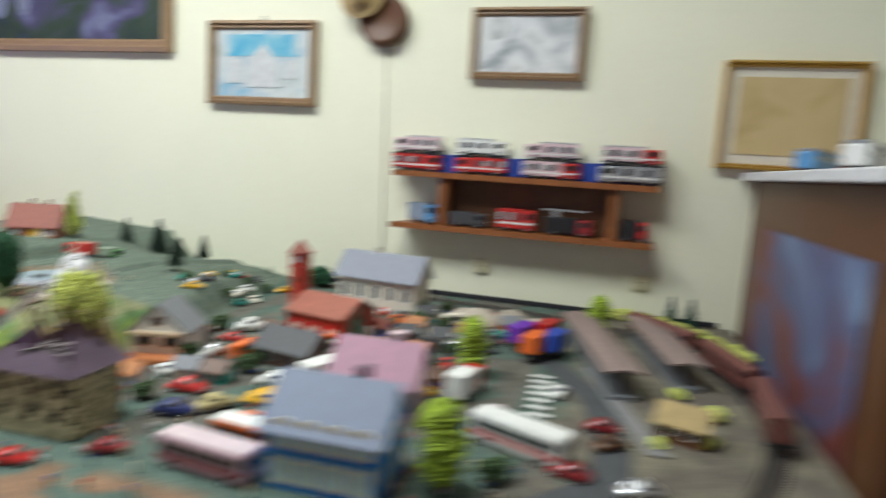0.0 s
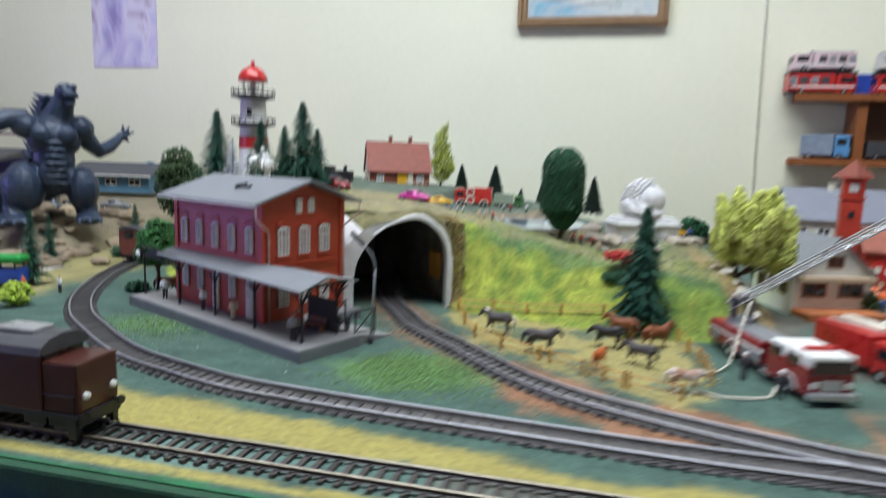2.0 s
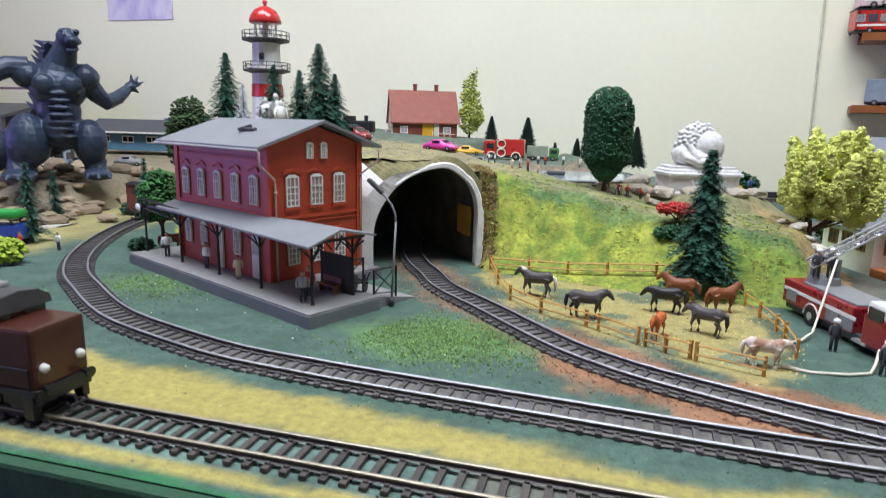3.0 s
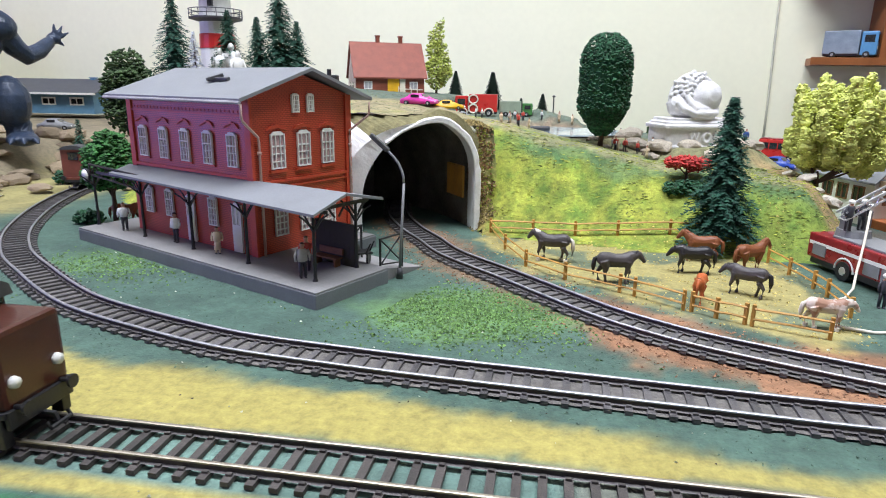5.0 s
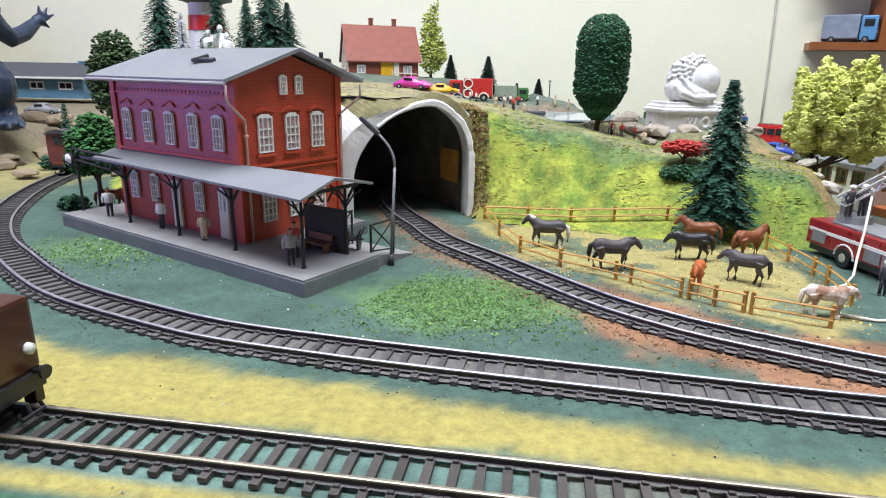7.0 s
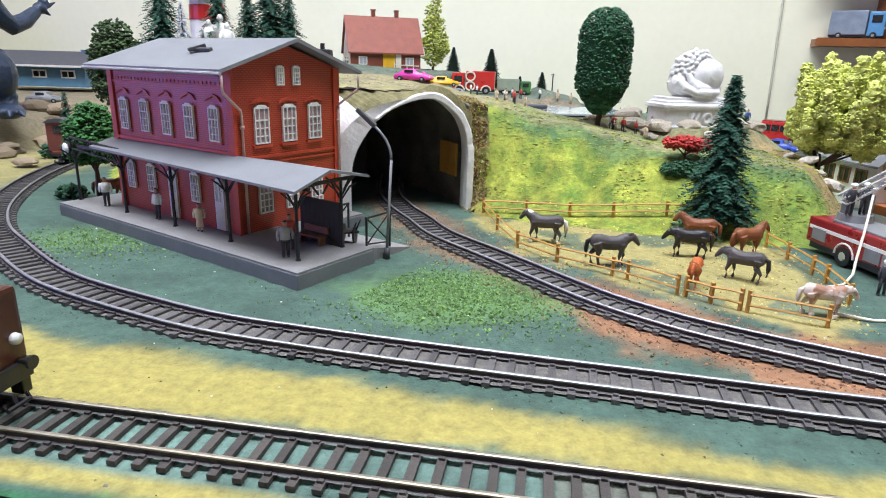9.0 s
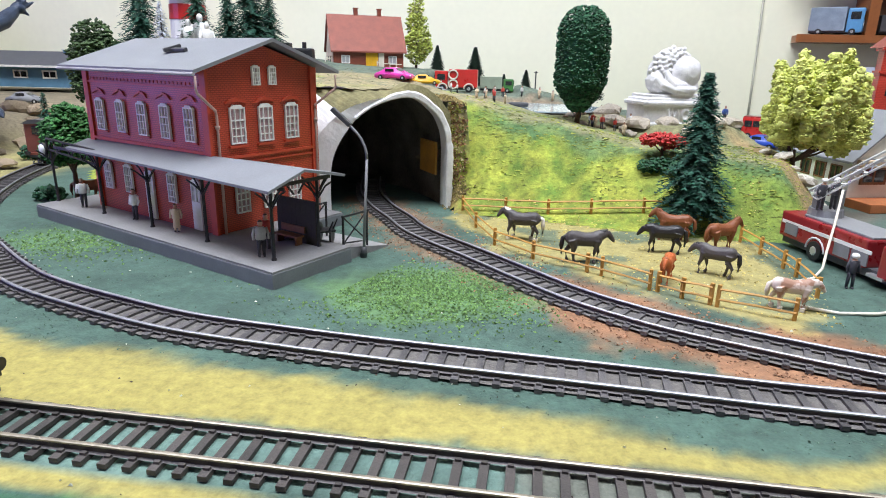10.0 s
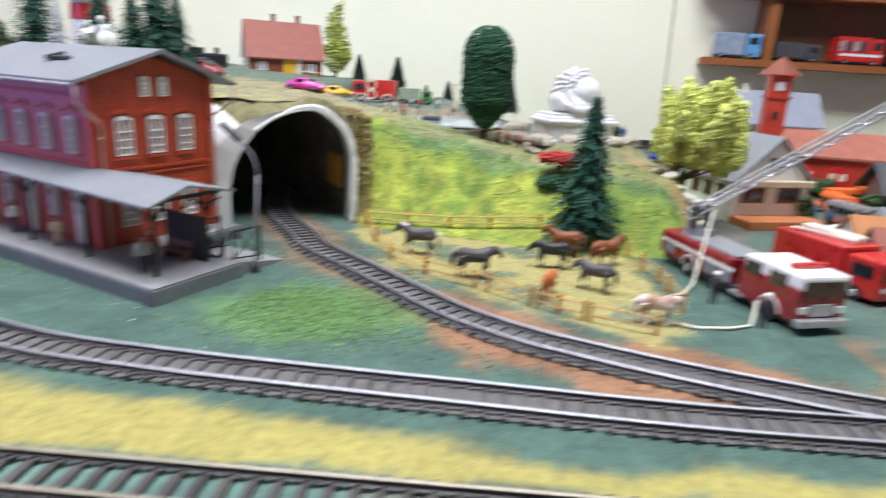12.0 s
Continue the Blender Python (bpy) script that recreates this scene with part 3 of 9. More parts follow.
def hill_keep(*vs):
    if max(v[2] for v in vs) < 0.0006:
        return False
    cx, cy = sum(v[0] for v in vs) / 4, sum(v[1] for v in vs) / 4
    a, b = mouth_xy(cx, cy)
    return not (-0.108 < a < 0.004 and b < 0.009 and b > -0.2)


hxs, hys = steps(-1.24, -0.44, -0.95, -0.47, 0.009, 0.0045), steps(1.355, WALL_Y - 0.004, 1.3, 1.6, 0.010, 0.0045)
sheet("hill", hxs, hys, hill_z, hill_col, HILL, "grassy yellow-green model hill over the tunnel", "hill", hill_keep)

# table body and the cloth that hangs from it
table = thing("layout_table", "green-edged baseboard of the model railway layout", "table")
boxp("baseboard", DARK, table, ((X0 + X1) / 2, (Y0 + WALL_Y) / 2 + 0.001, -0.0125), (X1 - X0, WALL_Y - Y0 - 0.006, 0.02))
boxp("edge_board", EDGE, table, ((X0 + X1) / 2, Y0 - 0.003, -0.013), (X1 - X0, 0.006, 0.026), bevel=0.002, label="dark green edge strip")
for x in (-2.3, -0.9, 0.38):
    for y in (1.12, 2.05):
        bm = bmesh.new()
        box(bm, (x, y, (FLOOR_Z - 0.023) / 2), (0.06, 0.06, -FLOOR_Z - 0.023), bevel=0.004)
        single("table_support", bm, DARK, "dark square wooden leg under the layout", "table leg", group="legs under the layout")
bm = bmesh.new()
n, rows = 90, 10
vs = [[bm.verts.new((-0.985 + 0.9 * i / n, Y0 - 0.009 - 0.006 * math.sin(i * 0.62) * (j / rows) - 0.004 * math.sin(i * 0.27 + 1), -0.016 - 0.5 * j / rows)) for i in range(n + 1)] for j in range(rows + 1)]
for j in range(rows):
    for i in range(n):
        bm.faces.new((vs[j][i], vs[j][i + 1], vs[j + 1][i + 1], vs[j + 1][i]))
bmesh.ops.solidify(bm, geom=bm.faces[:], thickness=0.0015)
single("blue_cloth", bm, BLUE_CLOTH, "bright blue cloth hanging from the table edge", "cloth", smooth=True)

# ---------------------------------------------------------------- tunnel portal
prof = []
for p in catmull(ARCH, 0.0045):
    prof.append((p.x, max(0.0, p.y)))
prof[-1] = (prof[-1][0], 0.0)


def mouth_m(depth=0.0):
    o = MOUTH + MA * depth
    return Matrix(((MR.x, MA.x, 0, o.x), (MR.y, MA.y, 0, o.y), (0, 0, 1, 0), (0, 0, 0, 1)))


portal = thing("tunnel_portal", "rough white plaster tunnel mouth with pale stone edge", "tunnel portal", mouth_m())
bm = bmesh.new()
outer = []
for i, (x, z) in enumerate(prof):
    a = i / (len(prof) - 1)
    d = Vector((x + 0.047, z - 0.03)).normalized()
    grow = 0.0042 + 0.0020 * smooth01((0.062 - z) / 0.02) * smooth01((x + 0.03) / 0.02) + 0.0014 * nz(i, 0, 0.9)
    grow += 0.0055 * smooth01((z - 0.058) / 0.012) * smooth01((x + 0.045) / 0.02)
    ox, oz = x + d.x * grow, max(0.0, z + d.y * grow)
    k = smooth01((-0.030 - x) / 0.045)
    if x < -0.030:
        # plaster wing that meets the hillside beside the station
        tx = max(-0.130, -0.030 - (-0.030 - x) * 1.62)
        tz = 0.0980 - 0.16 * max(0.0, -0.075 - tx) if z > 0.045 else z * 1.9
        ox, oz = ox + (tx - ox) * k, oz + (tz - oz) * k
    outer.append((ox, oz + (0.0015 * nz(i, 4, 1.3) + 0.0015 * smooth01((z - 0.05) / 0.02)) * (z > 0.02)))
outer[0] = (outer[0][0], 0.0)
outer[-1] = (outer[-1][0], 0.0)
ring = []
for (x, z), (ox, oz) in zip(prof, outer):
    ring.append([bm.verts.new((x, -0.004, z)), bm.verts.new((x + (ox - x) * 0.33, -0.0055 + 0.001 * nz(x, z, 90), z + (oz - z) * 0.33)), bm.verts.new((ox, -0.003 + 0.0015 * nz(ox, oz, 60) + 0.016 * smooth01((-0.025 - ox) / 0.03) * min(1.0, oz / 0.09), oz)), bm.verts.new((ox, 0.022, oz)), bm.verts.new((x, 0.022, z))])
for a, b in zip(ring, ring[1:]):
    for k in range(5):
        bm.faces.new((a[k], a[(k + 1) % 5], b[(k + 1) % 5], b[k]))
pw = part("portal_wall", bm, PLASTER, portal)
pw.data.materials.append(mat("olive_earth", (0.20, 0.18, 0.085), 0.95, 0, 0.4, 120, 500, 1.0))
for p in pw.data.polygons:
    c = p.center
    if c.z > 0.05 and (p.normal.z > 0.6 or c.x > -0.075 and c.y < 0.0 and c.z > 0.058 and any(abs(c.x - (a[0] + (b[0] - a[0]) * 0.66)) < 0.004 and abs(c.z - (a[1] + (b[1] - a[1]) * 0.66)) < 0.004 for a, b in zip(prof, outer))):
        p.material_index = 1
# lining
bm = bmesh.new()
lin = []
for k in range(8):
    d = 0.012 + 0.022 * k
    shift = -0.06 * (d / 0.17) ** 2
    lin.append([bm.verts.new((x + shift, d, z)) for x, z in prof])
for a, b in zip(lin, lin[1:]):
    for i in range(len(prof) - 1):
        bm.faces.new((a[i], a[i + 1], b[i + 1], b[i]))
bm.faces.new(lin[-1])
bmesh.ops.solidify(bm, geom=bm.faces[:], thickness=-0.002)
part("tunnel_lining", bm, TUNNEL_IN, portal, "dark inner wall of the tunnel")
boxp("ochre_panel", mat("ochre_card", (0.55, 0.28, 0.05), 0.7), portal, (-0.0030, 0.036, 0.038), (0.003, 0.032, 0.028), rz=9)
# stones of the right jamb and along the arch
cuts = [0]
while prof[cuts[-1]][0] > -0.066:
    cuts.append(cuts[-1] + (4, 3, 5, 4, 3)[len(cuts) % 5])
for c0, c1 in zip(cuts, cuts[1:]):
    bm = bmesh.new()
    rows_ = []
    for i in range(c0, c1 + 1):
        (x, z), (ox, oz) = prof[i], outer[i]
        g = math.hypot(ox - x, oz - z)
        d = Vector((ox - x, oz - z)) / max(g, 1e-6)
        inn, out = -0.0006, (min(g * 0.95, 0.0054) + 0.0010 * nz(i, 3, 1.1)) * (0.45 + 0.55 * smooth01((x + 0.066) / 0.045))
        shrink = 0.0003 if i in (c0, c1) else 0.0
        y_ = -0.0062 + 0.0006 * nz(i, 6, 0.8) + shrink
        rows_.append([bm.verts.new((x + d.x * q, yy, max(0.0, z + d.y * q))) for q, yy in ((inn, -0.002), (inn + 0.0004, y_ + 0.0005), (inn + 0.0012, y_), (out - 0.0012, y_), (out, y_ + 0.0009), (out, -0.002))])
    for p, q in zip(rows_, rows_[1:]):
        for k in range(6):
            bm.faces.new((p[k], p[(k + 1) % 6], q[(k + 1) % 6], q[k]))
    bm.faces.new(rows_[0][::-1])
    bm.faces.new(rows_[-1])
    part("edge_stone", bm, STONE, portal)

# ---------------------------------------------------------------- tracks


def sleeper_mesh(name, material):
    bm = bmesh.new()
    box(bm, (0, 0, 0.0012), (0.0029, 0.0275, 0.0018))
    for s in (-1, 1):
        for d in (-0.0016, 0.0016):
            box(bm, (0, s * 0.00875 + d, 0.0024), (0.0019, 0.0013, 0.0011))
    return to_mesh(bm, name, material)


def rail_part(line, off, material, parent):
    me = bpy.data.meshes.new("rail")
    prof_r = ((-0.0013, 0.0021), (-0.0004, 0.0026), (-0.0003, 0.0039), (-0.0008, 0.0043), (-0.0008, 0.00485), (-0.00038, 0.0051), (0.00038, 0.0051), (0.0008, 0.00485), (0.0008, 0.0043), (0.0003, 0.0039), (0.0004, 0.0026), (0.0013, 0.0021))
    vs, fs, k = [], [], len(prof_r)
    for i, p in enumerate(line):
        d = (line[min(i + 1, len(line) - 1)] - line[max(i - 1, 0)]).normalized()
        n = Vector((-d.y, d.x, 0))
        for a, z in prof_r:
            q = p + n * (off + a)
            vs.append((q.x, q.y, z))
    for i in range(len(line) - 1):
        for a in range(k):
            fs.append((i * k + k + a, i * k + k + (a + 1) % k, i * k + (a + 1) % k, i * k + a))
    me.from_pydata(vs, [], fs)
    me.materials.append(material)
    me.materials.append(RAIL_SIDE)
    me.materials.append(RAIL_FOOT)
    me.polygons.foreach_set("material_index", [0 if i % k in (3, 4, 5, 6, 7) else 2 if i % k in (0, 10) else 1 for i in range(len(fs))])
    me.shade_flat()
    ob = new("rail", me)
    ob.parent = parent
    return ob


def railway(label, line, smat, rmat, pitch, near, bed=None):
    tr = thing("railway_track", label, "railway track", kind="structure")
    if bed:
        bm = bmesh.new()
        a, b = [], []
        for i, p in enumerate(line):
            d = (line[min(i + 1, len(line) - 1)] - line[max(i - 1, 0)]).normalized()
            n = Vector((-d.y, d.x, 0))
            w = 0.0125 + 0.0012 * nz(p.x, p.y, 120)
            a.append(bm.verts.new(p + n * w + Vector((0, 0, 0.0009))))
            b.append(bm.verts.new(p - n * w + Vector((0, 0, 0.0009))))
        for i in range(len(a) - 1):
            bm.faces.new((a[i], b[i], b[i + 1], a[i + 1]))
        part("track_bed", bm, bed, tr)
    for s in (-1, 1):
        rail_part(line, s * 0.00875, rmat, tr)
    return tr


def lay_sleepers(tr, line, smat, pitch, near):
    me = sleeper_mesh("sleeper", smat)
    far = bmesh.new()
    pts = line[::max(1, round(pitch / 0.004))]
    k = 0
    for i, p in enumerate(pts[:-1]):
        d = pts[i + 1] - p
        m = pose(p.x, p.y, 0, 0, 0, math.degrees(math.atan2(d.y, d.x)) + 1.5 * nz(i, 3, 1.7))
        if near(p):
            ob = new("sleeper", me)
            ob.parent = tr
            ob.matrix_basis = m
            k += 1
        else:
            bmesh.ops.create_cube(far, size=1, matrix=m @ M3((0, 0, 0.0012), (0.0029, 0.0275, 0.0018)))
    if far.verts:
        tagged(part("far_sleepers", far, smat, tr), kind="stuff")
    else:
        far.free()


tr_n = railway("tarnished single track on bare green board along the table edge", LINE_N, SLEEPER_N, RAIL_N, 0.008, None)
tr_a = railway("bright curved model track passing in front of the station", LINE_A, SLEEPER, RAIL, 0.008, None, BALLAST)
tr_t = railway("bright branch track curving into the tunnel", LINE_T, SLEEPER, RAIL, 0.008, None, BALLAST)
# lifted a hair where the branch joins the main track
tr_t.matrix_basis = Matrix.Translation((0, 0, 0.0003))

# ---------------------------------------------------------------- station
ST = Matrix(((-0.904, 0.427, 0, -0.867), (0.427, 0.904, 0, 1.215), (0, 0, 1, 0), (0, 0, 0, 1)))
station = thing("station_building", "two-storey red brick station with grey roof and platform canopy", "station", ST)
PH = 0.009
SX0, SX1, SW0, SW1, EAVE, RIDGE = 0.080, 0.217, 0.029, 0.117, 0.1125, 0.1270


PANE = mat("tinted_window_card", (0.42, 0.28, 0.28), 0.25, 0, 0.2, 60, 300, 0.05)


def lattice(bm, xb, zb, ya, yb):
    """One piece of crossing bars: xb and zb are the spans of the upright and level bars."""
    xs, zs = sorted({v for s in xb for v in s}), sorted({v for s in zb for v in s})
    vs = {}

    def v(i, j, y):
        if (i, j, y) not in vs:
            vs[(i, j, y)] = bm.verts.new((xs[i], y, zs[j]))
        return vs[(i, j, y)]

    def solid(i, j):
        if not (0 <= i < len(xs) - 1 and 0 <= j < len(zs) - 1):
            return False
        cx, cz = (xs[i] + xs[i + 1]) / 2, (zs[j] + zs[j + 1]) / 2
        return any(a < cx < b for a, b in xb) or any(a < cz < b for a, b in zb)

    for i in range(len(xs) - 1):
        for j in range(len(zs) - 1):
            if not solid(i, j):
                continue
            bm.faces.new((v(i, j, ya), v(i + 1, j, ya), v(i + 1, j + 1, ya), v(i, j + 1, ya)))
            bm.faces.new((v(i, j + 1, yb), v(i + 1, j + 1, yb), v(i + 1, j, yb), v(i, j, yb)))
            for (di, dj), (p, q) in (((-1, 0), ((i, j), (i, j + 1))), ((1, 0), ((i + 1, j + 1), (i + 1, j))), ((0, -1), ((i + 1, j), (i, j))), ((0, 1), ((i, j + 1), (i + 1, j + 1)))):
                if not solid(i + di, j + dj):
                    bm.faces.new((v(*p, yb), v(*p, ya), v(*q, ya), v(*q, yb))[::-1])


def window_part(x, z, w, h, face, arch=True, door=False, parent=station):
    """A white glazed window or door: face is the wall it sits in ('front' or 'gable')."""
    m = Matrix.Translation((x, SW0 - 0.0006, z)) if face == "front" else Matrix.Translation((SX0 - 0.0006, x, z)) @ Matrix(((0, 1, 0, 0), (1, 0, 0, 0), (0, 0, 1, 0), (0, 0, 0, 1)))
    fr = bmesh.new()
    t = 0.0009
    y0 = -0.0006
    xb = [(-w / 2, -w / 2 + t), (w / 2 - t, w / 2)]
    zb = [(-h / 2, -h / 2 + t), (h / 2 - t, h / 2)]
    if door:
        xb.append((-t * 0.4, t * 0.4))
        zb += [(-h * 0.47, h * 0.08), (h * 0.28, h * 0.28 + t * 0.7)]
    else:
        xb += [(-w * 0.17 - t * 0.35, -w * 0.17 + t * 0.35), (w * 0.17 - t * 0.35, w * 0.17 + t * 0.35)]
        zb += [(h * 0.13, h * 0.13 + t), (-h * 0.3, -h * 0.3 + t * 0.6), (-h * 0.08, -h * 0.08 + t * 0.6)]
    lattice(fr, xb, zb, y0 - 0.0008, y0 + 0.0008)
    if arch:
        prism(fr, [(-w / 2, h / 2 - t), (w / 2, h / 2 - t), (w / 4, h / 2 + w * 0.13), (-w / 4, h / 2 + w * 0.13)], 0.0014, Matrix.Translation((0, y0 - 0.0006, 0)))
    fr.transform(m)
    wd = part("door" if door else "window", fr, WHITE, parent, "white glazed door" if door else "white small-paned window")
    gl = bmesh.new()
    box(gl, (0, 0, 0), (w - t, 0.0008, h - t))
    gl.transform(m)
    part("pane", gl, PANE if not door else WHITE, wd)
    return wd


def m_front(x, z):
    return Matrix.Translation((x, SW0, z))


P("platform", CONCRETE, station, lambda b: (box(b, (0.1275, 0.031, PH / 2 - 0.0005), (0.259, 0.062, PH), bevel=0.0006), box(b, (0.1595, 0.0936, PH / 2 - 0.0005), (0.195, 0.0628, PH), bevel=0.0006)), "raised grey platform base")
P("platform_paving", CONCRETE_TOP, station, lambda b: (box(b, (0.1275, 0.0311, PH + 0.0002), (0.2582, 0.0614, 0.0010)), box(b, (0.1595, 0.0925, PH + 0.0002), (0.194, 0.0618, 0.0010))))
P("ramp", CONCRETE_TOP, station, lambda b: prism(b, [(0.0622, 0), (0.0622, 0.0086), (0.102, 0.0006), (0.102, 0)], 0.058, Matrix.Translation((0.001, 0, 0)) @ Matrix(((0, 1, 0, 0), (1, 0, 0, 0), (0, 0, 1, 0), (0, 0, 0, 1)))), "smooth concrete ramp behind the platform")
P("wall", BRICK_RED, station, lambda b: prism(b, [(SW0, PH), (SW1, PH), (SW1, EAVE), ((SW0 + SW1) / 2, RIDGE - 0.0015), (SW0, EAVE)], SX1 - SX0, Matrix.Translation((SX0, 0, 0)) @ Matrix(((0, 1, 0, 0), (1, 0, 0, 0), (0, 0, 1, 0), (0, 0, 0, 1)))))
mid = (SW0 + SW1) / 2
ov = 0.0150
# roof: two thin slopes
for sgn, nm in ((-1, "roof"), (1, "roof")):
    y_e = SW0 - ov if sgn < 0 else SW1 + ov
    sl = (RIDGE - EAVE) / ((SW1 - SW0) / 2)
    z_e = RIDGE - sl * (abs(mid - y_e)) + 0.001
    P(nm, ROOF_GREY, station, lambda b: prism(b, [(y_e, z_e), (y_e, z_e + 0.0022), (mid, RIDGE + 0.0032), (mid, RIDGE + 0.001)], SX1 - SX0 + 0.0145, Matrix.Translation((SX0 - 0.0100, 0, 0)) @ Matrix(((0, 1, 0, 0), (1, 0, 0, 0), (0, 0, 1, 0), (0, 0, 0, 1)))), "grey sheet roof slope")
P("roof_vent", DKGREY, station, lambda b: (box(b, (0.128, mid - 0.0300, RIDGE - 0.0050), (0.019, 0.0035, 0.0022), rz=-8, rx=18, bevel=0.0006), box(b, (0.131, mid - 0.0300, RIDGE - 0.0040), (0.004, 0.011, 0.0024), rz=25, rx=18, bevel=0.0006)), "dark cross-shaped vent on the roof")
# cornice, string course, window heads and sills, corner piers
P("cornice", BRICK_TRIM, station, lambda b: [box(b, ((SX0 + SX1) / 2, SW0 - 0.0005, EAVE - 0.003), (SX1 - SX0, 0.0010, 0.002)), box(b, ((SX0 + SX1) / 2, SW0 - 0.0005, EAVE - 0.0125), (SX1 - SX0 - 0.008, 0.0010, 0.0012))] + [box(b, (SX0 + 0.0035 + 0.0042 * i, SW0 - 0.0003, EAVE - 0.0103), (0.0016, 0.0004, 0.0018)) for i in range(32)])
P("string_course", BRICK_TRIM, station, lambda b: (box(b, ((SX0 + SX1) / 2, SW0 - 0.0007, 0.061), (SX1 - SX0 + 0.002, 0.0016, 0.0018)), box(b, (SX0 - 0.0007, mid, 0.0575), (0.0016, SW1 - SW0, 0.0018)), box(b, (SX0 - 0.0007, mid, 0.0535), (0.0012, SW1 - SW0, 0.001))))
P("corner_pier", BRICK_TRIM, station, lambda b: box(b, (SX0 + 0.002, SW0 - 0.0004, (PH + EAVE) / 2), (0.0056, 0.002, EAVE - PH)))
P("corner_pier", BRICK_TRIM, station, lambda b: box(b, (SX1 - 0.002, SW0 - 0.0004, (PH + EAVE) / 2), (0.0056, 0.002, EAVE - PH)))
P("corner_pier", BRICK_TRIM, station, lambda b: box(b, (SX0 - 0.0004, SW1 - 0.002, (PH + EAVE) / 2), (0.002, 0.0056, EAVE - PH)))
for x in (0.0980, 0.1235, 0.1490, 0.1745, 0.2000):
    window_part(x, 0.0775, 0.0098, 0.0210, "front")
    P("window_head", BRICK_TRIM, station, lambda b: prism(b, [(-0.0075, 0.0), (-0.0045, 0.0032), (0, 0.0044), (0.0045, 0.0030), (0.0075, 0.0), (0.0045, 0.0016), (0, 0.0030), (-0.0045, 0.0016)], 0.0010, m_front(x, 0.0915) @ Matrix.Translation((0, -0.0014, 0))))
    P("window_sill", BRICK_TRIM, station, lambda b: box(b, (x, SW0 - 0.0006, 0.0660), (0.0120, 0.0014, 0.0011)))
for x in (0.200, 0.1745, 0.1235):
    window_part(x, 0.0345, 0.0092, 0.019, "front")
for x in (0.1490, 0.0980):
    window_part(x, 0.0265, 0.0092, 0.032, "front", door=True)
for y in (0.0485, 0.0710, 0.0935):
    window_part(y, 0.0770, 0.0115, 0.0225, "gable")
    P("window_head", BRICK_TRIM, station, lambda b: prism(b, [(-0.0085, 0.0), (-0.0055, 0.0026), (0, 0.0036), (0.0055, 0.0026), (0.0085, 0.0), (0.0055, 0.0006), (0, 0.0014), (-0.0055, 0.0006)], 0.0018, Matrix.Translation((SX0 - 0.0018, y, 0.0905)) @ Matrix(((0, 1, 0, 0), (1, 0, 0, 0), (0, 0, 1, 0), (0, 0, 0, 1)))))
    P("window_sill", BRICK_TRIM, station, lambda b: box(b, (SX0 - 0.001, y, 0.0642), (0.0022, 0.0145, 0.0016)))
    window_part(y, 0.031, 0.0108, 0.02, "gable")
    P("window_head", BRICK_TRIM, station, lambda b: prism(b, [(-0.008, 0.0), (-0.005, 0.0024), (0, 0.0034), (0.005, 0.0024), (0.008, 0.0), (0, 0.0012)], 0.0018, Matrix.Translation((SX0 - 0.0018, y, 0.0435)) @ Matrix(((0, 1, 0, 0), (1, 0, 0, 0), (0, 0, 1, 0), (0, 0, 0, 1)))))
for y in (0.0650, 0.0783):
    window_part(y, 0.1070, 0.0062, 0.0115, "gable")
# canopy
CZ = 0.0525


def sheet4(b, corners, t):
    """A thin roof sheet through four corners, t thick."""
    up_, lo_ = [b.verts.new(c) for c in corners], [b.verts.new((c[0], c[1], c[2] - t)) for c in corners]
    b.faces.new(up_)
    b.faces.new(lo_[::-1])
    for i in range(4):
        b.faces.new((up_[i], lo_[i], lo_[(i + 1) % 4], up_[(i + 1) % 4]))


P("canopy_roof", ROOF_GREY, station, lambda b: sheet4(b, [(0.0005, 0.0028, 0.0525), (0.224, 0.0120, 0.0540), (0.224, 0.0287, 0.0590), (0.0005, 0.0287, 0.0607)], 0.0015), "long grey platform canopy")
P("canopy_roof", ROOF_GREY, station, lambda b: sheet4(b, [(0.0005, 0.0289, 0.0607), (0.0795, 0.0289, 0.0601), (0.0795, 0.0605, 0.0535), (0.0005, 0.0605, 0.0540)], 0.0015), "grey end of the platform canopy")
for x, y in ((0.255, 0.0155), (0.190, 0.0155), (0.131, 0.0155), (0.0735, 0.0155), (0.0140, 0.0155), (0.0140, 0.0505)):
    P("post", BLACK, station, lambda b: (cyl(b, (x, y, PH), (x, y, CZ - 0.001), 0.0011, 0.0009, 8), cyl(b, (x, y, PH), (x, y, PH + 0.0022), 0.0019, 0.0012, 8), tube(b, [(x, y, CZ - 0.012), (x, y - 0.006, CZ - 0.006), (x, y - 0.010, CZ - 0.003)], 0.0006, 5), tube(b, [(x, y, CZ - 0.012), (x, y + 0.006, CZ - 0.005), (x, y + 0.012, CZ + 0.0005)], 0.0006, 5), tube(b, [(x, y, CZ - 0.014), (x + 0.007, y, CZ - 0.005), (x + 0.012, y, CZ - 0.002)], 0.0006, 5), tube(b, [(x, y, CZ - 0.014), (x - 0.007, y, CZ - 0.005), (x - 0.012, y, CZ - 0.002)], 0.0006, 5)))
P("canopy_beam", BLACK, station, lambda b: (box(b, (0.125, 0.015, CZ - 0.001), (0.245, 0.0014, 0.002)), box(b, (0.0125, 0.035, CZ - 0.001), (0.0014, 0.05, 0.002)), [box(b, (0.0125, 0.02 + 0.0085 * i, CZ - 0.0045), (0.0009, 0.0009, 0.008), rx=40 if i % 2 else -40) for i in range(5)]))
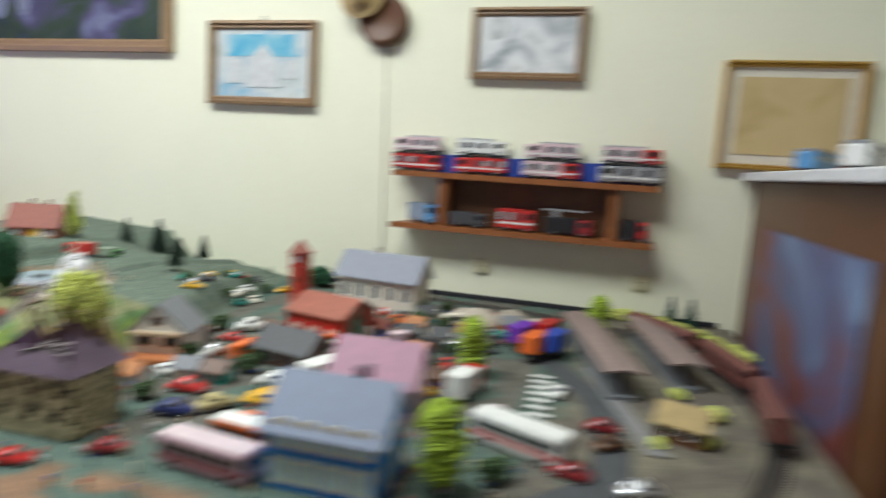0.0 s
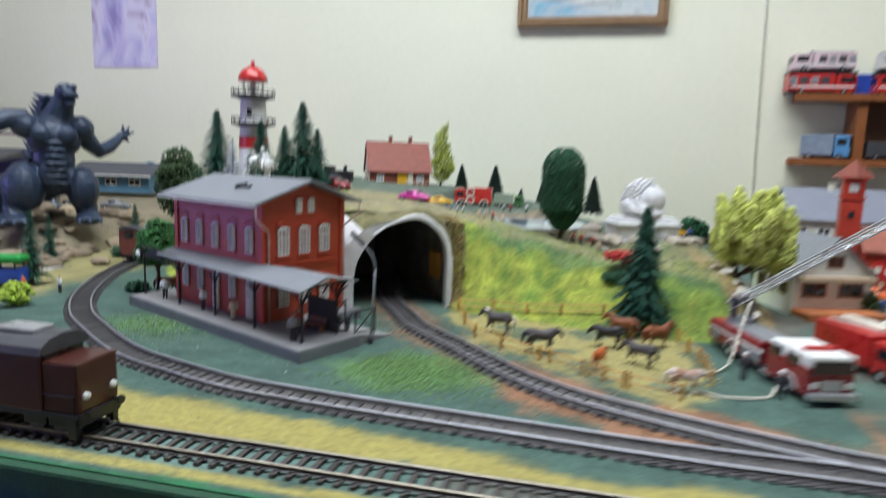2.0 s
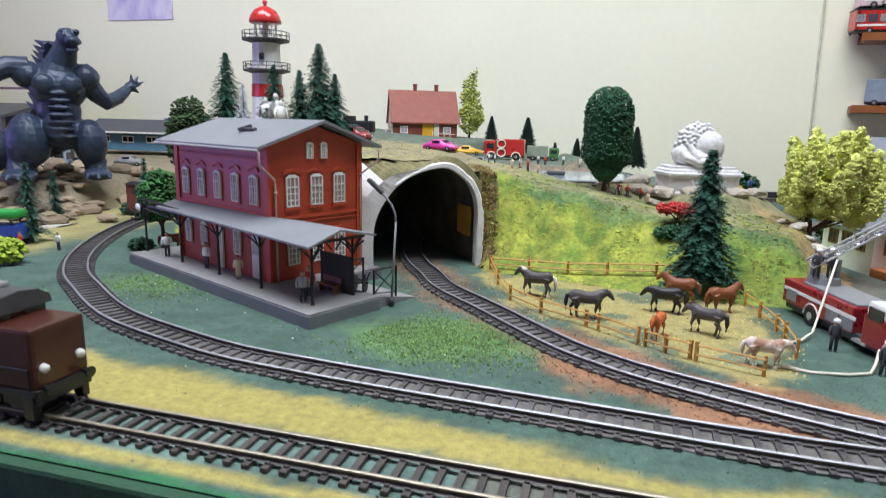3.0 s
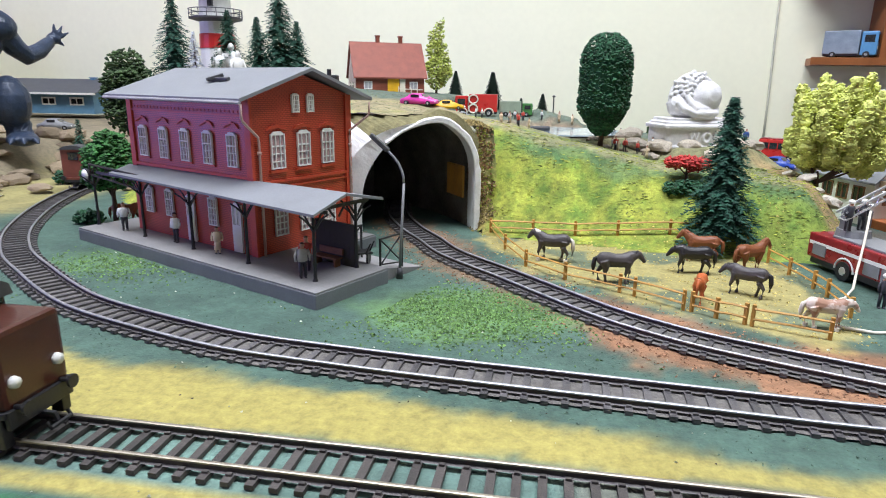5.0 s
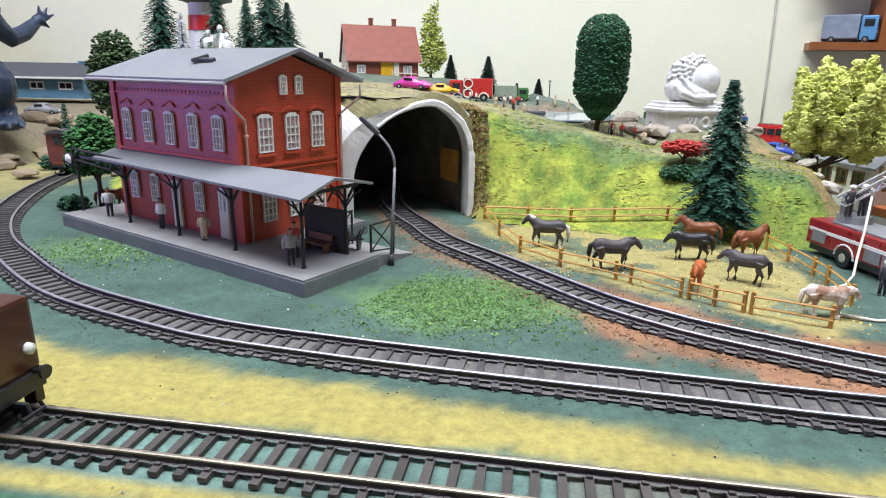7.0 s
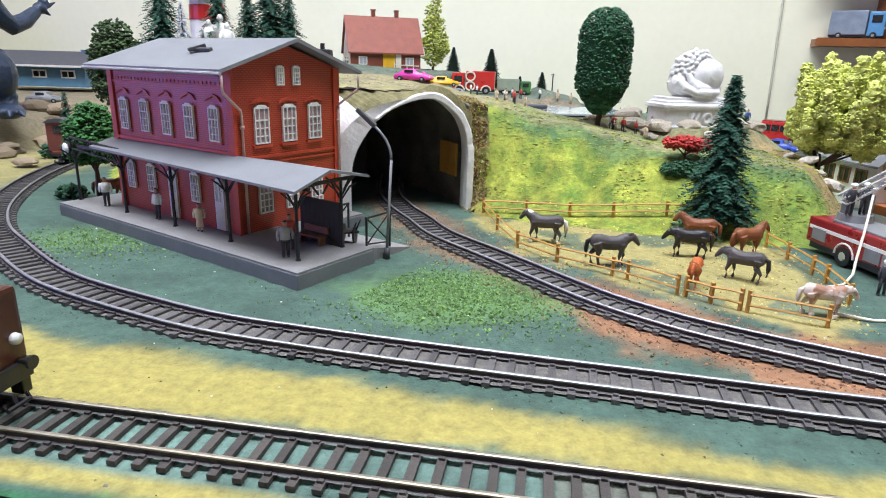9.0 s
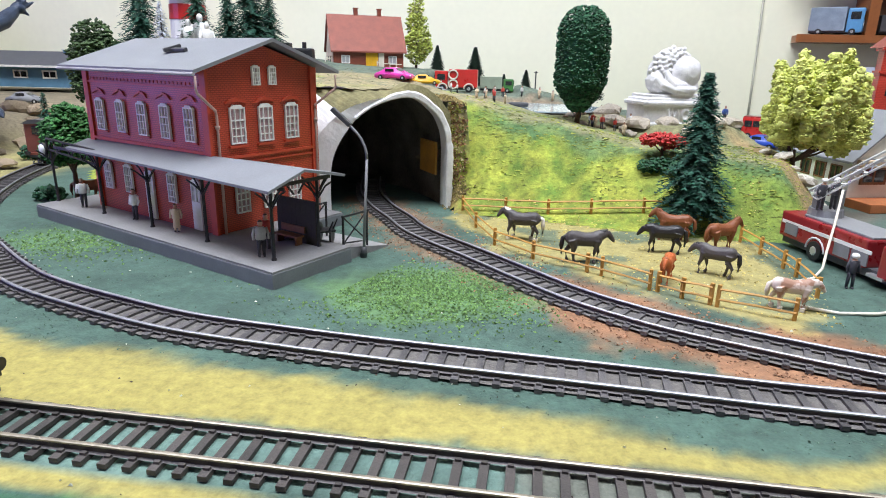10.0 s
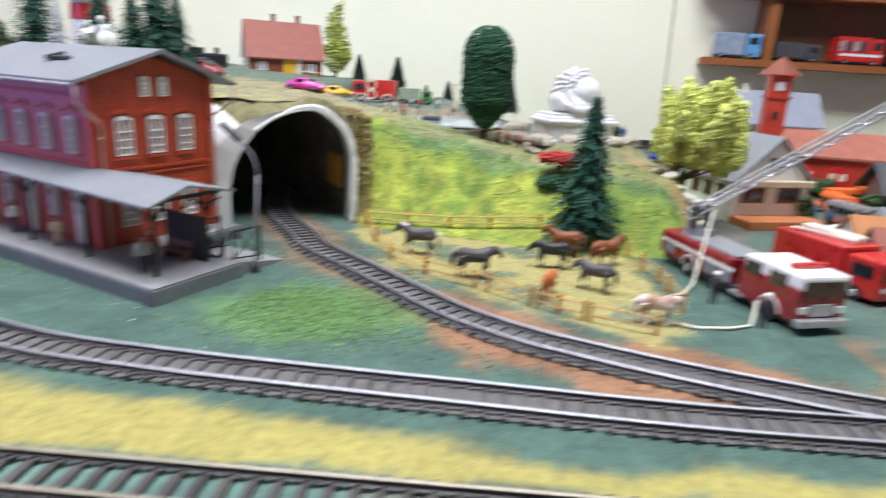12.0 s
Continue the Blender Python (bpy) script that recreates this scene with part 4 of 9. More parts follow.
SCREEN = mat("dark_timber_screen", (0.040, 0.036, 0.020), 0.8)
for i in range(8):
    boxp("screen_plank", SCREEN, station, (0.0165 + 0.0042 * i, 0.0500, PH + 0.0142), (0.00415, 0.0016, 0.0272), bevel=0.0001)
P("bench", mat("bench_wood", (0.2, 0.09, 0.03), 0.6), station, lambda b: (box(b, (0.033, 0.0445, PH + 0.006), (0.020, 0.006, 0.001)), box(b, (0.033, 0.0480, PH + 0.0095), (0.020, 0.001, 0.004)), box(b, (0.025, 0.0445, PH + 0.003), (0.0012, 0.005, 0.006)), box(b, (0.041, 0.0445, PH + 0.003), (0.0012, 0.005, 0.006))))
for rx_ in (0.0045, 0.040):
    rail_top = P("railing", BLACK, station, lambda b: tube(b, [(rx_, 0.0612, 0.027), (rx_, 0.0848, 0.027)], 0.0007), "black cross-braced railing beside the ramp")
    for p, q, r in (((0.062, 0.006), (0.062, 0.0275), 0.0008), ((0.084, 0.003), (0.084, 0.0275), 0.0008), ((0.062, 0.010), (0.084, 0.0268), 0.0005), ((0.062, 0.0268), (0.084, 0.0075), 0.0005), ((0.062, 0.0105), (0.084, 0.0075), 0.0005)):
        P("bar", BLACK, rail_top, lambda b: tube(b, [(rx_, *p), (rx_, *q)], r))
PIPE = mat("pale_rose_pipe", (0.55, 0.37, 0.32), 0.5)
for sy, ey, wy in ((-0.0135, SW0, SW0 + 0.004), (0.0125, SW1, SW1 - 0.0015)):
    P("downpipe", PIPE, station, lambda b: (tube(b, [(SX0 - 0.0090, ey + sy, EAVE - 0.005), (SX0 - 0.0090, ey + sy, EAVE - 0.013), (SX0 - 0.0082, ey + sy * 0.9, EAVE - 0.0150), (SX0 - 0.0024, wy - 0.0008, EAVE - 0.0255), (SX0 - 0.0020, wy, EAVE - 0.029), (SX0 - 0.0020, wy, PH)], 0.0009, 6), cyl(b, (SX0 - 0.0020, wy, 0.076), (SX0 - 0.0020, wy, 0.078), 0.0014)), smooth=True)
P("gutter", mat("grey_gutter", (0.36, 0.35, 0.36), 0.5), station, lambda b: cyl(b, (SX0 - 0.0105, SW0 - 0.0152, 0.1085), (SX1 + 0.0050, SW0 - 0.0152, 0.1085), 0.0010, n=8), "grey gutter along the eave")
P("canopy_truss", BLACK, station, lambda b: (tube(b, [(0.19, 0.015, CZ + 0.002), (0.258, 0.015, CZ + 0.0045)], 0.0009, 6), tube(b, [(0.19, 0.015, CZ - 0.008), (0.258, 0.015, CZ - 0.0035)], 0.0008, 6), tube(b, [(0.258, 0.015, CZ + 0.0045), (0.258, 0.015, CZ - 0.0035)], 0.0008, 6), tube(b, [(0.19 + 0.0085 * i, 0.015, CZ + (0.002 + 0.0003 * i if i % 2 else -0.008 + 0.0005 * i)) for i in range(9)], 0.0006, 5)), "black lattice truss at the canopy end")
P("clock", WHITE, station, lambda b: (cyl(b, (0.2615, 0.012, CZ - 0.004), (0.2615, 0.0145, CZ - 0.004), 0.0042, n=18)), "round white platform clock", True)
P("clock_arm", BLACK, station, lambda b: lathe(b, [(0.0042, -0.0008), (0.0052, -0.0008), (0.0052, 0.0008), (0.0042, 0.0008)], 18, pose(0.2615, 0.0135, CZ - 0.004, 90)))
P("wheel_barrow", BLACK, station, lambda b: (lathe(b, [(0.0045, -0.0006), (0.0055, -0.0006), (0.0055, 0.0006), (0.0045, 0.0006)], 14, pose(0.016, 0.064, 0.0138, 90, 0, 60)), lathe(b, [(0.0045, -0.0006), (0.0055, -0.0006), (0.0055, 0.0006), (0.0045, 0.0006)], 14, pose(0.022, 0.060, 0.0157, 90, 0, 60)), box(b, (0.019, 0.062, 0.0165), (0.010, 0.010, 0.001), rz=30), tube(b, [(0.015, 0.060, 0.016), (0.009, 0.058, 0.024)], 0.0005), tube(b, [(0.017, 0.066, 0.016), (0.012, 0.065, 0.024)], 0.0005)), "black two-wheeled luggage cart")

# platform figurines: plain painted pegs
FIG_M = [mat("figure_dark", (0.05, 0.05, 0.06), 0.6), mat("figure_white", (0.85, 0.84, 0.80), 0.6), mat("figure_red", (0.5, 0.06, 0.04), 0.6), mat("figure_tan", (0.72, 0.58, 0.40), 0.6), mat("figure_blue", (0.04, 0.09, 0.3), 0.6), mat("figure_grey", (0.42, 0.40, 0.40), 0.6)]


FIG_SKIN = mat("figure_skin", (0.52, 0.28, 0.19), 0.6)
FIG_HAIR = mat("figure_hair", (0.06, 0.035, 0.02), 0.6)


def figurine(x, y, z, h, body, label="tiny painted scale figure standing", rz=0.0, wide=1.0, painted=True):
    """A moulded and painted scale figure in one plain piece: shoes, trousers or skirt, coat, arms and head."""
    k = h / 0.02
    sway = nz(x * 40, y * 40, 1.7)
    skirt = body is FIG_M[3]
    bm = bmesh.new()
    if skirt:
        lathe(bm, [(0.0014, 0.0028), (0.0026, 0.0032), (0.0021, 0.0085), (0.0016, 0.0105)], 9)
    for s in (-1, 1):
        step = 0.0007 * s * sway
        tube(bm, [(s * 0.0010, 0, 0.0100), (s * (0.0012 + 0.0003 * abs(sway)), step * 0.5, 0.0055), (s * (0.0012 + 0.0005 * abs(sway)), step, 0.0006)], [0.0013, 0.0010, 0.0008], 6)
        ball(bm, (s * (0.0012 + 0.0005 * abs(sway)), step - 0.0005, 0.0005), (0.0008, 0.0015, 0.0006), 6, 4)
        tube(bm, [(s * 0.0022 * wide, 0, 0.0158), (s * (0.0031 + 0.0004 * sway) * wide, -0.0004 * sway, 0.0125), (s * 0.0029 * wide, -0.0010 - 0.0008 * sway, 0.0096)], [0.0009, 0.0008, 0.0006], 5)
    lathe(bm, [(0.0016, 0.0088), (0.0022 * wide, 0.0098), (0.0021 * wide, 0.0120), (0.0025 * wide, 0.0152), (0.0017, 0.0165), (0.0007, 0.0170)], 9)
    ball(bm, (0, -0.0002, 0.0184), (0.0014, 0.0015, 0.0018), 8, 6)
    for v in bm.verts:
        v.co.y = v.co.y * 0.85 - 0.0006 * sway * v.co.z / 0.02
        v.co *= k
    fg = single("figurine", bm, body, label, "figurine", pose(x, y, z, 0, 0, rz), "painted scale figures", smooth=True)
    for m in (FIG_M[0], FIG_SKIN, FIG_HAIR):
        fg.data.materials.append(m)
    for p in fg.data.polygons:
        c = p.center / k
        if not painted:
            continue
        if c.z > 0.0191 or c.z > 0.0180 and c.y > 0.0003:
            p.material_index = 3
        elif c.z > 0.0167 or abs(c.x) > 0.0024 and c.z < 0.0102:
            p.material_index = 2
        elif c.z < (0.0030 if skirt else 0.0098):
            p.material_index = 1
    return fg


def st(x, y, z=PH + 0.001):
    return ST @ Vector((x, y, z))


for (x, y), mm, lb, rz in (((0.2184, 0.0165), 1, "tiny white-shirted scale figure on the platform", 20), ((0.1553, 0.0185), 1, "tiny white-shirted scale figure with dark trousers", -15), ((0.1068, 0.0175), 3, "tiny cream-skirted scale figure on the platform", 10), ((0.0235, 0.0150), 5, "tiny grey-jacketed scale figure at the platform end", 35), ((0.0330, 0.0270), 2, "tiny red-clothed scale figure at the platform end", 10)):
    p = st(x, y)
    figurine(p.x, p.y, p.z, 0.0215 if mm != 3 else 0.0185, FIG_M[mm], lb, rz, 1.3)

# platform lamp with a curved arm
lp = thing("street_lamp", "grey curved-arm model street lamp by the platform", "street lamp", pose(-0.834, 1.280, 0))
P("mast", MIDGREY, lp, lambda b: (cyl(b, (0, 0, 0), (0.0030, 0, 0.0618), 0.0010, 0.0008, 10), tube(b, [(0.0030, 0, 0.0612), (0.0027, 0, 0.0655), (0.0018, 0, 0.0690), (-0.0003, 0, 0.0735), (-0.0035, 0, 0.0775), (-0.0075, 0, 0.0815)], [0.0008] * 6, 8)), smooth=True)
P("foot", DKGREY, lp, lambda b: cyl(b, (0, 0, 0), (0.0004, 0, 0.007), 0.0024, 0.0018, 10), smooth=True)
P("lamp_head", DKGREY, lp, lambda b: (box(b, (-0.0122, 0, 0.0858), (0.0145, 0.0042, 0.0028), ry=41, bevel=0.0008),))

# ---------------------------------------------------------------- trees


def needle_tree(name, mat_leaf, label, h, r, tiers=9, seed=1, per=26, group="model trees", cat="tree"):
    """Bottle-brush conifer: rings of drooping flat sprays round a thin trunk."""
    rnd = random.Random(seed)
    t = thing(name, label, cat, group=group)
    P("trunk", TRUNK, t, lambda b: cyl(b, (0, 0, 0), (0, 0, h * 0.96), h * 0.022, h * 0.004, 7))
    vs, fs = [], []
    total = int(tiers * per * 0.95)
    for q in range(total):
        f = (q + rnd.random()) / total
        f = f ** 1.15
        z0 = h * (0.11 + 0.87 * f)
        L = (r * (1 - f) ** 0.8 + r * 0.05) * rnd.uniform(0.55, 1.12)
        a = q * 2.39996 + rnd.uniform(-0.4, 0.4)
        dx, dy = math.cos(a), math.sin(a)
        droop = L * rnd.uniform(0.15, 0.55)
        n = max(3, int(5 + 5 * L / r))
        nl = (h * 0.026 + L * 0.12)
        for j in range(n + 1):
            g = (j + 0.6) / (n + 0.6)
            cx, cy, cz = dx * L * g, dy * L * g, z0 - droop * g * g
            for sd in (-1, 1):
                ll = nl * (1.15 - 0.55 * g) * rnd.uniform(0.7, 1.2)
                fx, fy = dx * 0.75 - sd * dy * 0.8, dy * 0.75 + sd * dx * 0.8
                w = nl * 0.20
                base = len(vs)
                vs += [(cx - dx * w, cy - dy * w, cz + w * 0.7), (cx + dx * w, cy + dy * w, cz - w * 0.4), (cx + fx * ll, cy + fy * ll, cz - ll * rnd.uniform(-0.25, 0.55))]
                fs.append((base, base + 1, base + 2) if sd > 0 else (base + 1, base, base + 2))
    me = bpy.data.meshes.new("crown")
    me.from_pydata(vs, [], fs)
    me.materials.append(mat_leaf)
    me.shade_flat()
    c = new("crown", me)
    c.parent = t
    return t


def clumps(vs, fs, pts, s, rnd, squash=0.8):
    """Small irregular eight-faced leaf clumps at the given points."""
    for p in pts:
        k = s * (0.6 + 0.8 * rnd.random())
        b = len(vs)
        j = lambda: k * (0.75 + 0.5 * rnd.random())
        a = rnd.random() * 6.28
        c, d = math.cos(a), math.sin(a)
        vs += [(p[0] + c * j(), p[1] + d * j(), p[2]), (p[0] - d * j(), p[1] + c * j(), p[2] + k * 0.2), (p[0] - c * j(), p[1] - d * j(), p[2]), (p[0] + d * j(), p[1] - c * j(), p[2] - k * 0.2), (p[0] + 0.2 * k, p[1], p[2] + squash * j()), (p[0], p[1] + 0.2 * k, p[2] - squash * j())]
        fs += [(b, b + 1, b + 4), (b + 1, b + 2, b + 4), (b + 2, b + 3, b + 4), (b + 3, b, b + 4), (b + 1, b, b + 5), (b + 2, b + 1, b + 5), (b + 3, b + 2, b + 5), (b, b + 3, b + 5)]


def crown_object(vs, fs, mat_leaf, parent, name="crown"):
    me = bpy.data.meshes.new(name)
    me.from_pydata(vs, [], fs)
    me.materials.append(mat_leaf)
    me.shade_flat()
    c = new(name, me)
    c.parent = parent
    return c


def leaf_tree(name, mat_leaf, label, h, lobes, leaf, n, seed=1, trunk_r=0.002, trunk_h=None, group="model trees", cat="tree", shell=0.55):
    """Foliage tree: lobes are (x, y, z, rx, ry, rz) bodies filled with leaf clumps, on a trunk with limbs."""
    rnd = random.Random(seed)
    t = thing(name, label, cat, group=group)
    th = trunk_h if trunk_h is not None else h * 0.5

    def trunk(b):
        tube(b, [(0, 0, 0), (0.0006, 0, th * 0.5), (0, 0.0004, th), (0, 0, th * 1.25)], [trunk_r * 1.3, trunk_r, trunk_r * 0.8, trunk_r * 0.4], 7)
        for lx, ly, lz, *_ in lobes[:7]:
            tube(b, [(0, 0, th * 0.75), (lx * 0.5, ly * 0.5, (th * 0.75 + lz) / 2), (lx * 0.9, ly * 0.9, lz)], [trunk_r * 0.6, trunk_r * 0.4, trunk_r * 0.2], 5)
    P("trunk", TRUNK, t, trunk, smooth=True)
    vs, fs, pts = [], [], []
    vol = sum(l[3] * l[4] * l[5] for l in lobes)
    for lx, ly, lz, a, b, c in lobes:
        for _ in range(int(n * a * b * c / vol) + 4):
            while True:
                q = Vector((rnd.uniform(-1, 1), rnd.uniform(-1, 1), rnd.uniform(-1, 1)))
                if shell < q.length < 1:
                    break
            q *= 1 + 0.12 * noise.noise(q * 2.2 + Vector((lx * 90, ly * 90, seed)))
            pts.append((lx + q.x * a, ly + q.y * b, lz + q.z * c))
    clumps(vs, fs, pts, leaf, rnd)
    crown_object(vs, fs, mat_leaf, t)
    return t


def put(t, x, y, z=None, rz=0.0, s=1.0):
    t.matrix_basis = pose(x, y, place(x, y) if z is None else z, 0, 0, rz) @ Matrix.Diagonal((s, s, s, 1))
    return t


def again(t, x, y, z=None, rz=0.0, s=1.0):
    keep = t.scale.copy()
    t.scale = (1, 1, 1)
    c = copy_thing(t, pose(x, y, place(x, y) if z is None else z, 0, 0, rz))
    t.scale = keep
    c.scale = (s, s, s)
    return c


fir = put(needle_tree("fir_tree", FIR, "dark green bottle-brush fir at the foot of the hill", 0.111, 0.0275, 19, 5, 40), -0.614, 1.392, 0.006)
# round-topped clipped tree on the brow
rnd = random.Random(3)
rt = thing("round_tree", "tall dark green clipped tree with a rounded top", "tree", pose(-0.694, 1.522, hill_z(-0.694, 1.522) - 0.002), "model trees")
P("trunk", TRUNK, rt, lambda b: tube(b, [(0, 0, 0), (0.0005, 0, 0.012), (0, 0, 0.03)], [0.003, 0.0022, 0.0015], 8), smooth=True)
vs, fs, pts = [], [], []
for i in range(3600):
    a, f = rnd.random() * 6.283, rnd.random()
    z = 0.012 + 0.092 * f
    r = 0.0228 * (min(1, (f + 0.02) / 0.30) ** 0.6) * (1 if f < 0.72 else math.sqrt(max(0, 1 - ((f - 0.72) / 0.29) ** 2))) * (0.93 + 0.12 * rnd.random())
    pts.append((r * math.cos(a), r * math.sin(a), z))
clumps(vs, fs, pts, 0.0014, rnd)
crown_object(vs, fs, LEAF_DK, rt)
core = bmesh.new()
lathe(core, [(0.0, 0.016), (0.012, 0.018), (0.0180, 0.035), (0.0198, 0.06), (0.0190, 0.080), (0.010, 0.095), (0, 0.0995)], 14)
part("crown_core", core, LEAF_DK, rt)

rnd = random.Random(17)
foam = []
for i in range(40):
    a, e = i * 2.39996, -0.66 + 1.62 * (i + 0.5) / 40
    r = math.sqrt(max(0.05, 1 - min(1.0, e * e))) * rnd.uniform(0.60, 1.0)
    bx, by, bz = 0.013 + 0.036 * r * math.cos(a), 0.004 + 0.029 * r * math.sin(a), 0.052 + 0.038 * e * rnd.uniform(0.82, 1.05)
    k = rnd.uniform(0.85, 1.35)
    # each spray is a short finger of four knots that points up and outwards
    for q in range(4):
        foam.append((bx + 0.0016 * q * math.cos(a), by + 0.0014 * q * math.sin(a), bz + 0.0052 * q * k, 0.0080 * k * (1 - 0.17 * q), 0.0080 * k * (1 - 0.17 * q), 0.0066 * k * (1 - 0.10 * q)))
foam.append((0.016, 0.004, 0.050, 0.028, 0.020, 0.026))
yt = put(leaf_tree("yellow_tree", LEAF_YEL, "pale yellow-green foam tree with a forked trunk", 0.09, foam, 0.0013, 15000, 4, 0.0024, 0.020, shell=0.62), -0.515, 1.481, 0.029)

bm = bmesh.new()
for i, (x, y, z, a, b, c) in enumerate(foam):
    vs = bmesh.ops.create_icosphere(bm, subdivisions=2, radius=1)["verts"]
    for v in vs:
        k = 0.84 + 0.55 * noise.noise(v.co * 1.6 + Vector((i * 3.1, 0, 0))) + 0.42 * noise.noise(v.co * 4.1 + Vector((0, i * 1.7, 0)))
        v.co = Vector((x + v.co.x * a * k, y + v.co.y * b * k, z + v.co.z * c * k))
part("foam_crown", bm, LEAF_YEL, yt, smooth=True)

# ---------------------------------------------------------------- generic builders
SWAP = Matrix(((0, 1, 0, 0), (1, 0, 0, 0), (0, 0, 1, 0), (0, 0, 0, 1)))


def gable_house(name, label, m, w, d, h, rh, wall, roof, cat="house", over=0.004, windows=(), doors=(), chimneys=(), frame=None, group="model buildings", side_windows=(), pane=None):
    """A house with its ridge along local x; windows and doors are (x, z, w, h) in the front wall (y = -d/2); side windows are (y, z, w, h) in the wall at x = +w/2."""
    t = thing(name, label, cat, m, group)
    frame = frame or WHITE
    P("wall", wall, t, lambda b: prism(b, [(-d / 2, 0), (d / 2, 0), (d / 2, h), (0, h + rh), (-d / 2, h)], w, Matrix.Translation((-w / 2, 0, 0)) @ SWAP))
    sl = rh / (d / 2)
    for s in (-1, 1):
        P("roof", roof, t, lambda b: prism(b, [(s * (d / 2 + over), h - sl * over + 0.0006), (s * (d / 2 + over), h - sl * over + 0.0026), (0, h + rh + 0.0028), (0, h + rh + 0.0006)], w + 2 * over, Matrix.Translation((-w / 2 - over, 0, 0)) @ SWAP))

    def opening(kind, m2, ww, hh, fm):
        bm = bmesh.new()
        f = max(0.0007, ww * 0.09)
        lattice(bm, [(-ww / 2, -ww / 2 + f), (-f * 0.35, f * 0.35), (ww / 2 - f, ww / 2)], [(-hh / 2, -hh / 2 + f), (hh / 2 - f, hh / 2)], -0.0009, 0.0009)
        bm.transform(m2)
        o = part(kind, bm, fm, t)
        g = bmesh.new()
        box(g, (0, 0.0002, 0), (ww - f, 0.001, hh - f))
        g.transform(m2)
        part("pane", g, (pane or GLASS_DK) if kind == "window" else fm, o)
    for x, z, ww, hh in windows:
        opening("window", Matrix.Translation((x, -d / 2 - 0.0002, z)), ww, hh, frame)
    for x, z, ww, hh in doors:
        opening("door", Matrix.Translation((x, -d / 2 - 0.0002, z)), ww, hh, YELLOW if name == "cottage" else frame)
    for y, z, ww, hh in side_windows:
        opening("window", Matrix.Translation((w / 2 + 0.0002, y, z)) @ SWAP, ww, hh, frame)
    for x, y, s in chimneys:
        P("chimney", wall, t, lambda b: (box(b, (x, y, h + rh * 0.95), (s, s, rh * 0.6)), box(b, (x, y, h + rh * 1.26), (s * 1.25, s * 1.25, 0.0016))))
    return t


def vehicle(name, label, m, L, W, H, body, kind="car", roof=None, cat="car", group="model vehicles", stripe=None):
    """A road vehicle along local +x, standing on z = 0."""
    t = thing(name, label, cat, m, group)
    r = min(0.0055, H * (0.2 if kind == "car" else 0.17))
    g = r * 0.7
    if kind == "car":
        def shell(b):
            prof_c = [(-L / 2, g + H * 0.10), (-L / 2 + L * 0.02, H * 0.55), (-L * 0.30, H * 0.60), (-L * 0.18, H * 0.98), (L * 0.08, H), (L * 0.22, H * 0.62), (L * 0.46, H * 0.50), (L / 2, H * 0.32), (L / 2 - L * 0.01, g)]
            prism(b, [*prof_c, (-L / 2 + L * 0.02, g)], W, Matrix.Translation((0, -W / 2, 0)))
            bmesh.ops.bevel(b, geom=b.edges[:], offset=W * 0.06, segments=2, affect="EDGES")
        P("body", body, t, shell, smooth=True)
        P("windscreen", GLASS_DK, t, lambda b: box(b, (L * 0.155, 0, H * 0.81), (0.0008, W * 0.78, H * 0.30), ry=-38))
        P("rear_window", GLASS_DK, t, lambda b: box(b, (-L * 0.245, 0, H * 0.80), (0.0008, W * 0.76, H * 0.28), ry=40))
        for s in (-1, 1):
            P("side_window", GLASS_DK, t, lambda b: box(b, (-L * 0.05, s * W * 0.502, H * 0.79), (L * 0.24, 0.0006, H * 0.22)))
    elif kind == "bus":
        P("body", body, t, lambda b: box(b, (0, 0, g + (H - g) / 2), (L, W, H - g), bevel=H * 0.08), smooth=False)
        P("roof", roof or WHITE, t, lambda b: box(b, (0, 0, H + 0.0004), (L * 0.96, W * 0.9, 0.0016), bevel=0.0006))
        for s in (-1, 1):
            n = max(3, int(L / 0.014))
            for i in range(n):
                P("side_window", GLASS_DK, t, lambda b: box(b, (-L * 0.44 + (i + 0.5) * L * 0.88 / n, s * (W / 2 + 0.0001), H * 0.70), (L * 0.88 / n - 0.0018, 0.0008, H * 0.28)))
            if stripe:
                P("stripe", stripe, t, lambda b: box(b, (0, s * (W / 2 + 0.0002), H * 0.40), (L * 0.98, 0.0006, H * 0.13)))
        P("windscreen", GLASS_DK, t, lambda b: box(b, (L / 2 + 0.0001, 0, H * 0.68), (0.0008, W * 0.86, H * 0.34)))
        P("bumper", DKGREY, t, lambda b: box(b, (L / 2 + 0.0006, 0, g + 0.002), (0.0016, W, 0.0028), bevel=0.0005))
    else:  # lorry: cab and load
        cl = L * (0.30 if kind == "lorry" else 0.34)
        P("chassis", DKGREY, t, lambda b: box(b, (0, 0, g + 0.0015), (L * 0.98, W * 0.8, 0.003)))
        P("cab", body, t, lambda b: (box(b, (L / 2 - cl / 2, 0, g + (H - g) * 0.47), (cl, W, (H - g) * 0.94), bevel=H * 0.06)))
        P("load_body", roof or body, t, lambda b: box(b, (-cl / 2 - 0.0008, 0, g + 0.003 + (H - g) * 0.46), (L - cl - 0.002, W, (H - g) * 0.92), bevel=H * 0.03))
        P("windscreen", GLASS_DK, t, lambda b: box(b, (L / 2 + 0.0001, 0, H * 0.68), (0.0008, W * 0.84, H * 0.28)))
        for s in (-1, 1):
            P("side_window", GLASS_DK, t, lambda b: box(b, (L / 2 - cl * 0.5, s * (W / 2 + 0.0001), H * 0.68), (cl * 0.6, 0.0008, H * 0.26)))
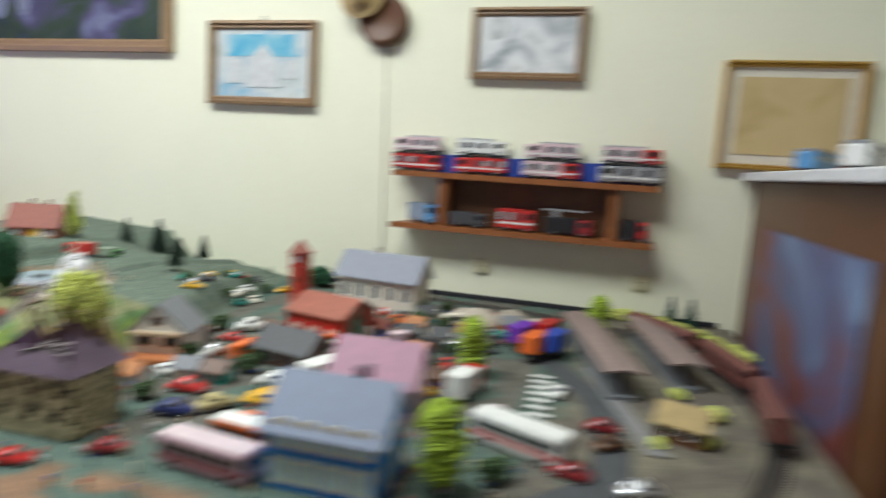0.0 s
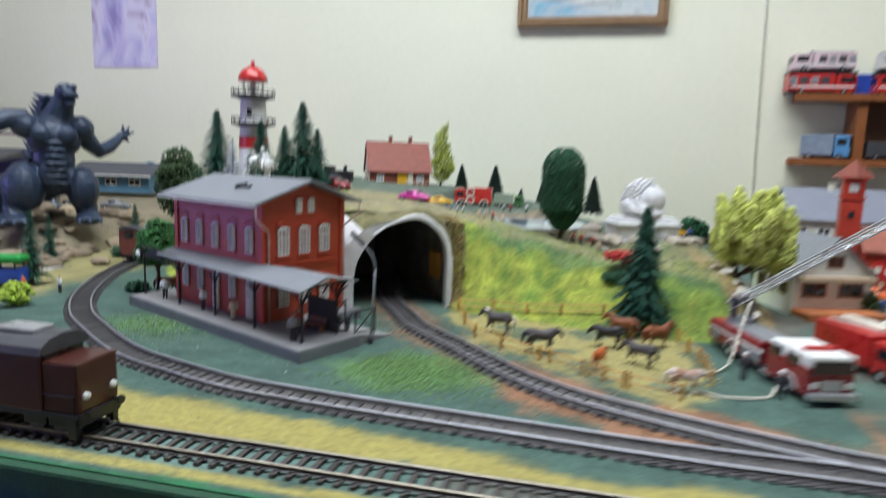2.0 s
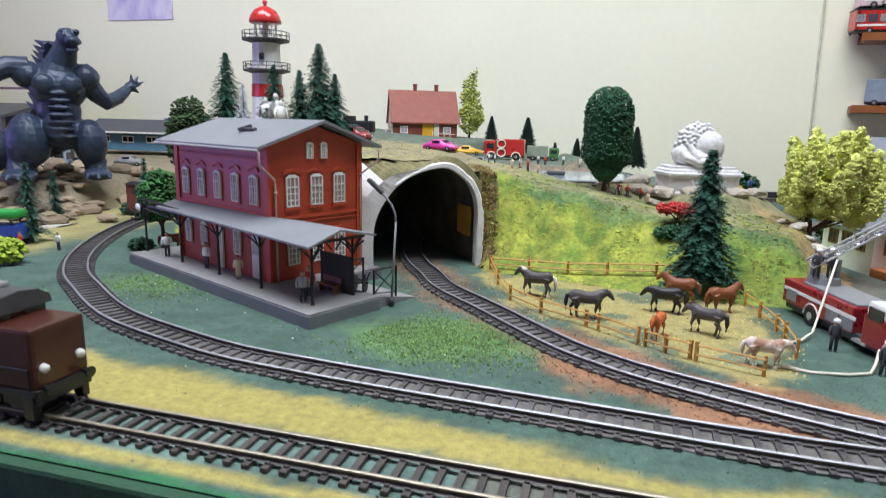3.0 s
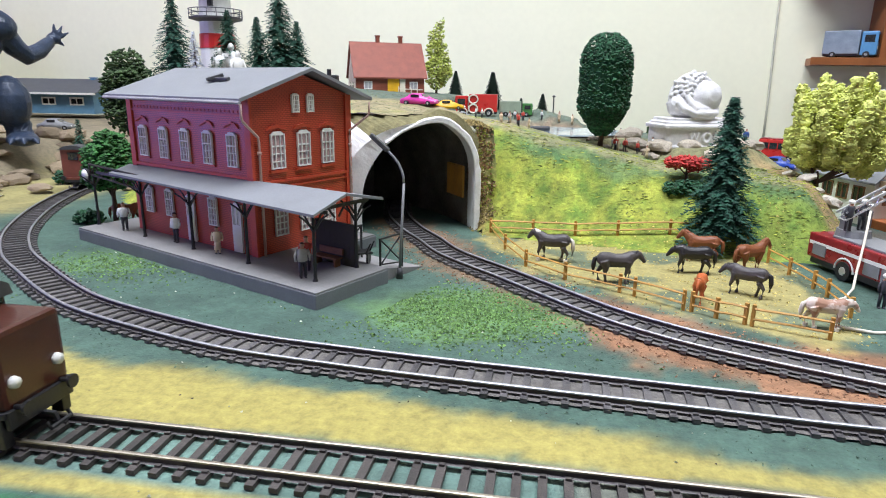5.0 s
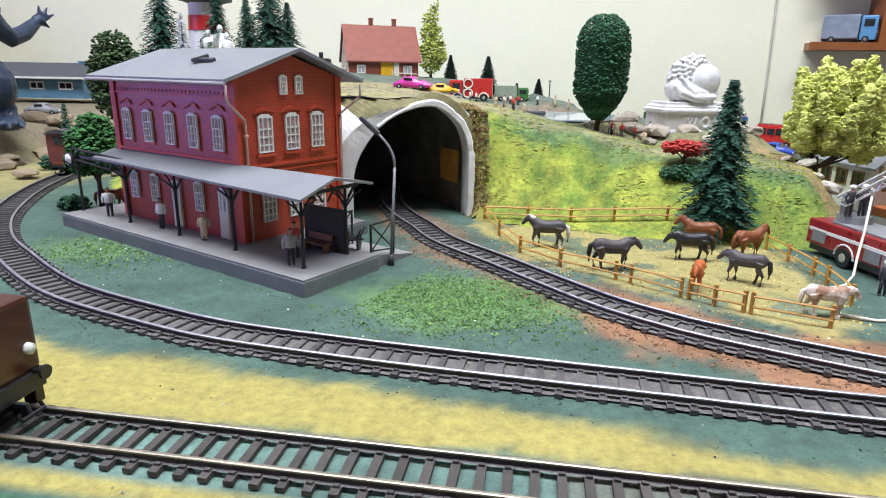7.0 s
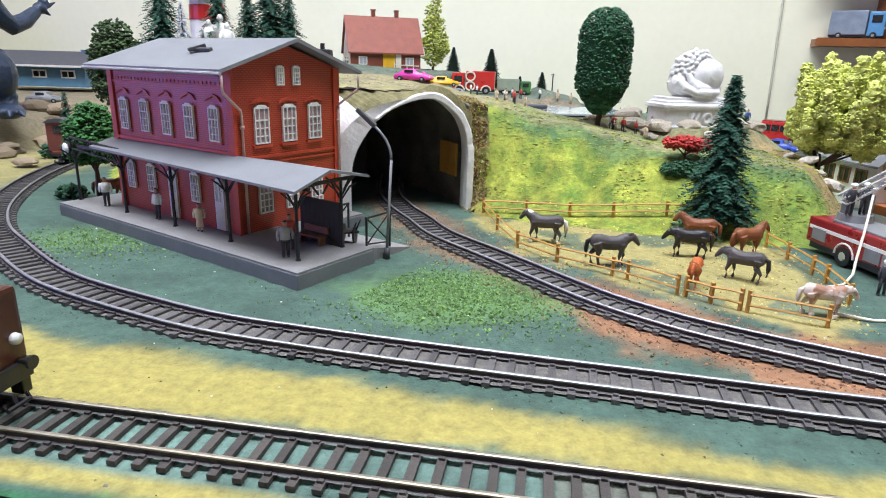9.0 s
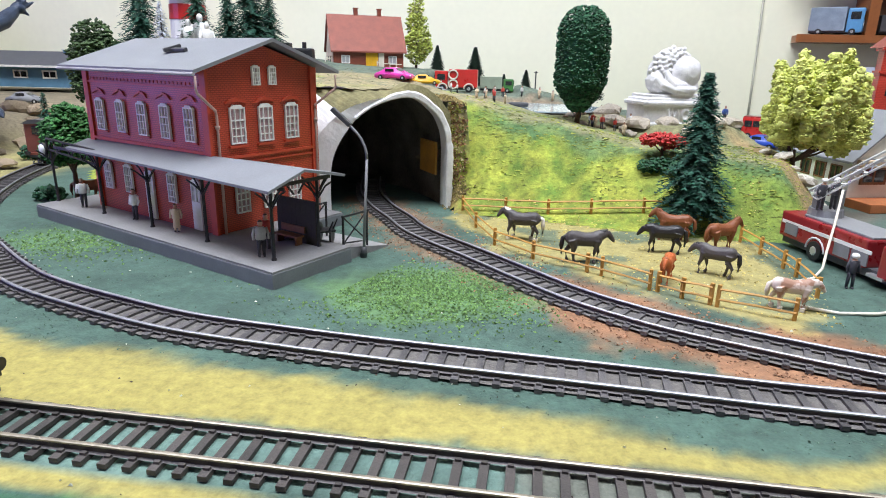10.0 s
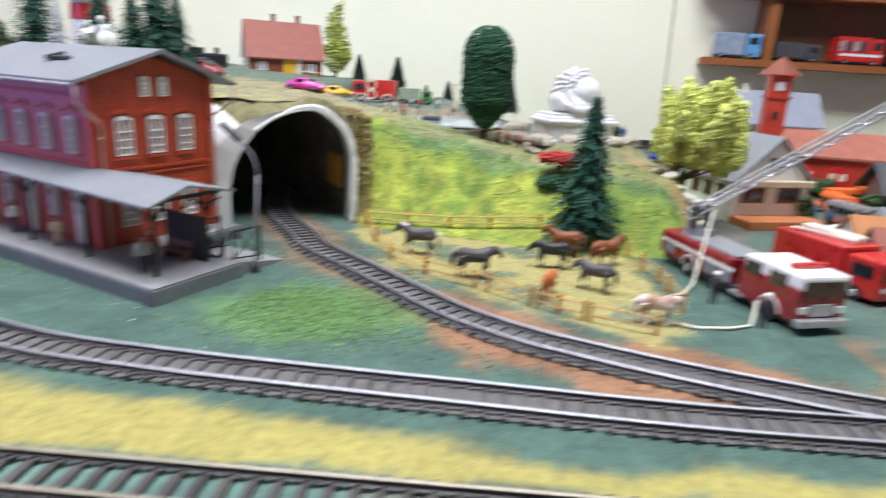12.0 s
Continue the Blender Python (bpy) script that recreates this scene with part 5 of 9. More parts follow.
    for s in (-1, 1):
        for x in (-L * 0.30, L * 0.32):
            wh = P("wheel", BLACK, t, lambda b: lathe(b, [(r * 0.3, -0.0022), (r, -0.002), (r, 0.002), (r * 0.3, 0.0022)], 14, pose(x, s * (W / 2 - 0.0012), r, 90)))
            P("rim", SILVER, wh, lambda b: cyl(b, (x, s * (W / 2 + 0.0008), r), (x, s * (W / 2 + 0.0014), r), r * 0.5, r * 0.4, 10))
        P("headlight", WHITE, t, lambda b: cyl(b, (L / 2 - 0.0004, s * W * 0.34, H * 0.36), (L / 2 + 0.0009, s * W * 0.34, H * 0.36), H * 0.06, n=8))
    return t


def at(x, y, rz=0.0, z=None):
    return pose(x, y, place(x, y) if z is None else z, 0, 0, rz)


# ---------------------------------------------------------------- on the hill
cottage = gable_house("cottage", "small red-roofed brick cottage on the hilltop", pose(-0.984, 1.8345, 0.102, 0, 0, 26.0), 0.100, 0.066, 0.031, 0.044, brick_mat("brown_brick_plastic", (0.26, 0.075, 0.045), (0.6, 0.5, 0.45), 1.4), TILE_RED, windows=((-0.033, 0.017, 0.012, 0.011), (0.034, 0.017, 0.012, 0.011)), doors=((0.004, 0.0145, 0.017, 0.024),), chimneys=((-0.012, 0.002, 0.0055), (0.022, 0.002, 0.0055)), pane=mat("pale_cottage_pane", (0.42, 0.42, 0.44), 0.25))
P("gable_panel", mat("pale_gable_plaster", (0.62, 0.50, 0.46), 0.7, 0, 0.15, 60, 500), cottage, lambda b: prism(b, [(-0.032, 0.001), (0.032, 0.001), (0.032, 0.0305), (0, 0.073), (-0.032, 0.0305)], 0.0010, Matrix.Translation((-0.0512, 0, 0)) @ SWAP), "pale plastered gable end")
P("gable_window", GLASS_DK, cottage, lambda b: (box(b, (-0.0514, -0.012, 0.016), (0.0008, 0.008, 0.010)), box(b, (-0.0514, 0.012, 0.016), (0.0008, 0.008, 0.010))))
P("door_panel", CREAM, cottage, lambda b: box(b, (0.0175, -0.0338, 0.0145), (0.008, 0.001, 0.024)), "pale door leaf")
for i in (0, 1, 2, 8, 9, 10, 11):
    bm = bmesh.new()
    box(bm, (0, 0, 0.004), (0.0012, 0.0012, 0.009))
    box(bm, (0.004, 0, 0.006), (0.0085, 0.0007, 0.0012))
    single("garden_fence_post", bm, CREAM, "short pale garden fence post with rail", "fence", pose(-1.026 + 0.0085 * i, 1.782 + 0.003 * i, place(-1.026 + 0.0085 * i, 1.782 + 0.003 * i) - 0.001, 0, 0, 19), "garden fence by the cottage")
put(leaf_tree("yellow_poplar", LEAF_POP, "slim yellow-green tree beside the cottage", 0.1, [(0, 0, 0.02, 0.015, 0.013, 0.014), (0.004, 0, 0.04, 0.018, 0.014, 0.018), (-0.003, 0.001, 0.06, 0.013, 0.012, 0.016), (0.002, 0, 0.082, 0.009, 0.009, 0.016), (0.012, 0, 0.028, 0.011, 0.010, 0.010), (-0.010, 0, 0.036, 0.009, 0.009, 0.010), (0.010, 0, 0.060, 0.007, 0.007, 0.011), (-0.009, 0, 0.078, 0.005, 0.005, 0.009), (0.007, 0, 0.096, 0.005, 0.005, 0.008)], 0.0017, 1700, 7, 0.0016, 0.03, shell=0.2), -0.912, 1.858, 0.107, 0, 1.05)
cyp = None
CYPRESS = mat("black_green_cypress", (0.010, 0.026, 0.014), 0.9, 0, 0.3, 200, 900, 0.4, island=0.5)
CYP = ((-0.903, 2.002, 0.086, 0.060), (-0.842, 2.042, 0.054, 0.092), (-0.791, 2.055, 0.053, 0.048), (-0.753, 2.095, 0.049, 0.060), (-0.653, 1.871, 0.070, 0.063))
for x, y, z, h in CYP:
    if cyp is None:
        cyp = put(needle_tree("cypress", CYPRESS, "small blackish pointed conifer on the hill", 0.04, 0.0105, 18, 11, 90), x, y, z, 0, h / 0.04)
    else:
        again(cyp, x, y, z, 40 * h * 99 % 360, h / 0.04)
bm = bmesh.new()
tube(bm, [(0, 0, 0), (0, 0, 0.033)], 0.0009, 6)
box(bm, (0, 0, 0.031), (0.006, 0.001, 0.001))
single("signal_pole", bm, BLACK, "thin black pole on the hilltop", "pole", pose(-0.735, 1.90, place(-0.735, 1.90) - 0.001))

hfe = vehicle("toy_fire_engine", "red toy fire engine with pale hose reels on the hilltop road", at(-0.845, 1.812, 183), 0.060, 0.023, 0.030, RED, "lorry", RED, "fire engine")
for z in (0.024, 0.011):
    P("hose_reel", CREAM, hfe, lambda b: tube(b, [(0.004 + 0.0062 * math.cos(a), 0.0125, z + 0.0058 * math.sin(a)) for a in [i * math.pi / 8 for i in range(17)]], 0.0011, 5), "pale round hose reel")
for x in (-0.018, 0.019):
    P("wheel_arch", CREAM, hfe, lambda b: tube(b, [(x + 0.0068 * math.cos(a), 0.0120, 0.0050 + 0.0068 * math.sin(a)) for a in [i * math.pi / 8 for i in range(9)]], 0.0010, 5))
vehicle("green_lorry", "green toy lorry with grey cover on the hill", at(-0.790, 1.835, 4), 0.048, 0.020, 0.020, mat("leaf_green_paint", (0.06, 0.20, 0.05), 0.4, 0, 0.15), "lorry", mat("grey_green_cover", (0.30, 0.36, 0.27), 0.7, 0, 0.2), "lorry")
vehicle("pink_car", "bright pink toy sports car on the hilltop", at(-0.880, 1.572, -12), 0.040, 0.017, 0.0125, MAGENTA, "car")
vehicle("yellow_car", "yellow toy sports car on the hilltop", at(-0.852, 1.588, 8, place(-0.852, 1.588) + 0.003), 0.036, 0.016, 0.0105, YELLOW, "car")
vehicle("maroon_car", "dark maroon toy car behind the station", at(-1.005, 1.62, -20), 0.040, 0.019, 0.016, RED_DK, "car")
vehicle("black_car", "black toy car behind the station", at(-1.03, 1.66, -15), 0.046, 0.019, 0.015, DKGREY, "car")
vehicle("grey_car", "grey-blue toy car near the pond", at(-0.833, 1.575, 10), 0.030, 0.013, 0.009, MIDGREY, "car")
bm = bmesh.new()
box(bm, (0, 0, 0.011), (0.05, 0.018, 0.018), bevel=0.003)
cyl(bm, (0.012, 0, 0.018), (0.012, 0, 0.028), 0.003)
box(bm, (-0.015, 0, 0.023), (0.016, 0.016, 0.008), bevel=0.001)
single("black_wagon", bm, BLACK, "small black toy engine on the hilltop", "toy engine", at(-1.036, 1.70, 5) @ Matrix.Diagonal((0.9, 0.9, 0.9, 1)))

# pond
bm = bmesh.new()
vsr = [bm.verts.new((0.076 * math.cos(a) * (1 + 0.06 * math.sin(3 * a)), 0.074 * math.sin(a) * (1 + 0.06 * math.cos(2 * a)), 0)) for a in [i * math.pi / 24 for i in range(48)]]
top = bmesh.ops.extrude_face_region(bm, geom=[bm.faces.new(vsr)])["geom"]
for v in top:
    if isinstance(v, bmesh.types.BMVert):
        v.co.z += 0.0015
single("pond", bm, WATER, "pale blue glossy model pond on the hill", "pond", pose(-0.735, 1.645, 0.0702), kind="structure")
bm = bmesh.new()
box(bm, (0, 0, 0.003), (0.022, 0.009, 0.005), bevel=0.002)
single("pond_boat", bm, DKGREY, "tiny dark boat on the pond", "boat", pose(-0.752, 1.635, 0.0714, 0, 0, 12), smooth=True)


def boulder(seed, flat=0.7):
    bm = bmesh.new()
    bmesh.ops.create_icosphere(bm, subdivisions=2, radius=1)
    for v in bm.verts:
        k = 1 + 0.38 * noise.noise(v.co * 1.3 + Vector((seed * 7.1, 0, 0))) + 0.14 * noise.noise(v.co * 3.7 + Vector((0, seed * 3.3, 0)))
        v.co *= k
        v.co.z = max(v.co.z * flat, -0.35)
    return bm


STONES = [to_mesh(boulder(i), "rock", ROCK) for i in range(5)]
PALE_ROCK = mat("pale_grey_rock", (0.48, 0.42, 0.34), 0.9, 0, 0.22, 60, 500, 0.9, rnd=0.5)
STONES_T = [to_mesh(boulder(i + 21), "rock", mat("whitish_bank_stone", (0.66, 0.61, 0.52), 0.9, 0, 0.15, 60, 500, 0.8)) for i in range(3)]
STONES_P = [to_mesh(boulder(i + 9), "rock", PALE_ROCK) for i in range(3)]


def rock(x, y, s, z=None, i=0, pale=False, sz=0.7):
    ob = new("rock", (STONES_P if pale else STONES)[i % (3 if pale else 5)])
    ob.matrix_basis = pose(x, y, (place(x, y) if z is None else z) + s * 0.12, 0, 0, (i * 77) % 360) @ Matrix.Diagonal((s, s * 0.8, s * sz, 1))
    return tagged(ob, "pale grey cast rock on the hill" if pale else "beige cast rock on the layout", "rock", "pale rocks round the statue" if pale else "beige rocks of the quarry")


for i, (x, y, s) in enumerate(((-0.655, 1.555, 0.014), (-0.635, 1.545, 0.016), (-0.61, 1.548, 0.013), (-0.66, 1.585, 0.016), (-0.565, 1.55, 0.014), (-0.545, 1.565, 0.013), (-0.645, 1.52, 0.008), (-0.62, 1.515, 0.007), (-0.59, 1.525, 0.010))):
    rock(x, y, s, None, i, True)
# stone monument: crouching shape under a curled mantle on a stepped plinth, one plain shape
bm = bmesh.new()
for w, d, z0, z1 in ((0.090, 0.054, 0.0, 0.0030), (0.086, 0.050, 0.0028, 0.0195), (0.092, 0.056, 0.0190, 0.0225), (0.086, 0.050, 0.0222, 0.0252), (0.080, 0.045, 0.0250, 0.0285)):
    c = 0.004
    ring = [(w / 2 - c, -d / 2), (w / 2, -d / 2 + c), (w / 2, d / 2 - c), (w / 2 - c, d / 2), (-w / 2 + c, d / 2), (-w / 2, d / 2 - c), (-w / 2, -d / 2 + c), (-w / 2 + c, -d / 2)]
    lo8, hi8 = [bm.verts.new((x, y, z0)) for x, y in ring], [bm.verts.new((x, y, z1)) for x, y in ring]
    bm.faces.new(lo8[::-1])
    bm.faces.new(hi8)
    for i in range(8):
        bm.faces.new((lo8[i], lo8[(i + 1) % 8], hi8[(i + 1) % 8], hi8[i]))
# raised letters on the front of the plinth
tube(bm, [(-0.0165, -0.0258, 0.0155), (-0.0140, -0.0258, 0.0065), (-0.0110, -0.0258, 0.0140), (-0.0080, -0.0258, 0.0065), (-0.0055, -0.0258, 0.0155)], 0.0015, 6)
tube(bm, [(0.0045 + 0.0042 * math.cos(a), -0.0258, 0.0105 + 0.0044 * math.sin(a)) for a in [i * math.pi / 8 for i in range(17)]], 0.0015, 6)
tube(bm, [(0.0165, -0.0258, 0.0155), (0.0168, -0.0258, 0.0090), (0.0195, -0.0258, 0.0064), (0.0222, -0.0258, 0.0090), (0.0225, -0.0258, 0.0155)], 0.0015, 6)
mant = Matrix.Rotation(radians(24), 4, "Y")
hub = Vector((0.001, 0.006, 0.058))
ball(bm, hub, (0.026, 0.013, 0.032), 24, 16, ry=24)
ball(bm, (0.0165, -0.006, 0.055), (0.0195, 0.017, 0.0225), 28, 18)
ball(bm, (0.004, -0.006, 0.039), (0.030, 0.017, 0.012), 24, 14)
ball(bm, (-0.018, 0.000, 0.044), (0.011, 0.013, 0.014), 16, 12)
tube(bm, [(-0.012, -0.012, 0.058), (-0.009, -0.019, 0.047), (-0.004, -0.022, 0.039)], [0.0035, 0.0042, 0.0045], 10)
tube(bm, [(-0.021, -0.010, 0.049), (-0.017, -0.018, 0.040), (-0.005, -0.0225, 0.0345), (0.010, -0.0235, 0.0335), (0.023, -0.019, 0.0355), (0.031, -0.010, 0.041)], [0.005, 0.0055, 0.0052, 0.005, 0.0048, 0.004], 12)
for i in range(90):
    a, f = i * 2.39996, math.sqrt((i + 0.5) / 90)
    q = hub + mant @ Vector((0.0275 * f * math.cos(a), -0.013 * math.sqrt(max(0.0, 1 - f * f)) - 0.001, 0.0335 * f * math.sin(a)))
    if q.z > 0.046 and math.hypot((q.x - 0.0165) / 0.0205, (q.z - 0.055) / 0.0235) > 1.0:
        ball(bm, q, (0.0034, 0.0032, 0.0030), 8, 6)
for v in bm.verts:
    if v.co.z > 0.030:
        v.co += v.co.normalized() * (0.0015 * noise.noise(v.co * 120) + 0.0012 * noise.noise(v.co * 300))
for v in bm.verts:
    if v.co.z > 0.0286:
        v.co.x = v.co.x * 0.90 - 0.0065
        v.co.z = 0.0342 + (v.co.z - 0.0285) * 0.84
    else:
        v.co.z *= 1.2
stat = single("stone_statue", bm, STATUE, "white stone monument of a crouching figure on a lettered plinth", "statue", pose(-0.601, 1.571, 0.0635, 0, 0, 17) @ Matrix.Diagonal((0.86, 0.86, 0.86, 1)), smooth=True)
sm = stat.modifiers.new("skin", "REMESH")
sm.mode, sm.voxel_size, sm.use_smooth_shade = "VOXEL", 0.00085, True
figurine(-0.548, 1.575, place(-0.548, 1.575), 0.016, FIG_M[4], "tiny blue-clothed scale figure on the rocks")
figurine(-0.69, 1.548, place(-0.69, 1.548), 0.014, FIG_M[2], "tiny red scale figure by the brow")
rnd = random.Random(77)
for i in range(26):
    x, y = (rnd.gauss(-0.792, 0.012), rnd.gauss(1.53, 0.008)) if i < 10 else ((rnd.gauss(-0.672, 0.014), rnd.gauss(1.532, 0.007)) if i < 18 else (rnd.gauss(-0.725, 0.03), rnd.gauss(1.735, 0.006)))
    mm, lb = ((FIG_M[3], "tiny tan scale figure on the hilltop"), (FIG_M[1], "tiny white scale figure on the hilltop"), (FIG_M[2], "tiny red scale figure on the hilltop"))[i % 3]
    figurine(x, y, place(x, y) - 0.0005, 0.010 + 0.004 * rnd.random(), mm, lb, rnd.random() * 360)
for i in range(14):
    x, y = rnd.uniform(-0.71, -0.63), rnd.gauss(1.54, 0.012)
    rock(x, y, rnd.uniform(0.003, 0.007), None, i, i % 2 == 0)
for x, y, sz, i in ((-0.527, 1.470, 0.0085, 3), (-0.514, 1.452, 0.0110, 1), (-0.507, 1.437, 0.0075, 4), (-0.534, 1.490, 0.0065, 2), (-0.520, 1.462, 0.0050, 0), (-0.500, 1.425, 0.0060, 5)):
    ob = new("rock", STONES_T[i % 3])
    ob.matrix_basis = pose(x, y, place(x, y) + 0.2 * sz, 0, 20, 50 * i) @ Matrix.Diagonal((sz * 0.95, sz * 0.8, sz * 0.7, 1))
    tagged(ob, "whitish stone on the bank of the hill", "rock", "whitish stones along the bank")
# red bush, shrubs
put(leaf_tree("red_bush", LEAF_RED, "bright red flowering bush on the hillside", 0.022, [(0, 0, 0.017, 0.019, 0.012, 0.005), (0.008, 0, 0.014, 0.011, 0.008, 0.006), (-0.010, 0, 0.016, 0.009, 0.008, 0.005)], 0.0015, 620, 8, 0.0012, 0.008, cat="bush", shell=0.3), -0.629, 1.448, place(-0.629, 1.448) - 0.001)
put(leaf_tree("green_bush", LEAF_DK, "dark green shrub under the red bush", 0.02, [(0, 0, 0.007, 0.014, 0.008, 0.007), (0.012, -0.003, 0.006, 0.012, 0.008, 0.006), (-0.012, 0, 0.007, 0.009, 0.008, 0.006)], 0.0013, 620, 9, 0.0010, 0.005, cat="bush", shell=0.3), -0.628, 1.437, place(-0.628, 1.437) - 0.004)

# lighthouse
LHZ = 0.100
lh = thing("lighthouse", "white lighthouse with red dome and two railed galleries", "lighthouse", pose(-1.146, 1.645, LHZ) @ Matrix.Diagonal((1.16, 1.16, 0.985, 1)))
P("tower", WHITE, lh, lambda b: lathe(b, [(0.0195, 0), (0.019, 0.006), (0.0175, 0.06), (0.0155, 0.125), (0.0155, 0.134)], 20), smooth=False)
P("red_band", RED, lh, lambda b: lathe(b, [(0.0180, 0.060), (0.0182, 0.061), (0.0176, 0.076), (0.0172, 0.077)], 20), "red painted band")
for z, r in ((0.094, 0.0265), (0.134, 0.0265)):
    ga = P("gallery", DKGREY, lh, lambda b: lathe(b, [(0.014, z - 0.004), (r - 0.004, z - 0.001), (r, z), (r, z + 0.002), (0.013, z + 0.002)], 20), "dark gallery floor")
    P("railing", DKGREY, ga, lambda b: ([tube(b, [(r * math.cos(a), r * math.sin(a), z), (r * math.cos(a), r * math.sin(a), z + 0.011)], 0.0004, 4) for a in [i * math.pi / 9 for i in range(18)]], [tube(b, [(r * math.cos(a), r * math.sin(a), z + q) for a in [i * math.pi / 14 for i in range(29)]], 0.0005, 4) for q in (0.006, 0.011)]))
P("lantern", CREAM, lh, lambda b: lathe(b, [(0.0035, 0.136), (0.0035, 0.142), (0.0055, 0.1425), (0.0055, 0.150), (0.003, 0.1505), (0.0025, 0.158)], 12), "cream lamp in the open lantern")
for i in range(8):
    a = i * math.pi / 4
    P("lantern_post", WHITE, lh, lambda b: tube(b, [(0.0125 * math.cos(a), 0.0125 * math.sin(a), 0.136), (0.0125 * math.cos(a), 0.0125 * math.sin(a), 0.158)], 0.0006, 5))
P("dome", RED, lh, lambda b: lathe(b, [(0.0180, 0.157), (0.0182, 0.159), (0.0165, 0.166), (0.0125, 0.173), (0.006, 0.1775), (0.002, 0.179), (0.0016, 0.181), (0.003, 0.183), (0.002, 0.186), (0, 0.1865)], 20), "glossy red dome", True)
for z in (0.045, 0.112):
    P("window", GLASS_DK, lh, lambda b: box(b, (0.004, -0.0168, z), (0.005, 0.003, 0.009)))
for x, y, h, sd in ((-1.139, 1.541, 0.094, 21), (-1.092, 1.569, 0.084, 22), (-1.044, 1.594, 0.114, 23), (-1.066, 1.585, 0.080, 24), (-1.028, 1.605, 0.08, 25)):
    z = max(place(x, y), 0.085)
    put(needle_tree("fir_tree", FIR, "dark green fir beside the lighthouse", h, h * 0.31, 13, sd, 30), x, y, z)
put(needle_tree("silver_tree", mat("silver_white_tinsel", (0.62, 0.66, 0.72), 0.35, 0.3, 0.2, island=0.5), "silvery white tinsel tree by the lighthouse", 0.06, 0.014, 10, 31, 20), -1.110, 1.53, place(-1.110, 1.53))
for k, (x, y, hh) in enumerate(((-1.097, 1.558, 0.044), (-1.086, 1.562, 0.049), (-1.076, 1.556, 0.042))):
    figurine(x, y, place(x, y), hh, FIG_M[1], "white painted statuette at the lighthouse foot", 30 * k, 1.3, False)

# ---------------------------------------------------------------- corral
fence = thing("corral_fence", "ochre plastic post-and-rail fence round the horses", "fence")
POSTS = [(-0.787, 1.413), (-0.772, 1.368), (-0.755, 1.325), (-0.729, 1.299), (-0.697, 1.280), (-0.689, 1.275), (-0.665, 1.256), (-0.661, 1.254), (-0.650, 1.246), (-0.637, 1.240), (-0.634, 1.238), (-0.601, 1.226)]
BACK = [(-0.576, 1.262), (-0.574, 1.296), (-0.575, 1.313), (-0.579, 1.342), (-0.583, 1.371)]
REAR = [(-0.59, 1.398), (-0.646, 1.403), (-0.685, 1.406), (-0.718, 1.409), (-0.752, 1.411), (-0.787, 1.413)]
for run in (POSTS, BACK, REAR):
    for i, (x, y) in enumerate(run):
        z = place(x, y)
        boxp("post", FENCE, fence, (x, y, z + 0.0058), (0.0019, 0.0019, 0.0125), rz=15 * i, bevel=0.0003)
    for (x0, y0), (x1, y1) in zip(run, run[1:]):
        if math.hypot(x1 - x0, y1 - y0) < 0.009:
            continue
        for z in (0.0042, 0.0098):
            za, zb = place(x0, y0) + z, place(x1, y1) + z
            P("rail", FENCE, fence, lambda b: tube(b, [(x0, y0 - 0.001, za), ((x0 + x1) / 2, (y0 + y1) / 2 - 0.001, (za + zb) / 2 + 0.0003), (x1, y1 - 0.001, zb)], 0.00065, 4))


def pinto_mat():
    """Pale coat with hard-edged roan patches."""
    m = bpy.data.materials.new("pinto_horse_paint")
    m.use_nodes = True
    nt = m.node_tree
    b = nt.nodes["Principled BSDF"]
    tc, n, r = (nt.nodes.new("ShaderNode" + k) for k in ("TexCoord", "TexNoise", "ValToRGB"))
    n.inputs["Scale"].default_value, n.inputs["Detail"].default_value = 120, 3
    nt.links.new(tc.outputs["Object"], n.inputs["Vector"])
    nt.links.new(n.outputs["Fac"], r.inputs[0])
    e = r.color_ramp.elements
    e[0].position, e[0].color = 0.48, (0.66, 0.55, 0.48, 1)
    e[1].position, e[1].color = 0.54, (0.38, 0.21, 0.14, 1)
    nt.links.new(r.outputs[0], b.inputs["Base Color"])
    b.inputs["Roughness"].default_value = 0.5
    return m


PINTO = pinto_mat()


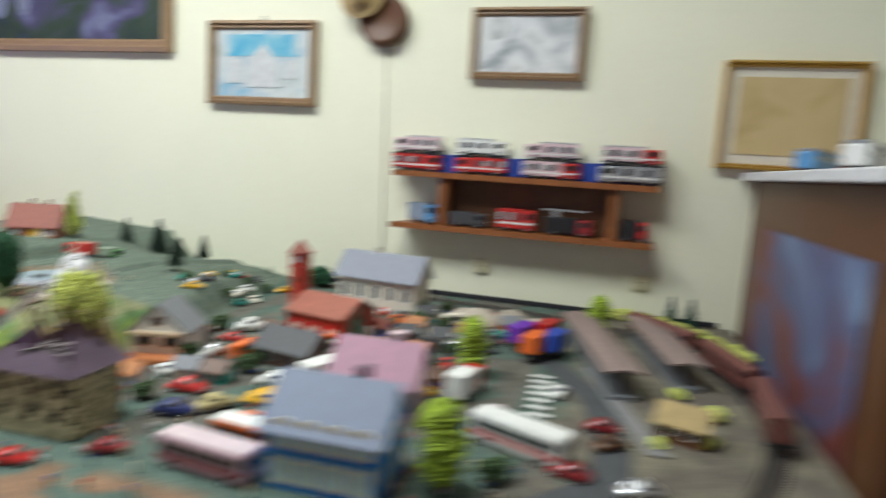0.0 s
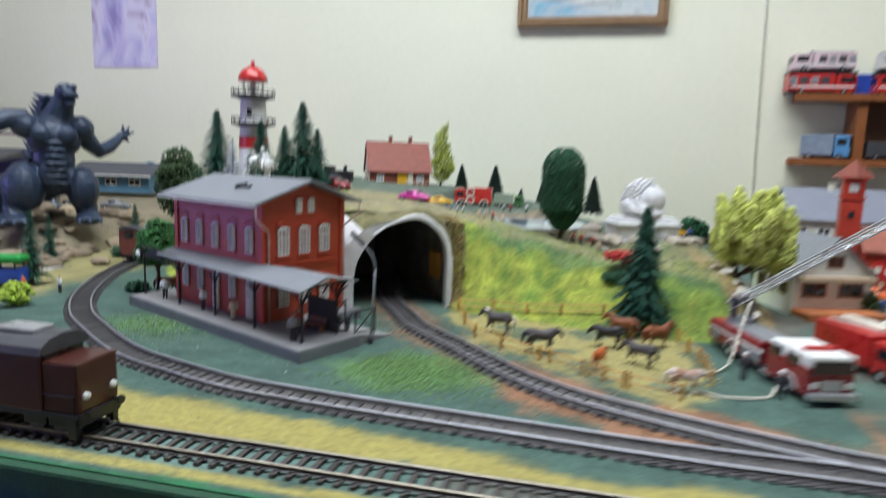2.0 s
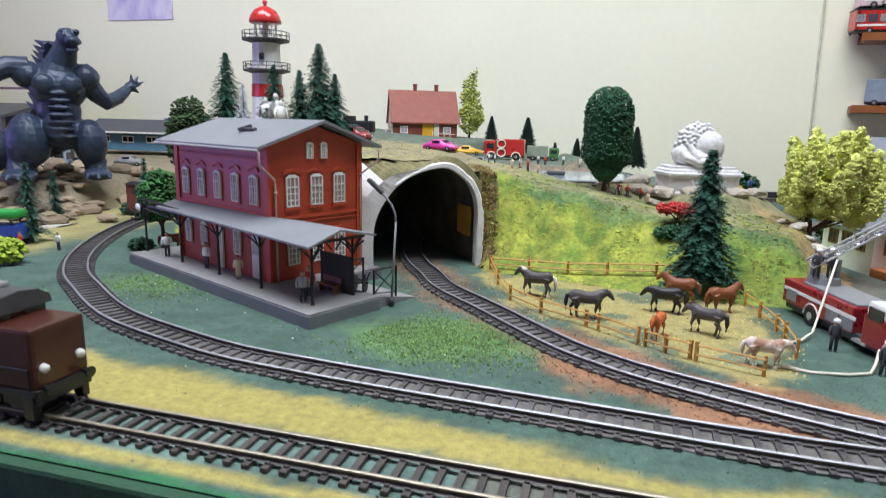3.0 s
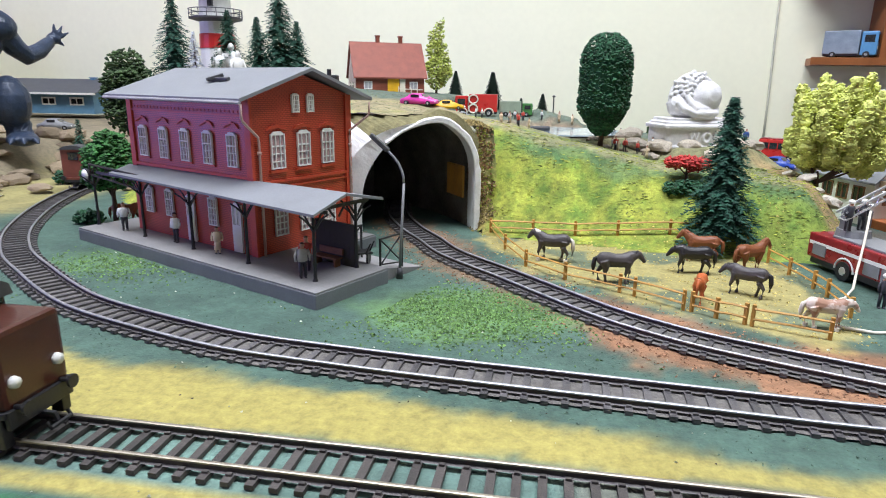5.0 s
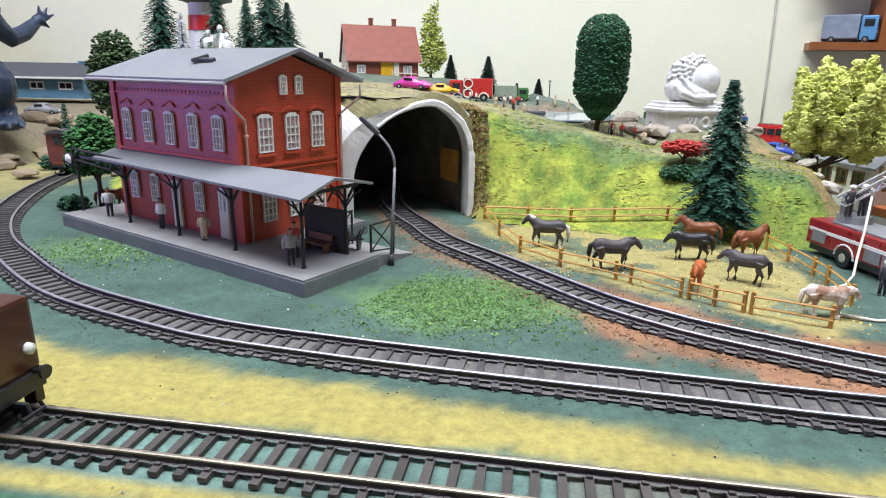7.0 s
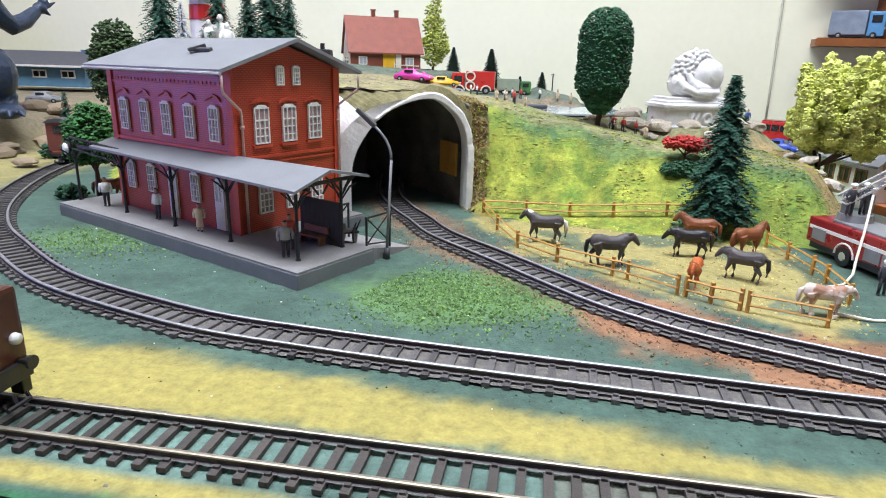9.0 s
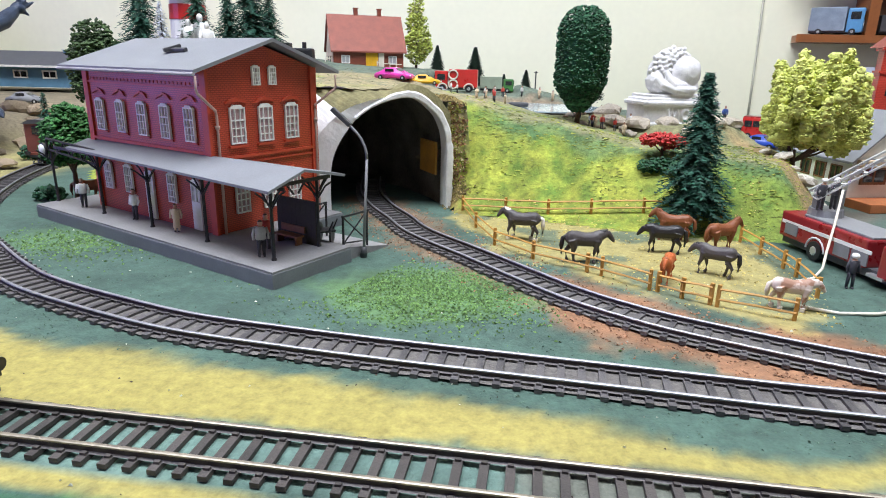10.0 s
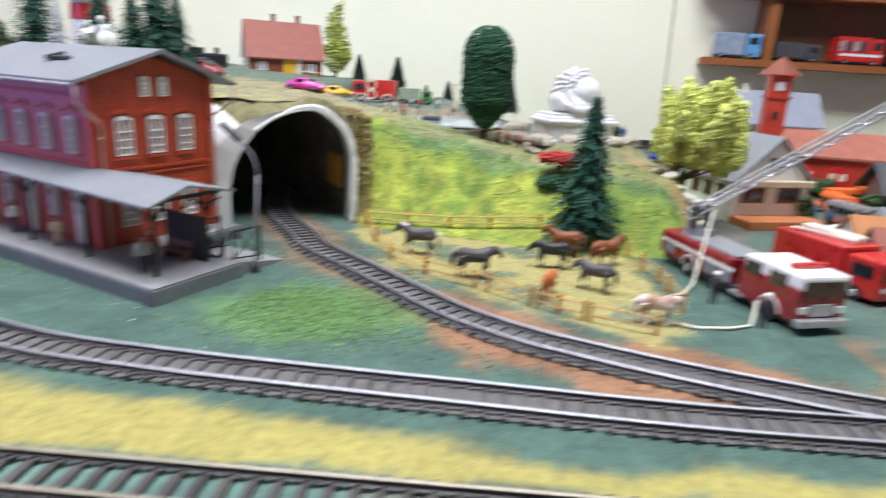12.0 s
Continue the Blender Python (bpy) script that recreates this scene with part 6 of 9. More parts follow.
def toy_horse(m, coat, mane, label, s=1.0, graze=0.0):
    """A moulded toy horse in one plain piece, head along local +x."""
    bm = bmesh.new()
    hz = 0.0212 - 0.009 * graze
    tube(bm, [(-0.0122, 0, 0.0146), (-0.0113, 0, 0.0148), (-0.0088, 0, 0.0150), (-0.0055, 0, 0.0148), (-0.001, 0, 0.0141), (0.0035, 0, 0.0141), (0.0068, 0, 0.0146), (0.0090, 0, 0.0150), (0.0100, 0, 0.0152)], [0.0008, 0.0028, 0.0044, 0.0047, 0.0044, 0.0045, 0.0046, 0.0036, 0.001], 12)
    tube(bm, [(0.0060, 0, 0.0152), (0.0088, 0, 0.0165 + (hz - 0.0165) * 0.15), (0.0112, 0, 0.0165 + (hz - 0.0165) * 0.6), (0.0128, 0, hz), (0.0134, 0, hz + 0.0008)], [0.0040, 0.0037, 0.0027, 0.0021, 0.0008], 10)
    tube(bm, [(0.0120, 0, hz + 0.0010), (0.0132, 0, hz + 0.0004), (0.0150, 0, hz - 0.0016), (0.0170, 0, hz - 0.0042), (0.0177, 0, hz - 0.0050)], [0.0010, 0.0021, 0.0018, 0.0012, 0.0006], 8)
    for v in bm.verts:
        v.co.y *= 0.84
    for s2 in (-1, 1):
        tube(bm, [(0.0128, s2 * 0.001, hz + 0.001), (0.0126, s2 * 0.0012, hz + 0.0034)], [0.0007, 0.0002], 4)
        k = 0.0018 * s2
        tube(bm, [(0.0072, s2 * 0.0021, 0.0140), (0.0074 + k * 0.4, s2 * 0.0023, 0.0095), (0.0076 + k, s2 * 0.0023, 0.0058), (0.0072 + k * 0.8, s2 * 0.0023, 0.0018), (0.0078 + k * 0.8, s2 * 0.0023, 0.0)], [0.0026, 0.0016, 0.0010, 0.0009, 0.0013], 7)
        tube(bm, [(-0.0080, s2 * 0.0020, 0.0145), (-0.0070 - k * 0.3, s2 * 0.0023, 0.0098), (-0.0088 - k, s2 * 0.0023, 0.0062), (-0.0080 - k, s2 * 0.0023, 0.0018), (-0.0074 - k, s2 * 0.0023, 0.0)], [0.0036, 0.0021, 0.0011, 0.0009, 0.0013], 7)
    for s2 in (-1, 1):
        ball(bm, (-0.0078, s2 * 0.0016, 0.0150), (0.0040, 0.0026, 0.0042), 10, 8)
        ball(bm, (0.0070, s2 * 0.0015, 0.0145), (0.0034, 0.0025, 0.0042), 10, 8)
    me = to_mesh(bm, "toy_horse", PINTO if coat is PALEH else coat, True)
    ob = new("toy_horse", me)
    ob.matrix_basis = m @ Matrix.Diagonal((s * 0.94, s * 0.94, s * 0.94, 1))
    sk = ob.modifiers.new("skin", "REMESH")
    sk.mode, sk.voxel_size, sk.use_smooth_shade = "VOXEL", 0.00042, True
    sm = ob.modifiers.new("soften", "SMOOTH")
    sm.factor, sm.iterations = 0.5, 4
    P("mane", mane, ob, lambda b: tube(b, [(0.0134, 0, hz + 0.0020), (0.0112, 0, 0.0165 + (hz - 0.0165) * 0.75 + 0.0014), (0.0092, 0, 0.0182 + (hz - 0.0165) * 0.3), (0.0066, 0, 0.0186)], [0.0007, 0.0016, 0.0017, 0.0005], 6), smooth=True)
    P("tail", mane, ob, lambda b: tube(b, [(-0.0108, 0, 0.0168), (-0.0132, 0, 0.0150), (-0.0138, 0, 0.0100), (-0.0134, 0, 0.0050)], [0.0008, 0.0014, 0.0015, 0.0006], 6), smooth=True)
    if mane is HAIR:
        P("hoof_bands", mane, ob, lambda b: [tube(b, [(x + k, y, 0.0), (x + k, y, 0.0022)], 0.00145, 7) for x, q in ((0.0078, 0.8), (-0.0076, -1.0)) for y, k in ((0.0023, q * 0.0018), (-0.0023, -q * 0.0018))], "white lower legs")
    return tagged(ob, label, "toy horse", "toy horses in the corral")


for x, y, rz, coat, mane, lb, s, g in ((-0.737, 1.342, 172, GREYH, HAIR, "dark grey toy horse with white mane and tail", 1.1, 0.2), (-0.698, 1.299, 8, GREYH, BLACKH, "dark grey toy horse looking along the fence", 1.1, 0.35), (-0.644, 1.331, 176, BLACKH, BLACKH, "black toy horse with lowered head", 1.05, 0.6), (-0.631, 1.364, 170, BROWNH, BROWNH, "chestnut toy horse at the back fence", 1.06, 0.1), (-0.604, 1.345, 30, BROWNH, BROWNH, "chestnut toy horse with raised head", 1.06, 0.1), (-0.622, 1.290, 150, GREYH, BLACKH, "grey toy horse behind the foal", 1.0, 0.5), (-0.653, 1.273, 250, mat("orange_horse_paint", (0.5, 0.12, 0.03), 0.5), BROWNH, "small orange-brown toy foal", 0.85, 0.3), (-0.598, 1.241, -4, PALEH, HAIR, "pale skewbald toy horse at the corner", 0.92, 0.45)):
    toy_horse(pose(x, y, 0.0003, 0, 0, rz), coat, mane, lb, s, g)

# ---------------------------------------------------------------- fire engine with raised ladder
FE = pose(-0.526, 1.310, 0, 0, 0, -74.5)
fe = thing("fire_engine", "red and white aerial ladder fire engine with raised ladder", "fire engine", FE)
P("chassis", DKGREY, fe, lambda b: box(b, (0, 0, 0.006), (0.130, 0.026, 0.005)))
P("rear_body", RED_DK, fe, lambda b: box(b, (-0.028, 0, 0.0165), (0.076, 0.032, 0.017), bevel=0.0012))
P("deck", MIDGREY, fe, lambda b: box(b, (-0.020, 0, 0.0256), (0.058, 0.025, 0.0016), bevel=0.0005))
P("cab", RED_DK, fe, lambda b: box(b, (0.043, 0, 0.0155), (0.046, 0.032, 0.019), bevel=0.0014))
P("cab_roof", WHITE, fe, lambda b: (box(b, (0.044, 0, 0.0285), (0.046, 0.031, 0.009), bevel=0.002),), "white upper cab")
P("windscreen", GLASS_DK, fe, lambda b: box(b, (0.0665, 0, 0.0255), (0.0012, 0.027, 0.0085)))
P("grille", SILVER, fe, lambda b: (box(b, (0.0668, 0, 0.0135), (0.0016, 0.014, 0.007), bevel=0.0004),))
P("bumper", SILVER, fe, lambda b: box(b, (0.0685, 0, 0.0068), (0.005, 0.033, 0.0045), bevel=0.001))
P("light_bar", RED, fe, lambda b: box(b, (0.052, 0, 0.0345), (0.004, 0.022, 0.003), bevel=0.0008))
for s in (-1, 1):
    P("headlight", WHITE, fe, lambda b: box(b, (0.0669, s * 0.0115, 0.0135), (0.0014, 0.005, 0.004), bevel=0.0005))
    for x in (0.030, 0.050):
        P("side_window", GLASS_DK, fe, lambda b: box(b, (x, s * 0.0161, 0.0265), (0.012, 0.0008, 0.0075)))
    P("white_stripe", WHITE, fe, lambda b: box(b, (-0.025, s * 0.0161, 0.0185), (0.078, 0.0006, 0.0022)))
    for x in (-0.054, -0.008, 0.006):
        P("shutter", MIDGREY, fe, lambda b: box(b, (x, s * 0.0161, 0.0135 if x > -0.05 else 0.0145), (0.0125, 0.0008, 0.0075)))
    P("step", SILVER, fe, lambda b: box(b, (0.020, s * 0.0150, 0.0062), (0.012, 0.004, 0.0016)))
    for x in (-0.030, 0.047):
        wh = P("wheel", BLACK, fe, lambda b: lathe(b, [(0.002, -0.0028), (0.0062, -0.0026), (0.0066, 0), (0.0062, 0.0026), (0.002, 0.0028)], 16, pose(x, s * 0.0142, 0.0066, 90)), smooth=False)
        P("rim", SILVER, wh, lambda b: cyl(b, (x, s * 0.0165, 0.0066), (x, s * 0.0172, 0.0066), 0.0036, 0.0026, 12))
        P("mudguard", WHITE, fe, lambda b: tube(b, [(x + 0.0082 * math.cos(a), s * 0.0161, 0.0068 + 0.0082 * math.sin(a)) for a in [i * math.pi / 8 for i in range(9)]], 0.0007, 5))
P("turntable", MIDGREY, fe, lambda b: (cyl(b, (-0.046, 0, 0.025), (-0.046, 0, 0.031), 0.011, 0.010, 16), box(b, (-0.046, 0.007, 0.037), (0.008, 0.003, 0.014), bevel=0.0008), box(b, (-0.046, -0.007, 0.037), (0.008, 0.003, 0.014), bevel=0.0008)))
INV = FE.inverted()
la, lb_ = INV @ Vector((-0.548, 1.352, 0.038)), INV @ Vector((-0.392, 1.336, 0.152))
ax = (lb_ - la).normalized()
sd = ax.cross(Vector((0, 0, 1))).normalized()
up = sd.cross(ax)


def ladder(b):
    for w, h in ((-0.0055, 0), (0.0055, 0), (-0.0055, 0.0042), (0.0055, 0.0042)):
        tube(b, [la + sd * w + up * h, lb_ + sd * w * 0.75 + up * h], 0.0009, 5)
    n = 30
    for i in range(n + 1):
        p = la.lerp(lb_, i / n)
        tube(b, [p - sd * 0.0052, p + sd * 0.0052], 0.0005, 4)
        if i < n:
            q = la.lerp(lb_, (i + 1) / n)
            for w in (-0.0052, 0.0052):
                tube(b, [p + sd * w, q + sd * w + up * 0.0042] if i % 2 else [p + sd * w + up * 0.0042, q + sd * w], 0.0004, 4)


P("ladder", SILVER, fe, ladder, "long raised silver lattice ladder")
P("hose", CREAM, fe, lambda b: tube(b, [INV @ Vector(p) for p in ((-0.535, 1.345, 0.045), (-0.545, 1.325, 0.028), (-0.551, 1.315, 0.012), (-0.556, 1.305, 0.004), (-0.566, 1.292, 0.0015), (-0.578, 1.286, 0.001), (-0.583, 1.277, 0.001))], 0.0008, 6), "cream hose hanging from the ladder", True)
bm = bmesh.new()
tube(bm, [(-0.592, 1.244, 0.0012), (-0.575, 1.238, 0.001), (-0.556, 1.241, 0.001), (-0.543, 1.247, 0.001), (-0.537, 1.258, 0.003), (-0.533, 1.266, 0.009)], 0.0009, 6)
single("fire_hose", bm, CREAM, "cream fire hose lying on the green ground", "hose", smooth=True)
for x, y, z, lb in ((-0.546, 1.347, 0.031, "tiny white-helmeted scale figure on the turntable"), (-0.536, 1.352, 0.031, "tiny white-helmeted scale figure on the turntable"), (-0.551, 1.282, 0, "tiny dark-coated scale figure beside the engine"), (-0.537, 1.247, 0, "tiny dark-coated scale figure holding the hose")):
    f = figurine(x, y, z, 0.0205, FIG_M[0], lb)
    bm = bmesh.new()
    ball(bm, (0, 0, 0.0195), (0.0022, 0.0024, 0.0016), 8, 6)
    part("helmet", bm, WHITE, f)
fe2 = vehicle("fire_truck", "bright red box-bodied fire truck with white roof load", at(-0.447, 1.338, -68), 0.082, 0.034, 0.031, RED, "lorry", RED, "fire truck")
P("roof_load", CREAM, fe2, lambda b: (box(b, (-0.012, 0.004, 0.034), (0.042, 0.012, 0.005), bevel=0.0015), tube(b, [(-0.035, -0.008, 0.033), (0.015, -0.008, 0.036)], 0.0012)))

# ---------------------------------------------------------------- white house, fire station
wh = gable_house("white_house", "white gabled house with grey roof and timber windows", pose(-0.418, 1.565, 0, 0, 0, 106), 0.075, 0.086, 0.042, 0.040, WHITE, ROOF_GREY, frame=mat("brown_window_timber", (0.2, 0.09, 0.04), 0.6), side_windows=((-0.02, 0.028, 0.026, 0.016), (0.02, 0.028, 0.026, 0.016), (0.0, 0.058, 0.018, 0.013)), windows=((-0.02, 0.028, 0.014, 0.015), (0.0, 0.028, 0.014, 0.015), (0.02, 0.028, 0.014, 0.015)))
wh.matrix_basis = pose(-0.418, 1.567, 0, 0, 0, -74)
P("terrace", mat("orange_terrace", (0.5, 0.17, 0.06), 0.7), wh, lambda b: box(b, (0.052, 0, 0.004), (0.030, 0.086, 0.008), bevel=0.0008), "orange paved terrace")
P("balcony", mat("pale_balcony_timber", (0.55, 0.42, 0.28), 0.6), wh, lambda b: box(b, (0.043, 0, 0.040), (0.010, 0.08, 0.006), bevel=0.0008))
tw = thing("fire_station", "red fire station with tall square tower and arched doors", "fire station", pose(-0.255, 1.767, 0, 0, 0, -12), "model buildings")
RW = brick_mat("fire_station_red", (0.52, 0.055, 0.03), (0.6, 0.5, 0.5), 1.6)
P("tower", RW, tw, lambda b: (box(b, (-0.052, 0.0, 0.072), (0.026, 0.026, 0.144), bevel=0.0008), box(b, (-0.052, 0, 0.118), (0.030, 0.030, 0.003)), box(b, (-0.052, 0, 0.145), (0.031, 0.031, 0.004))))
P("tower_roof", TILE_RED, tw, lambda b: cyl(b, (-0.052, 0, 0.146), (-0.052, 0, 0.170), 0.0265, 0.0005, 4))
P("tower_window", WHITE, tw, lambda b: box(b, (-0.052, -0.0135, 0.132), (0.011, 0.001, 0.011)), "white louvred tower window")
P("tower_window", GLASS_DK, tw, lambda b: box(b, (-0.052, -0.0135, 0.095), (0.007, 0.001, 0.010)))
P("hall", RW, tw, lambda b: prism(b, [(-0.05, 0), (0.05, 0), (0.05, 0.05), (0, 0.075), (-0.05, 0.05)], 0.12, Matrix.Translation((-0.036, 0, 0)) @ SWAP))
for s in (-1, 1):
    P("hall_roof", mat("dull_red_roof", (0.36, 0.12, 0.08), 0.6), tw, lambda b: prism(b, [(s * 0.055, 0.048), (s * 0.055, 0.051), (0, 0.079), (0, 0.076)], 0.128, Matrix.Translation((-0.04, 0, 0)) @ SWAP))
for x in (-0.015, 0.024, 0.063):
    dr = P("engine_door", RED, tw, lambda b: prism(b, [(-0.014, 0), (0.014, 0), (0.014, 0.028), (0.009, 0.036), (0, 0.039), (-0.009, 0.036), (-0.014, 0.028)], 0.002, Matrix.Translation((x, -0.0515, 0.001))), "red arched engine-bay door")
    for q in (-0.006, 0.006):
        P("door_window", CREAM, dr, lambda b: box(b, (x + q, -0.0517, 0.026), (0.007, 0.0012, 0.009)))

# ---------------------------------------------------------------- rolling stock


def wagon_base(t, L, wheels=((-0.32, 0.32)), z=0.0048):
    P("underframe", BLACK, t, lambda b: (box(b, (0, 0, z + 0.0085), (L, 0.022, 0.003)), [box(b, (w * L, s * 0.0095, z + 0.005), (0.014, 0.002, 0.005), bevel=0.0006) for w in wheels for s in (-1, 1)]))
    for w in wheels:
        for s in (-1, 1):
            P("wheel", DKGREY, t, lambda b: lathe(b, [(0.001, -0.0012), (0.0058, -0.0012), (0.0058, -0.0004), (0.0052, 0.0012), (0.001, 0.0012)], 16, pose(w * L, s * 0.0084, z + 0.0052, 90 if s > 0 else -90)))
    for e in (-1, 1):
        for s in (-1, 1):
            P("buffer", BLACK, t, lambda b: (cyl(b, (e * L / 2, s * 0.0098, z + 0.0122), (e * (L / 2 + 0.0042), s * 0.0098, z + 0.0122), 0.0010, n=8), cyl(b, (e * (L / 2 + 0.0042), s * 0.0098, z + 0.0122), (e * (L / 2 + 0.0052), s * 0.0098, z + 0.0122), 0.0025, n=12)))
        P("coupling", BLACK, t, lambda b: (tube(b, [(e * L / 2, 0, z + 0.005), (e * (L / 2 + 0.005), 0, z + 0.005), (e * (L / 2 + 0.006), 0, z + 0.0015)], 0.0009, 5), tube(b, [(e * (L / 2 + 0.0055), -0.0045, z + 0.004), (e * (L / 2 + 0.007), -0.0045, z + 0.002), (e * (L / 2 + 0.007), 0.0045, z + 0.002), (e * (L / 2 + 0.0055), 0.0045, z + 0.004)], 0.0008, 5)))


def on_line(line, s):
    """Pose on a track at arc length s metres from its first point."""
    i = min(len(line) - 3, max(2, int(s / 0.004)))
    d = line[i + 2] - line[i - 2]
    return pose(line[i].x, line[i].y, 0, 0, 0, math.degrees(math.atan2(d.y, d.x)))


# maroon diesel on the front track
ND = pose(-0.9670, 1.0787, 0, 0, 0, 0.3)
lo = thing("diesel_locomotive", "maroon-brown model locomotive with grey cab roof", "locomotive", ND)
wagon_base(lo, 0.109, (-0.36, -0.22, 0.22, 0.36))
P("footplate", BLACK, lo, lambda b: box(b, (0, 0, 0.0155), (0.109, 0.029, 0.0025), bevel=0.0005))
P("front_hood", LOCO_BR, lo, lambda b: box(b, (0.0435, 0, 0.0298), (0.022, 0.0275, 0.0268), bevel=0.0018))
P("rear_hood", LOCO_BR, lo, lambda b: box(b, (-0.043, 0, 0.0285), (0.023, 0.0265, 0.0245), bevel=0.0022))
P("cab", LOCO_BR, lo, lambda b: box(b, (0.001, 0, 0.0325), (0.064, 0.029, 0.032), bevel=0.001))
P("cab_roof", DKGREY, lo, lambda b: prism(b, [(-0.0160, 0.046), (-0.0150, 0.0500), (-0.009, 0.0535), (0, 0.0548), (0.009, 0.0535), (0.0150, 0.0500), (0.0160, 0.046)], 0.068, Matrix.Translation((-0.033, 0, 0)) @ SWAP), "dark grey arched cab roof")
P("roof_hatch", SILVER, lo, lambda b: box(b, (0.010, 0, 0.0553), (0.024, 0.014, 0.002), bevel=0.0006))
for s in (-1, 1):
    P("headlight", WHITE, lo, lambda b: (cyl(b, (0.0540, s * 0.0092, 0.0255), (0.0562, s * 0.0092, 0.0255), 0.0022, 0.0019, 14)), "white round headlight", True)
    P("cab_window", GLASS_DK, lo, lambda b: box(b, (0.0332, s * 0.008, 0.0450), (0.0008, 0.009, 0.003)))
    P("side_window", GLASS_DK, lo, lambda b: box(b, (-0.006, s * 0.0146, 0.043), (0.018, 0.0008, 0.008)))
    P("handrail", BLACK, lo, lambda b: tube(b, [(0.052, s * 0.0140, 0.0165), (0.052, s * 0.0140, 0.026), (0.016, s * 0.0140, 0.026)], 0.0005, 5))
    P("step", BLACK, lo, lambda b: box(b, (0.0505, s * 0.0125, 0.009), (0.005, 0.004, 0.011), bevel=0.0005))
P("buffer_beam", BLACK, lo, lambda b: box(b, (0.0545, 0, 0.0135), (0.002, 0.0275, 0.0065), bevel=0.0005))
for k, x in enumerate((-1.150, -1.385)):
    co = thing("passenger_coach", "dark blue model coach with silver arched roof", "railway coach", pose(x, 1.0795 + 0.002 * k, 0, 0, 0, -0.7), "coaches on the front track")
    wagon_base(co, 0.222, (-0.40, -0.30, 0.30, 0.40))
    P("body", BLUE_DK, co, lambda b: box(b, (0, 0, 0.0285), (0.222, 0.031, 0.027), bevel=0.001))
    P("roof", SILVER, co, lambda b: prism(b, [(-0.0165, 0.0415), (-0.0150, 0.0465), (-0.0085, 0.0505), (0, 0.0518), (0.0085, 0.0505), (0.0150, 0.0465), (0.0165, 0.0415)], 0.218, Matrix.Translation((-0.109, 0, 0)) @ SWAP), "silver arched roof")
    for e in (-1, 1):
        P("roof_end", BLACK, co, lambda b: prism(b, [(-0.0172, 0.041), (-0.0157, 0.0470), (-0.0088, 0.0512), (0, 0.0525), (0.0088, 0.0512), (0.0157, 0.0470), (0.0172, 0.041)], 0.005, Matrix.Translation((e * 0.1085 - 0.0025, 0, 0)) @ SWAP))
        P("bellows", BLACK, co, lambda b: box(b, (e * 0.113, 0, 0.027), (0.006, 0.016, 0.026), bevel=0.0008))
    for s in (-1, 1):
        for i in range(11):
            w = P("window", GLASS_DK, co, lambda b: box(b, (-0.09 + 0.018 * i, s * 0.01565, 0.0335), (0.013, 0.0008, 0.0095)))
        P("waist_line", SILVER, co, lambda b: box(b, (0, s * 0.0157, 0.0265), (0.218, 0.0006, 0.0012)))

# goods train standing on the loop beyond the station
TAIL = next(i for i, p in enumerate(LINE_A) if p.x < -1.175 and p.y > 1.35) * 0.004 + 0.17
tk = thing("tank_wagon", "silver tank wagon with brown brakeman's cabin", "wagon", on_line(LINE_A, TAIL + 0.052), "wagons of the goods train")
wagon_base(tk, 0.104)
P("frame", OXIDE, tk, lambda b: box(b, (0, 0, 0.0155), (0.104, 0.024, 0.003), bevel=0.0005))
P("tank", SILVER, tk, lambda b: lathe(b, [(0.004, -0.0385), (0.0105, -0.0375), (0.0135, -0.0345), (0.0138, 0.0), (0.0135, 0.0345), (0.0105, 0.0375), (0.004, 0.0385)], 24, pose(0.008, 0, 0.031, 0, 90)), smooth=True)
P("dome", SILVER, tk, lambda b: cyl(b, (0.008, 0, 0.043), (0.008, 0, 0.0485), 0.0055, n=14))
for x in (-0.018, 0.034):
    P("saddle", OXIDE, tk, lambda b: box(b, (x, 0, 0.0185), (0.005, 0.022, 0.006)))
P("cabin", OXIDE, tk, lambda b: box(b, (-0.0435, 0, 0.0315), (0.014, 0.026, 0.031), bevel=0.0008))
P("cabin_roof", DKGREY, tk, lambda b: prism(b, [(-0.0145, 0.047), (-0.008, 0.0505), (0, 0.0518), (0.008, 0.0505), (0.0145, 0.047)], 0.018, Matrix.Translation((-0.0525, 0, 0)) @ SWAP))
P("cabin_window", GLASS_DK, tk, lambda b: box(b, (-0.0508, 0, 0.040), (0.0008, 0.010, 0.008)))
P("sign_plate", WHITE, tk, lambda b: box(b, (0.012, -0.0128, 0.0165), (0.018, 0.0012, 0.009), rz=0))
cw = thing("coal_wagon", "oxide-brown open wagon heaped with black coal", "wagon", on_line(LINE_A, TAIL + 0.166), "wagons of the goods train")
wagon_base(cw, 0.100)
P("body", OXIDE, cw, lambda b: ([box(b, (0, s * 0.0145, 0.026), (0.100, 0.0016, 0.020)) for s in (-1, 1)], [box(b, (s * 0.0492, 0, 0.026), (0.0016, 0.029, 0.020)) for s in (-1, 1)], box(b, (0, 0, 0.017), (0.100, 0.029, 0.002)), [box(b, (-0.044 + 0.0126 * i, s * 0.0156, 0.026), (0.0016, 0.0012, 0.020)) for i in range(8) for s in (-1, 1)]))
rnd = random.Random(5)
vs, fs = [], []
clumps(vs, fs, [(rnd.uniform(-0.047, 0.047), rnd.uniform(-0.0125, 0.0125), 0.034 + 0.003 * rnd.random()) for _ in range(520)], 0.0021, rnd)
tagged(crown_object(vs, fs, COAL, cw, "coal"), "heaped black coal", kind="stuff")
P("coal_bed", COAL, cw, lambda b: box(b, (0, 0, 0.028), (0.096, 0.027, 0.012)))
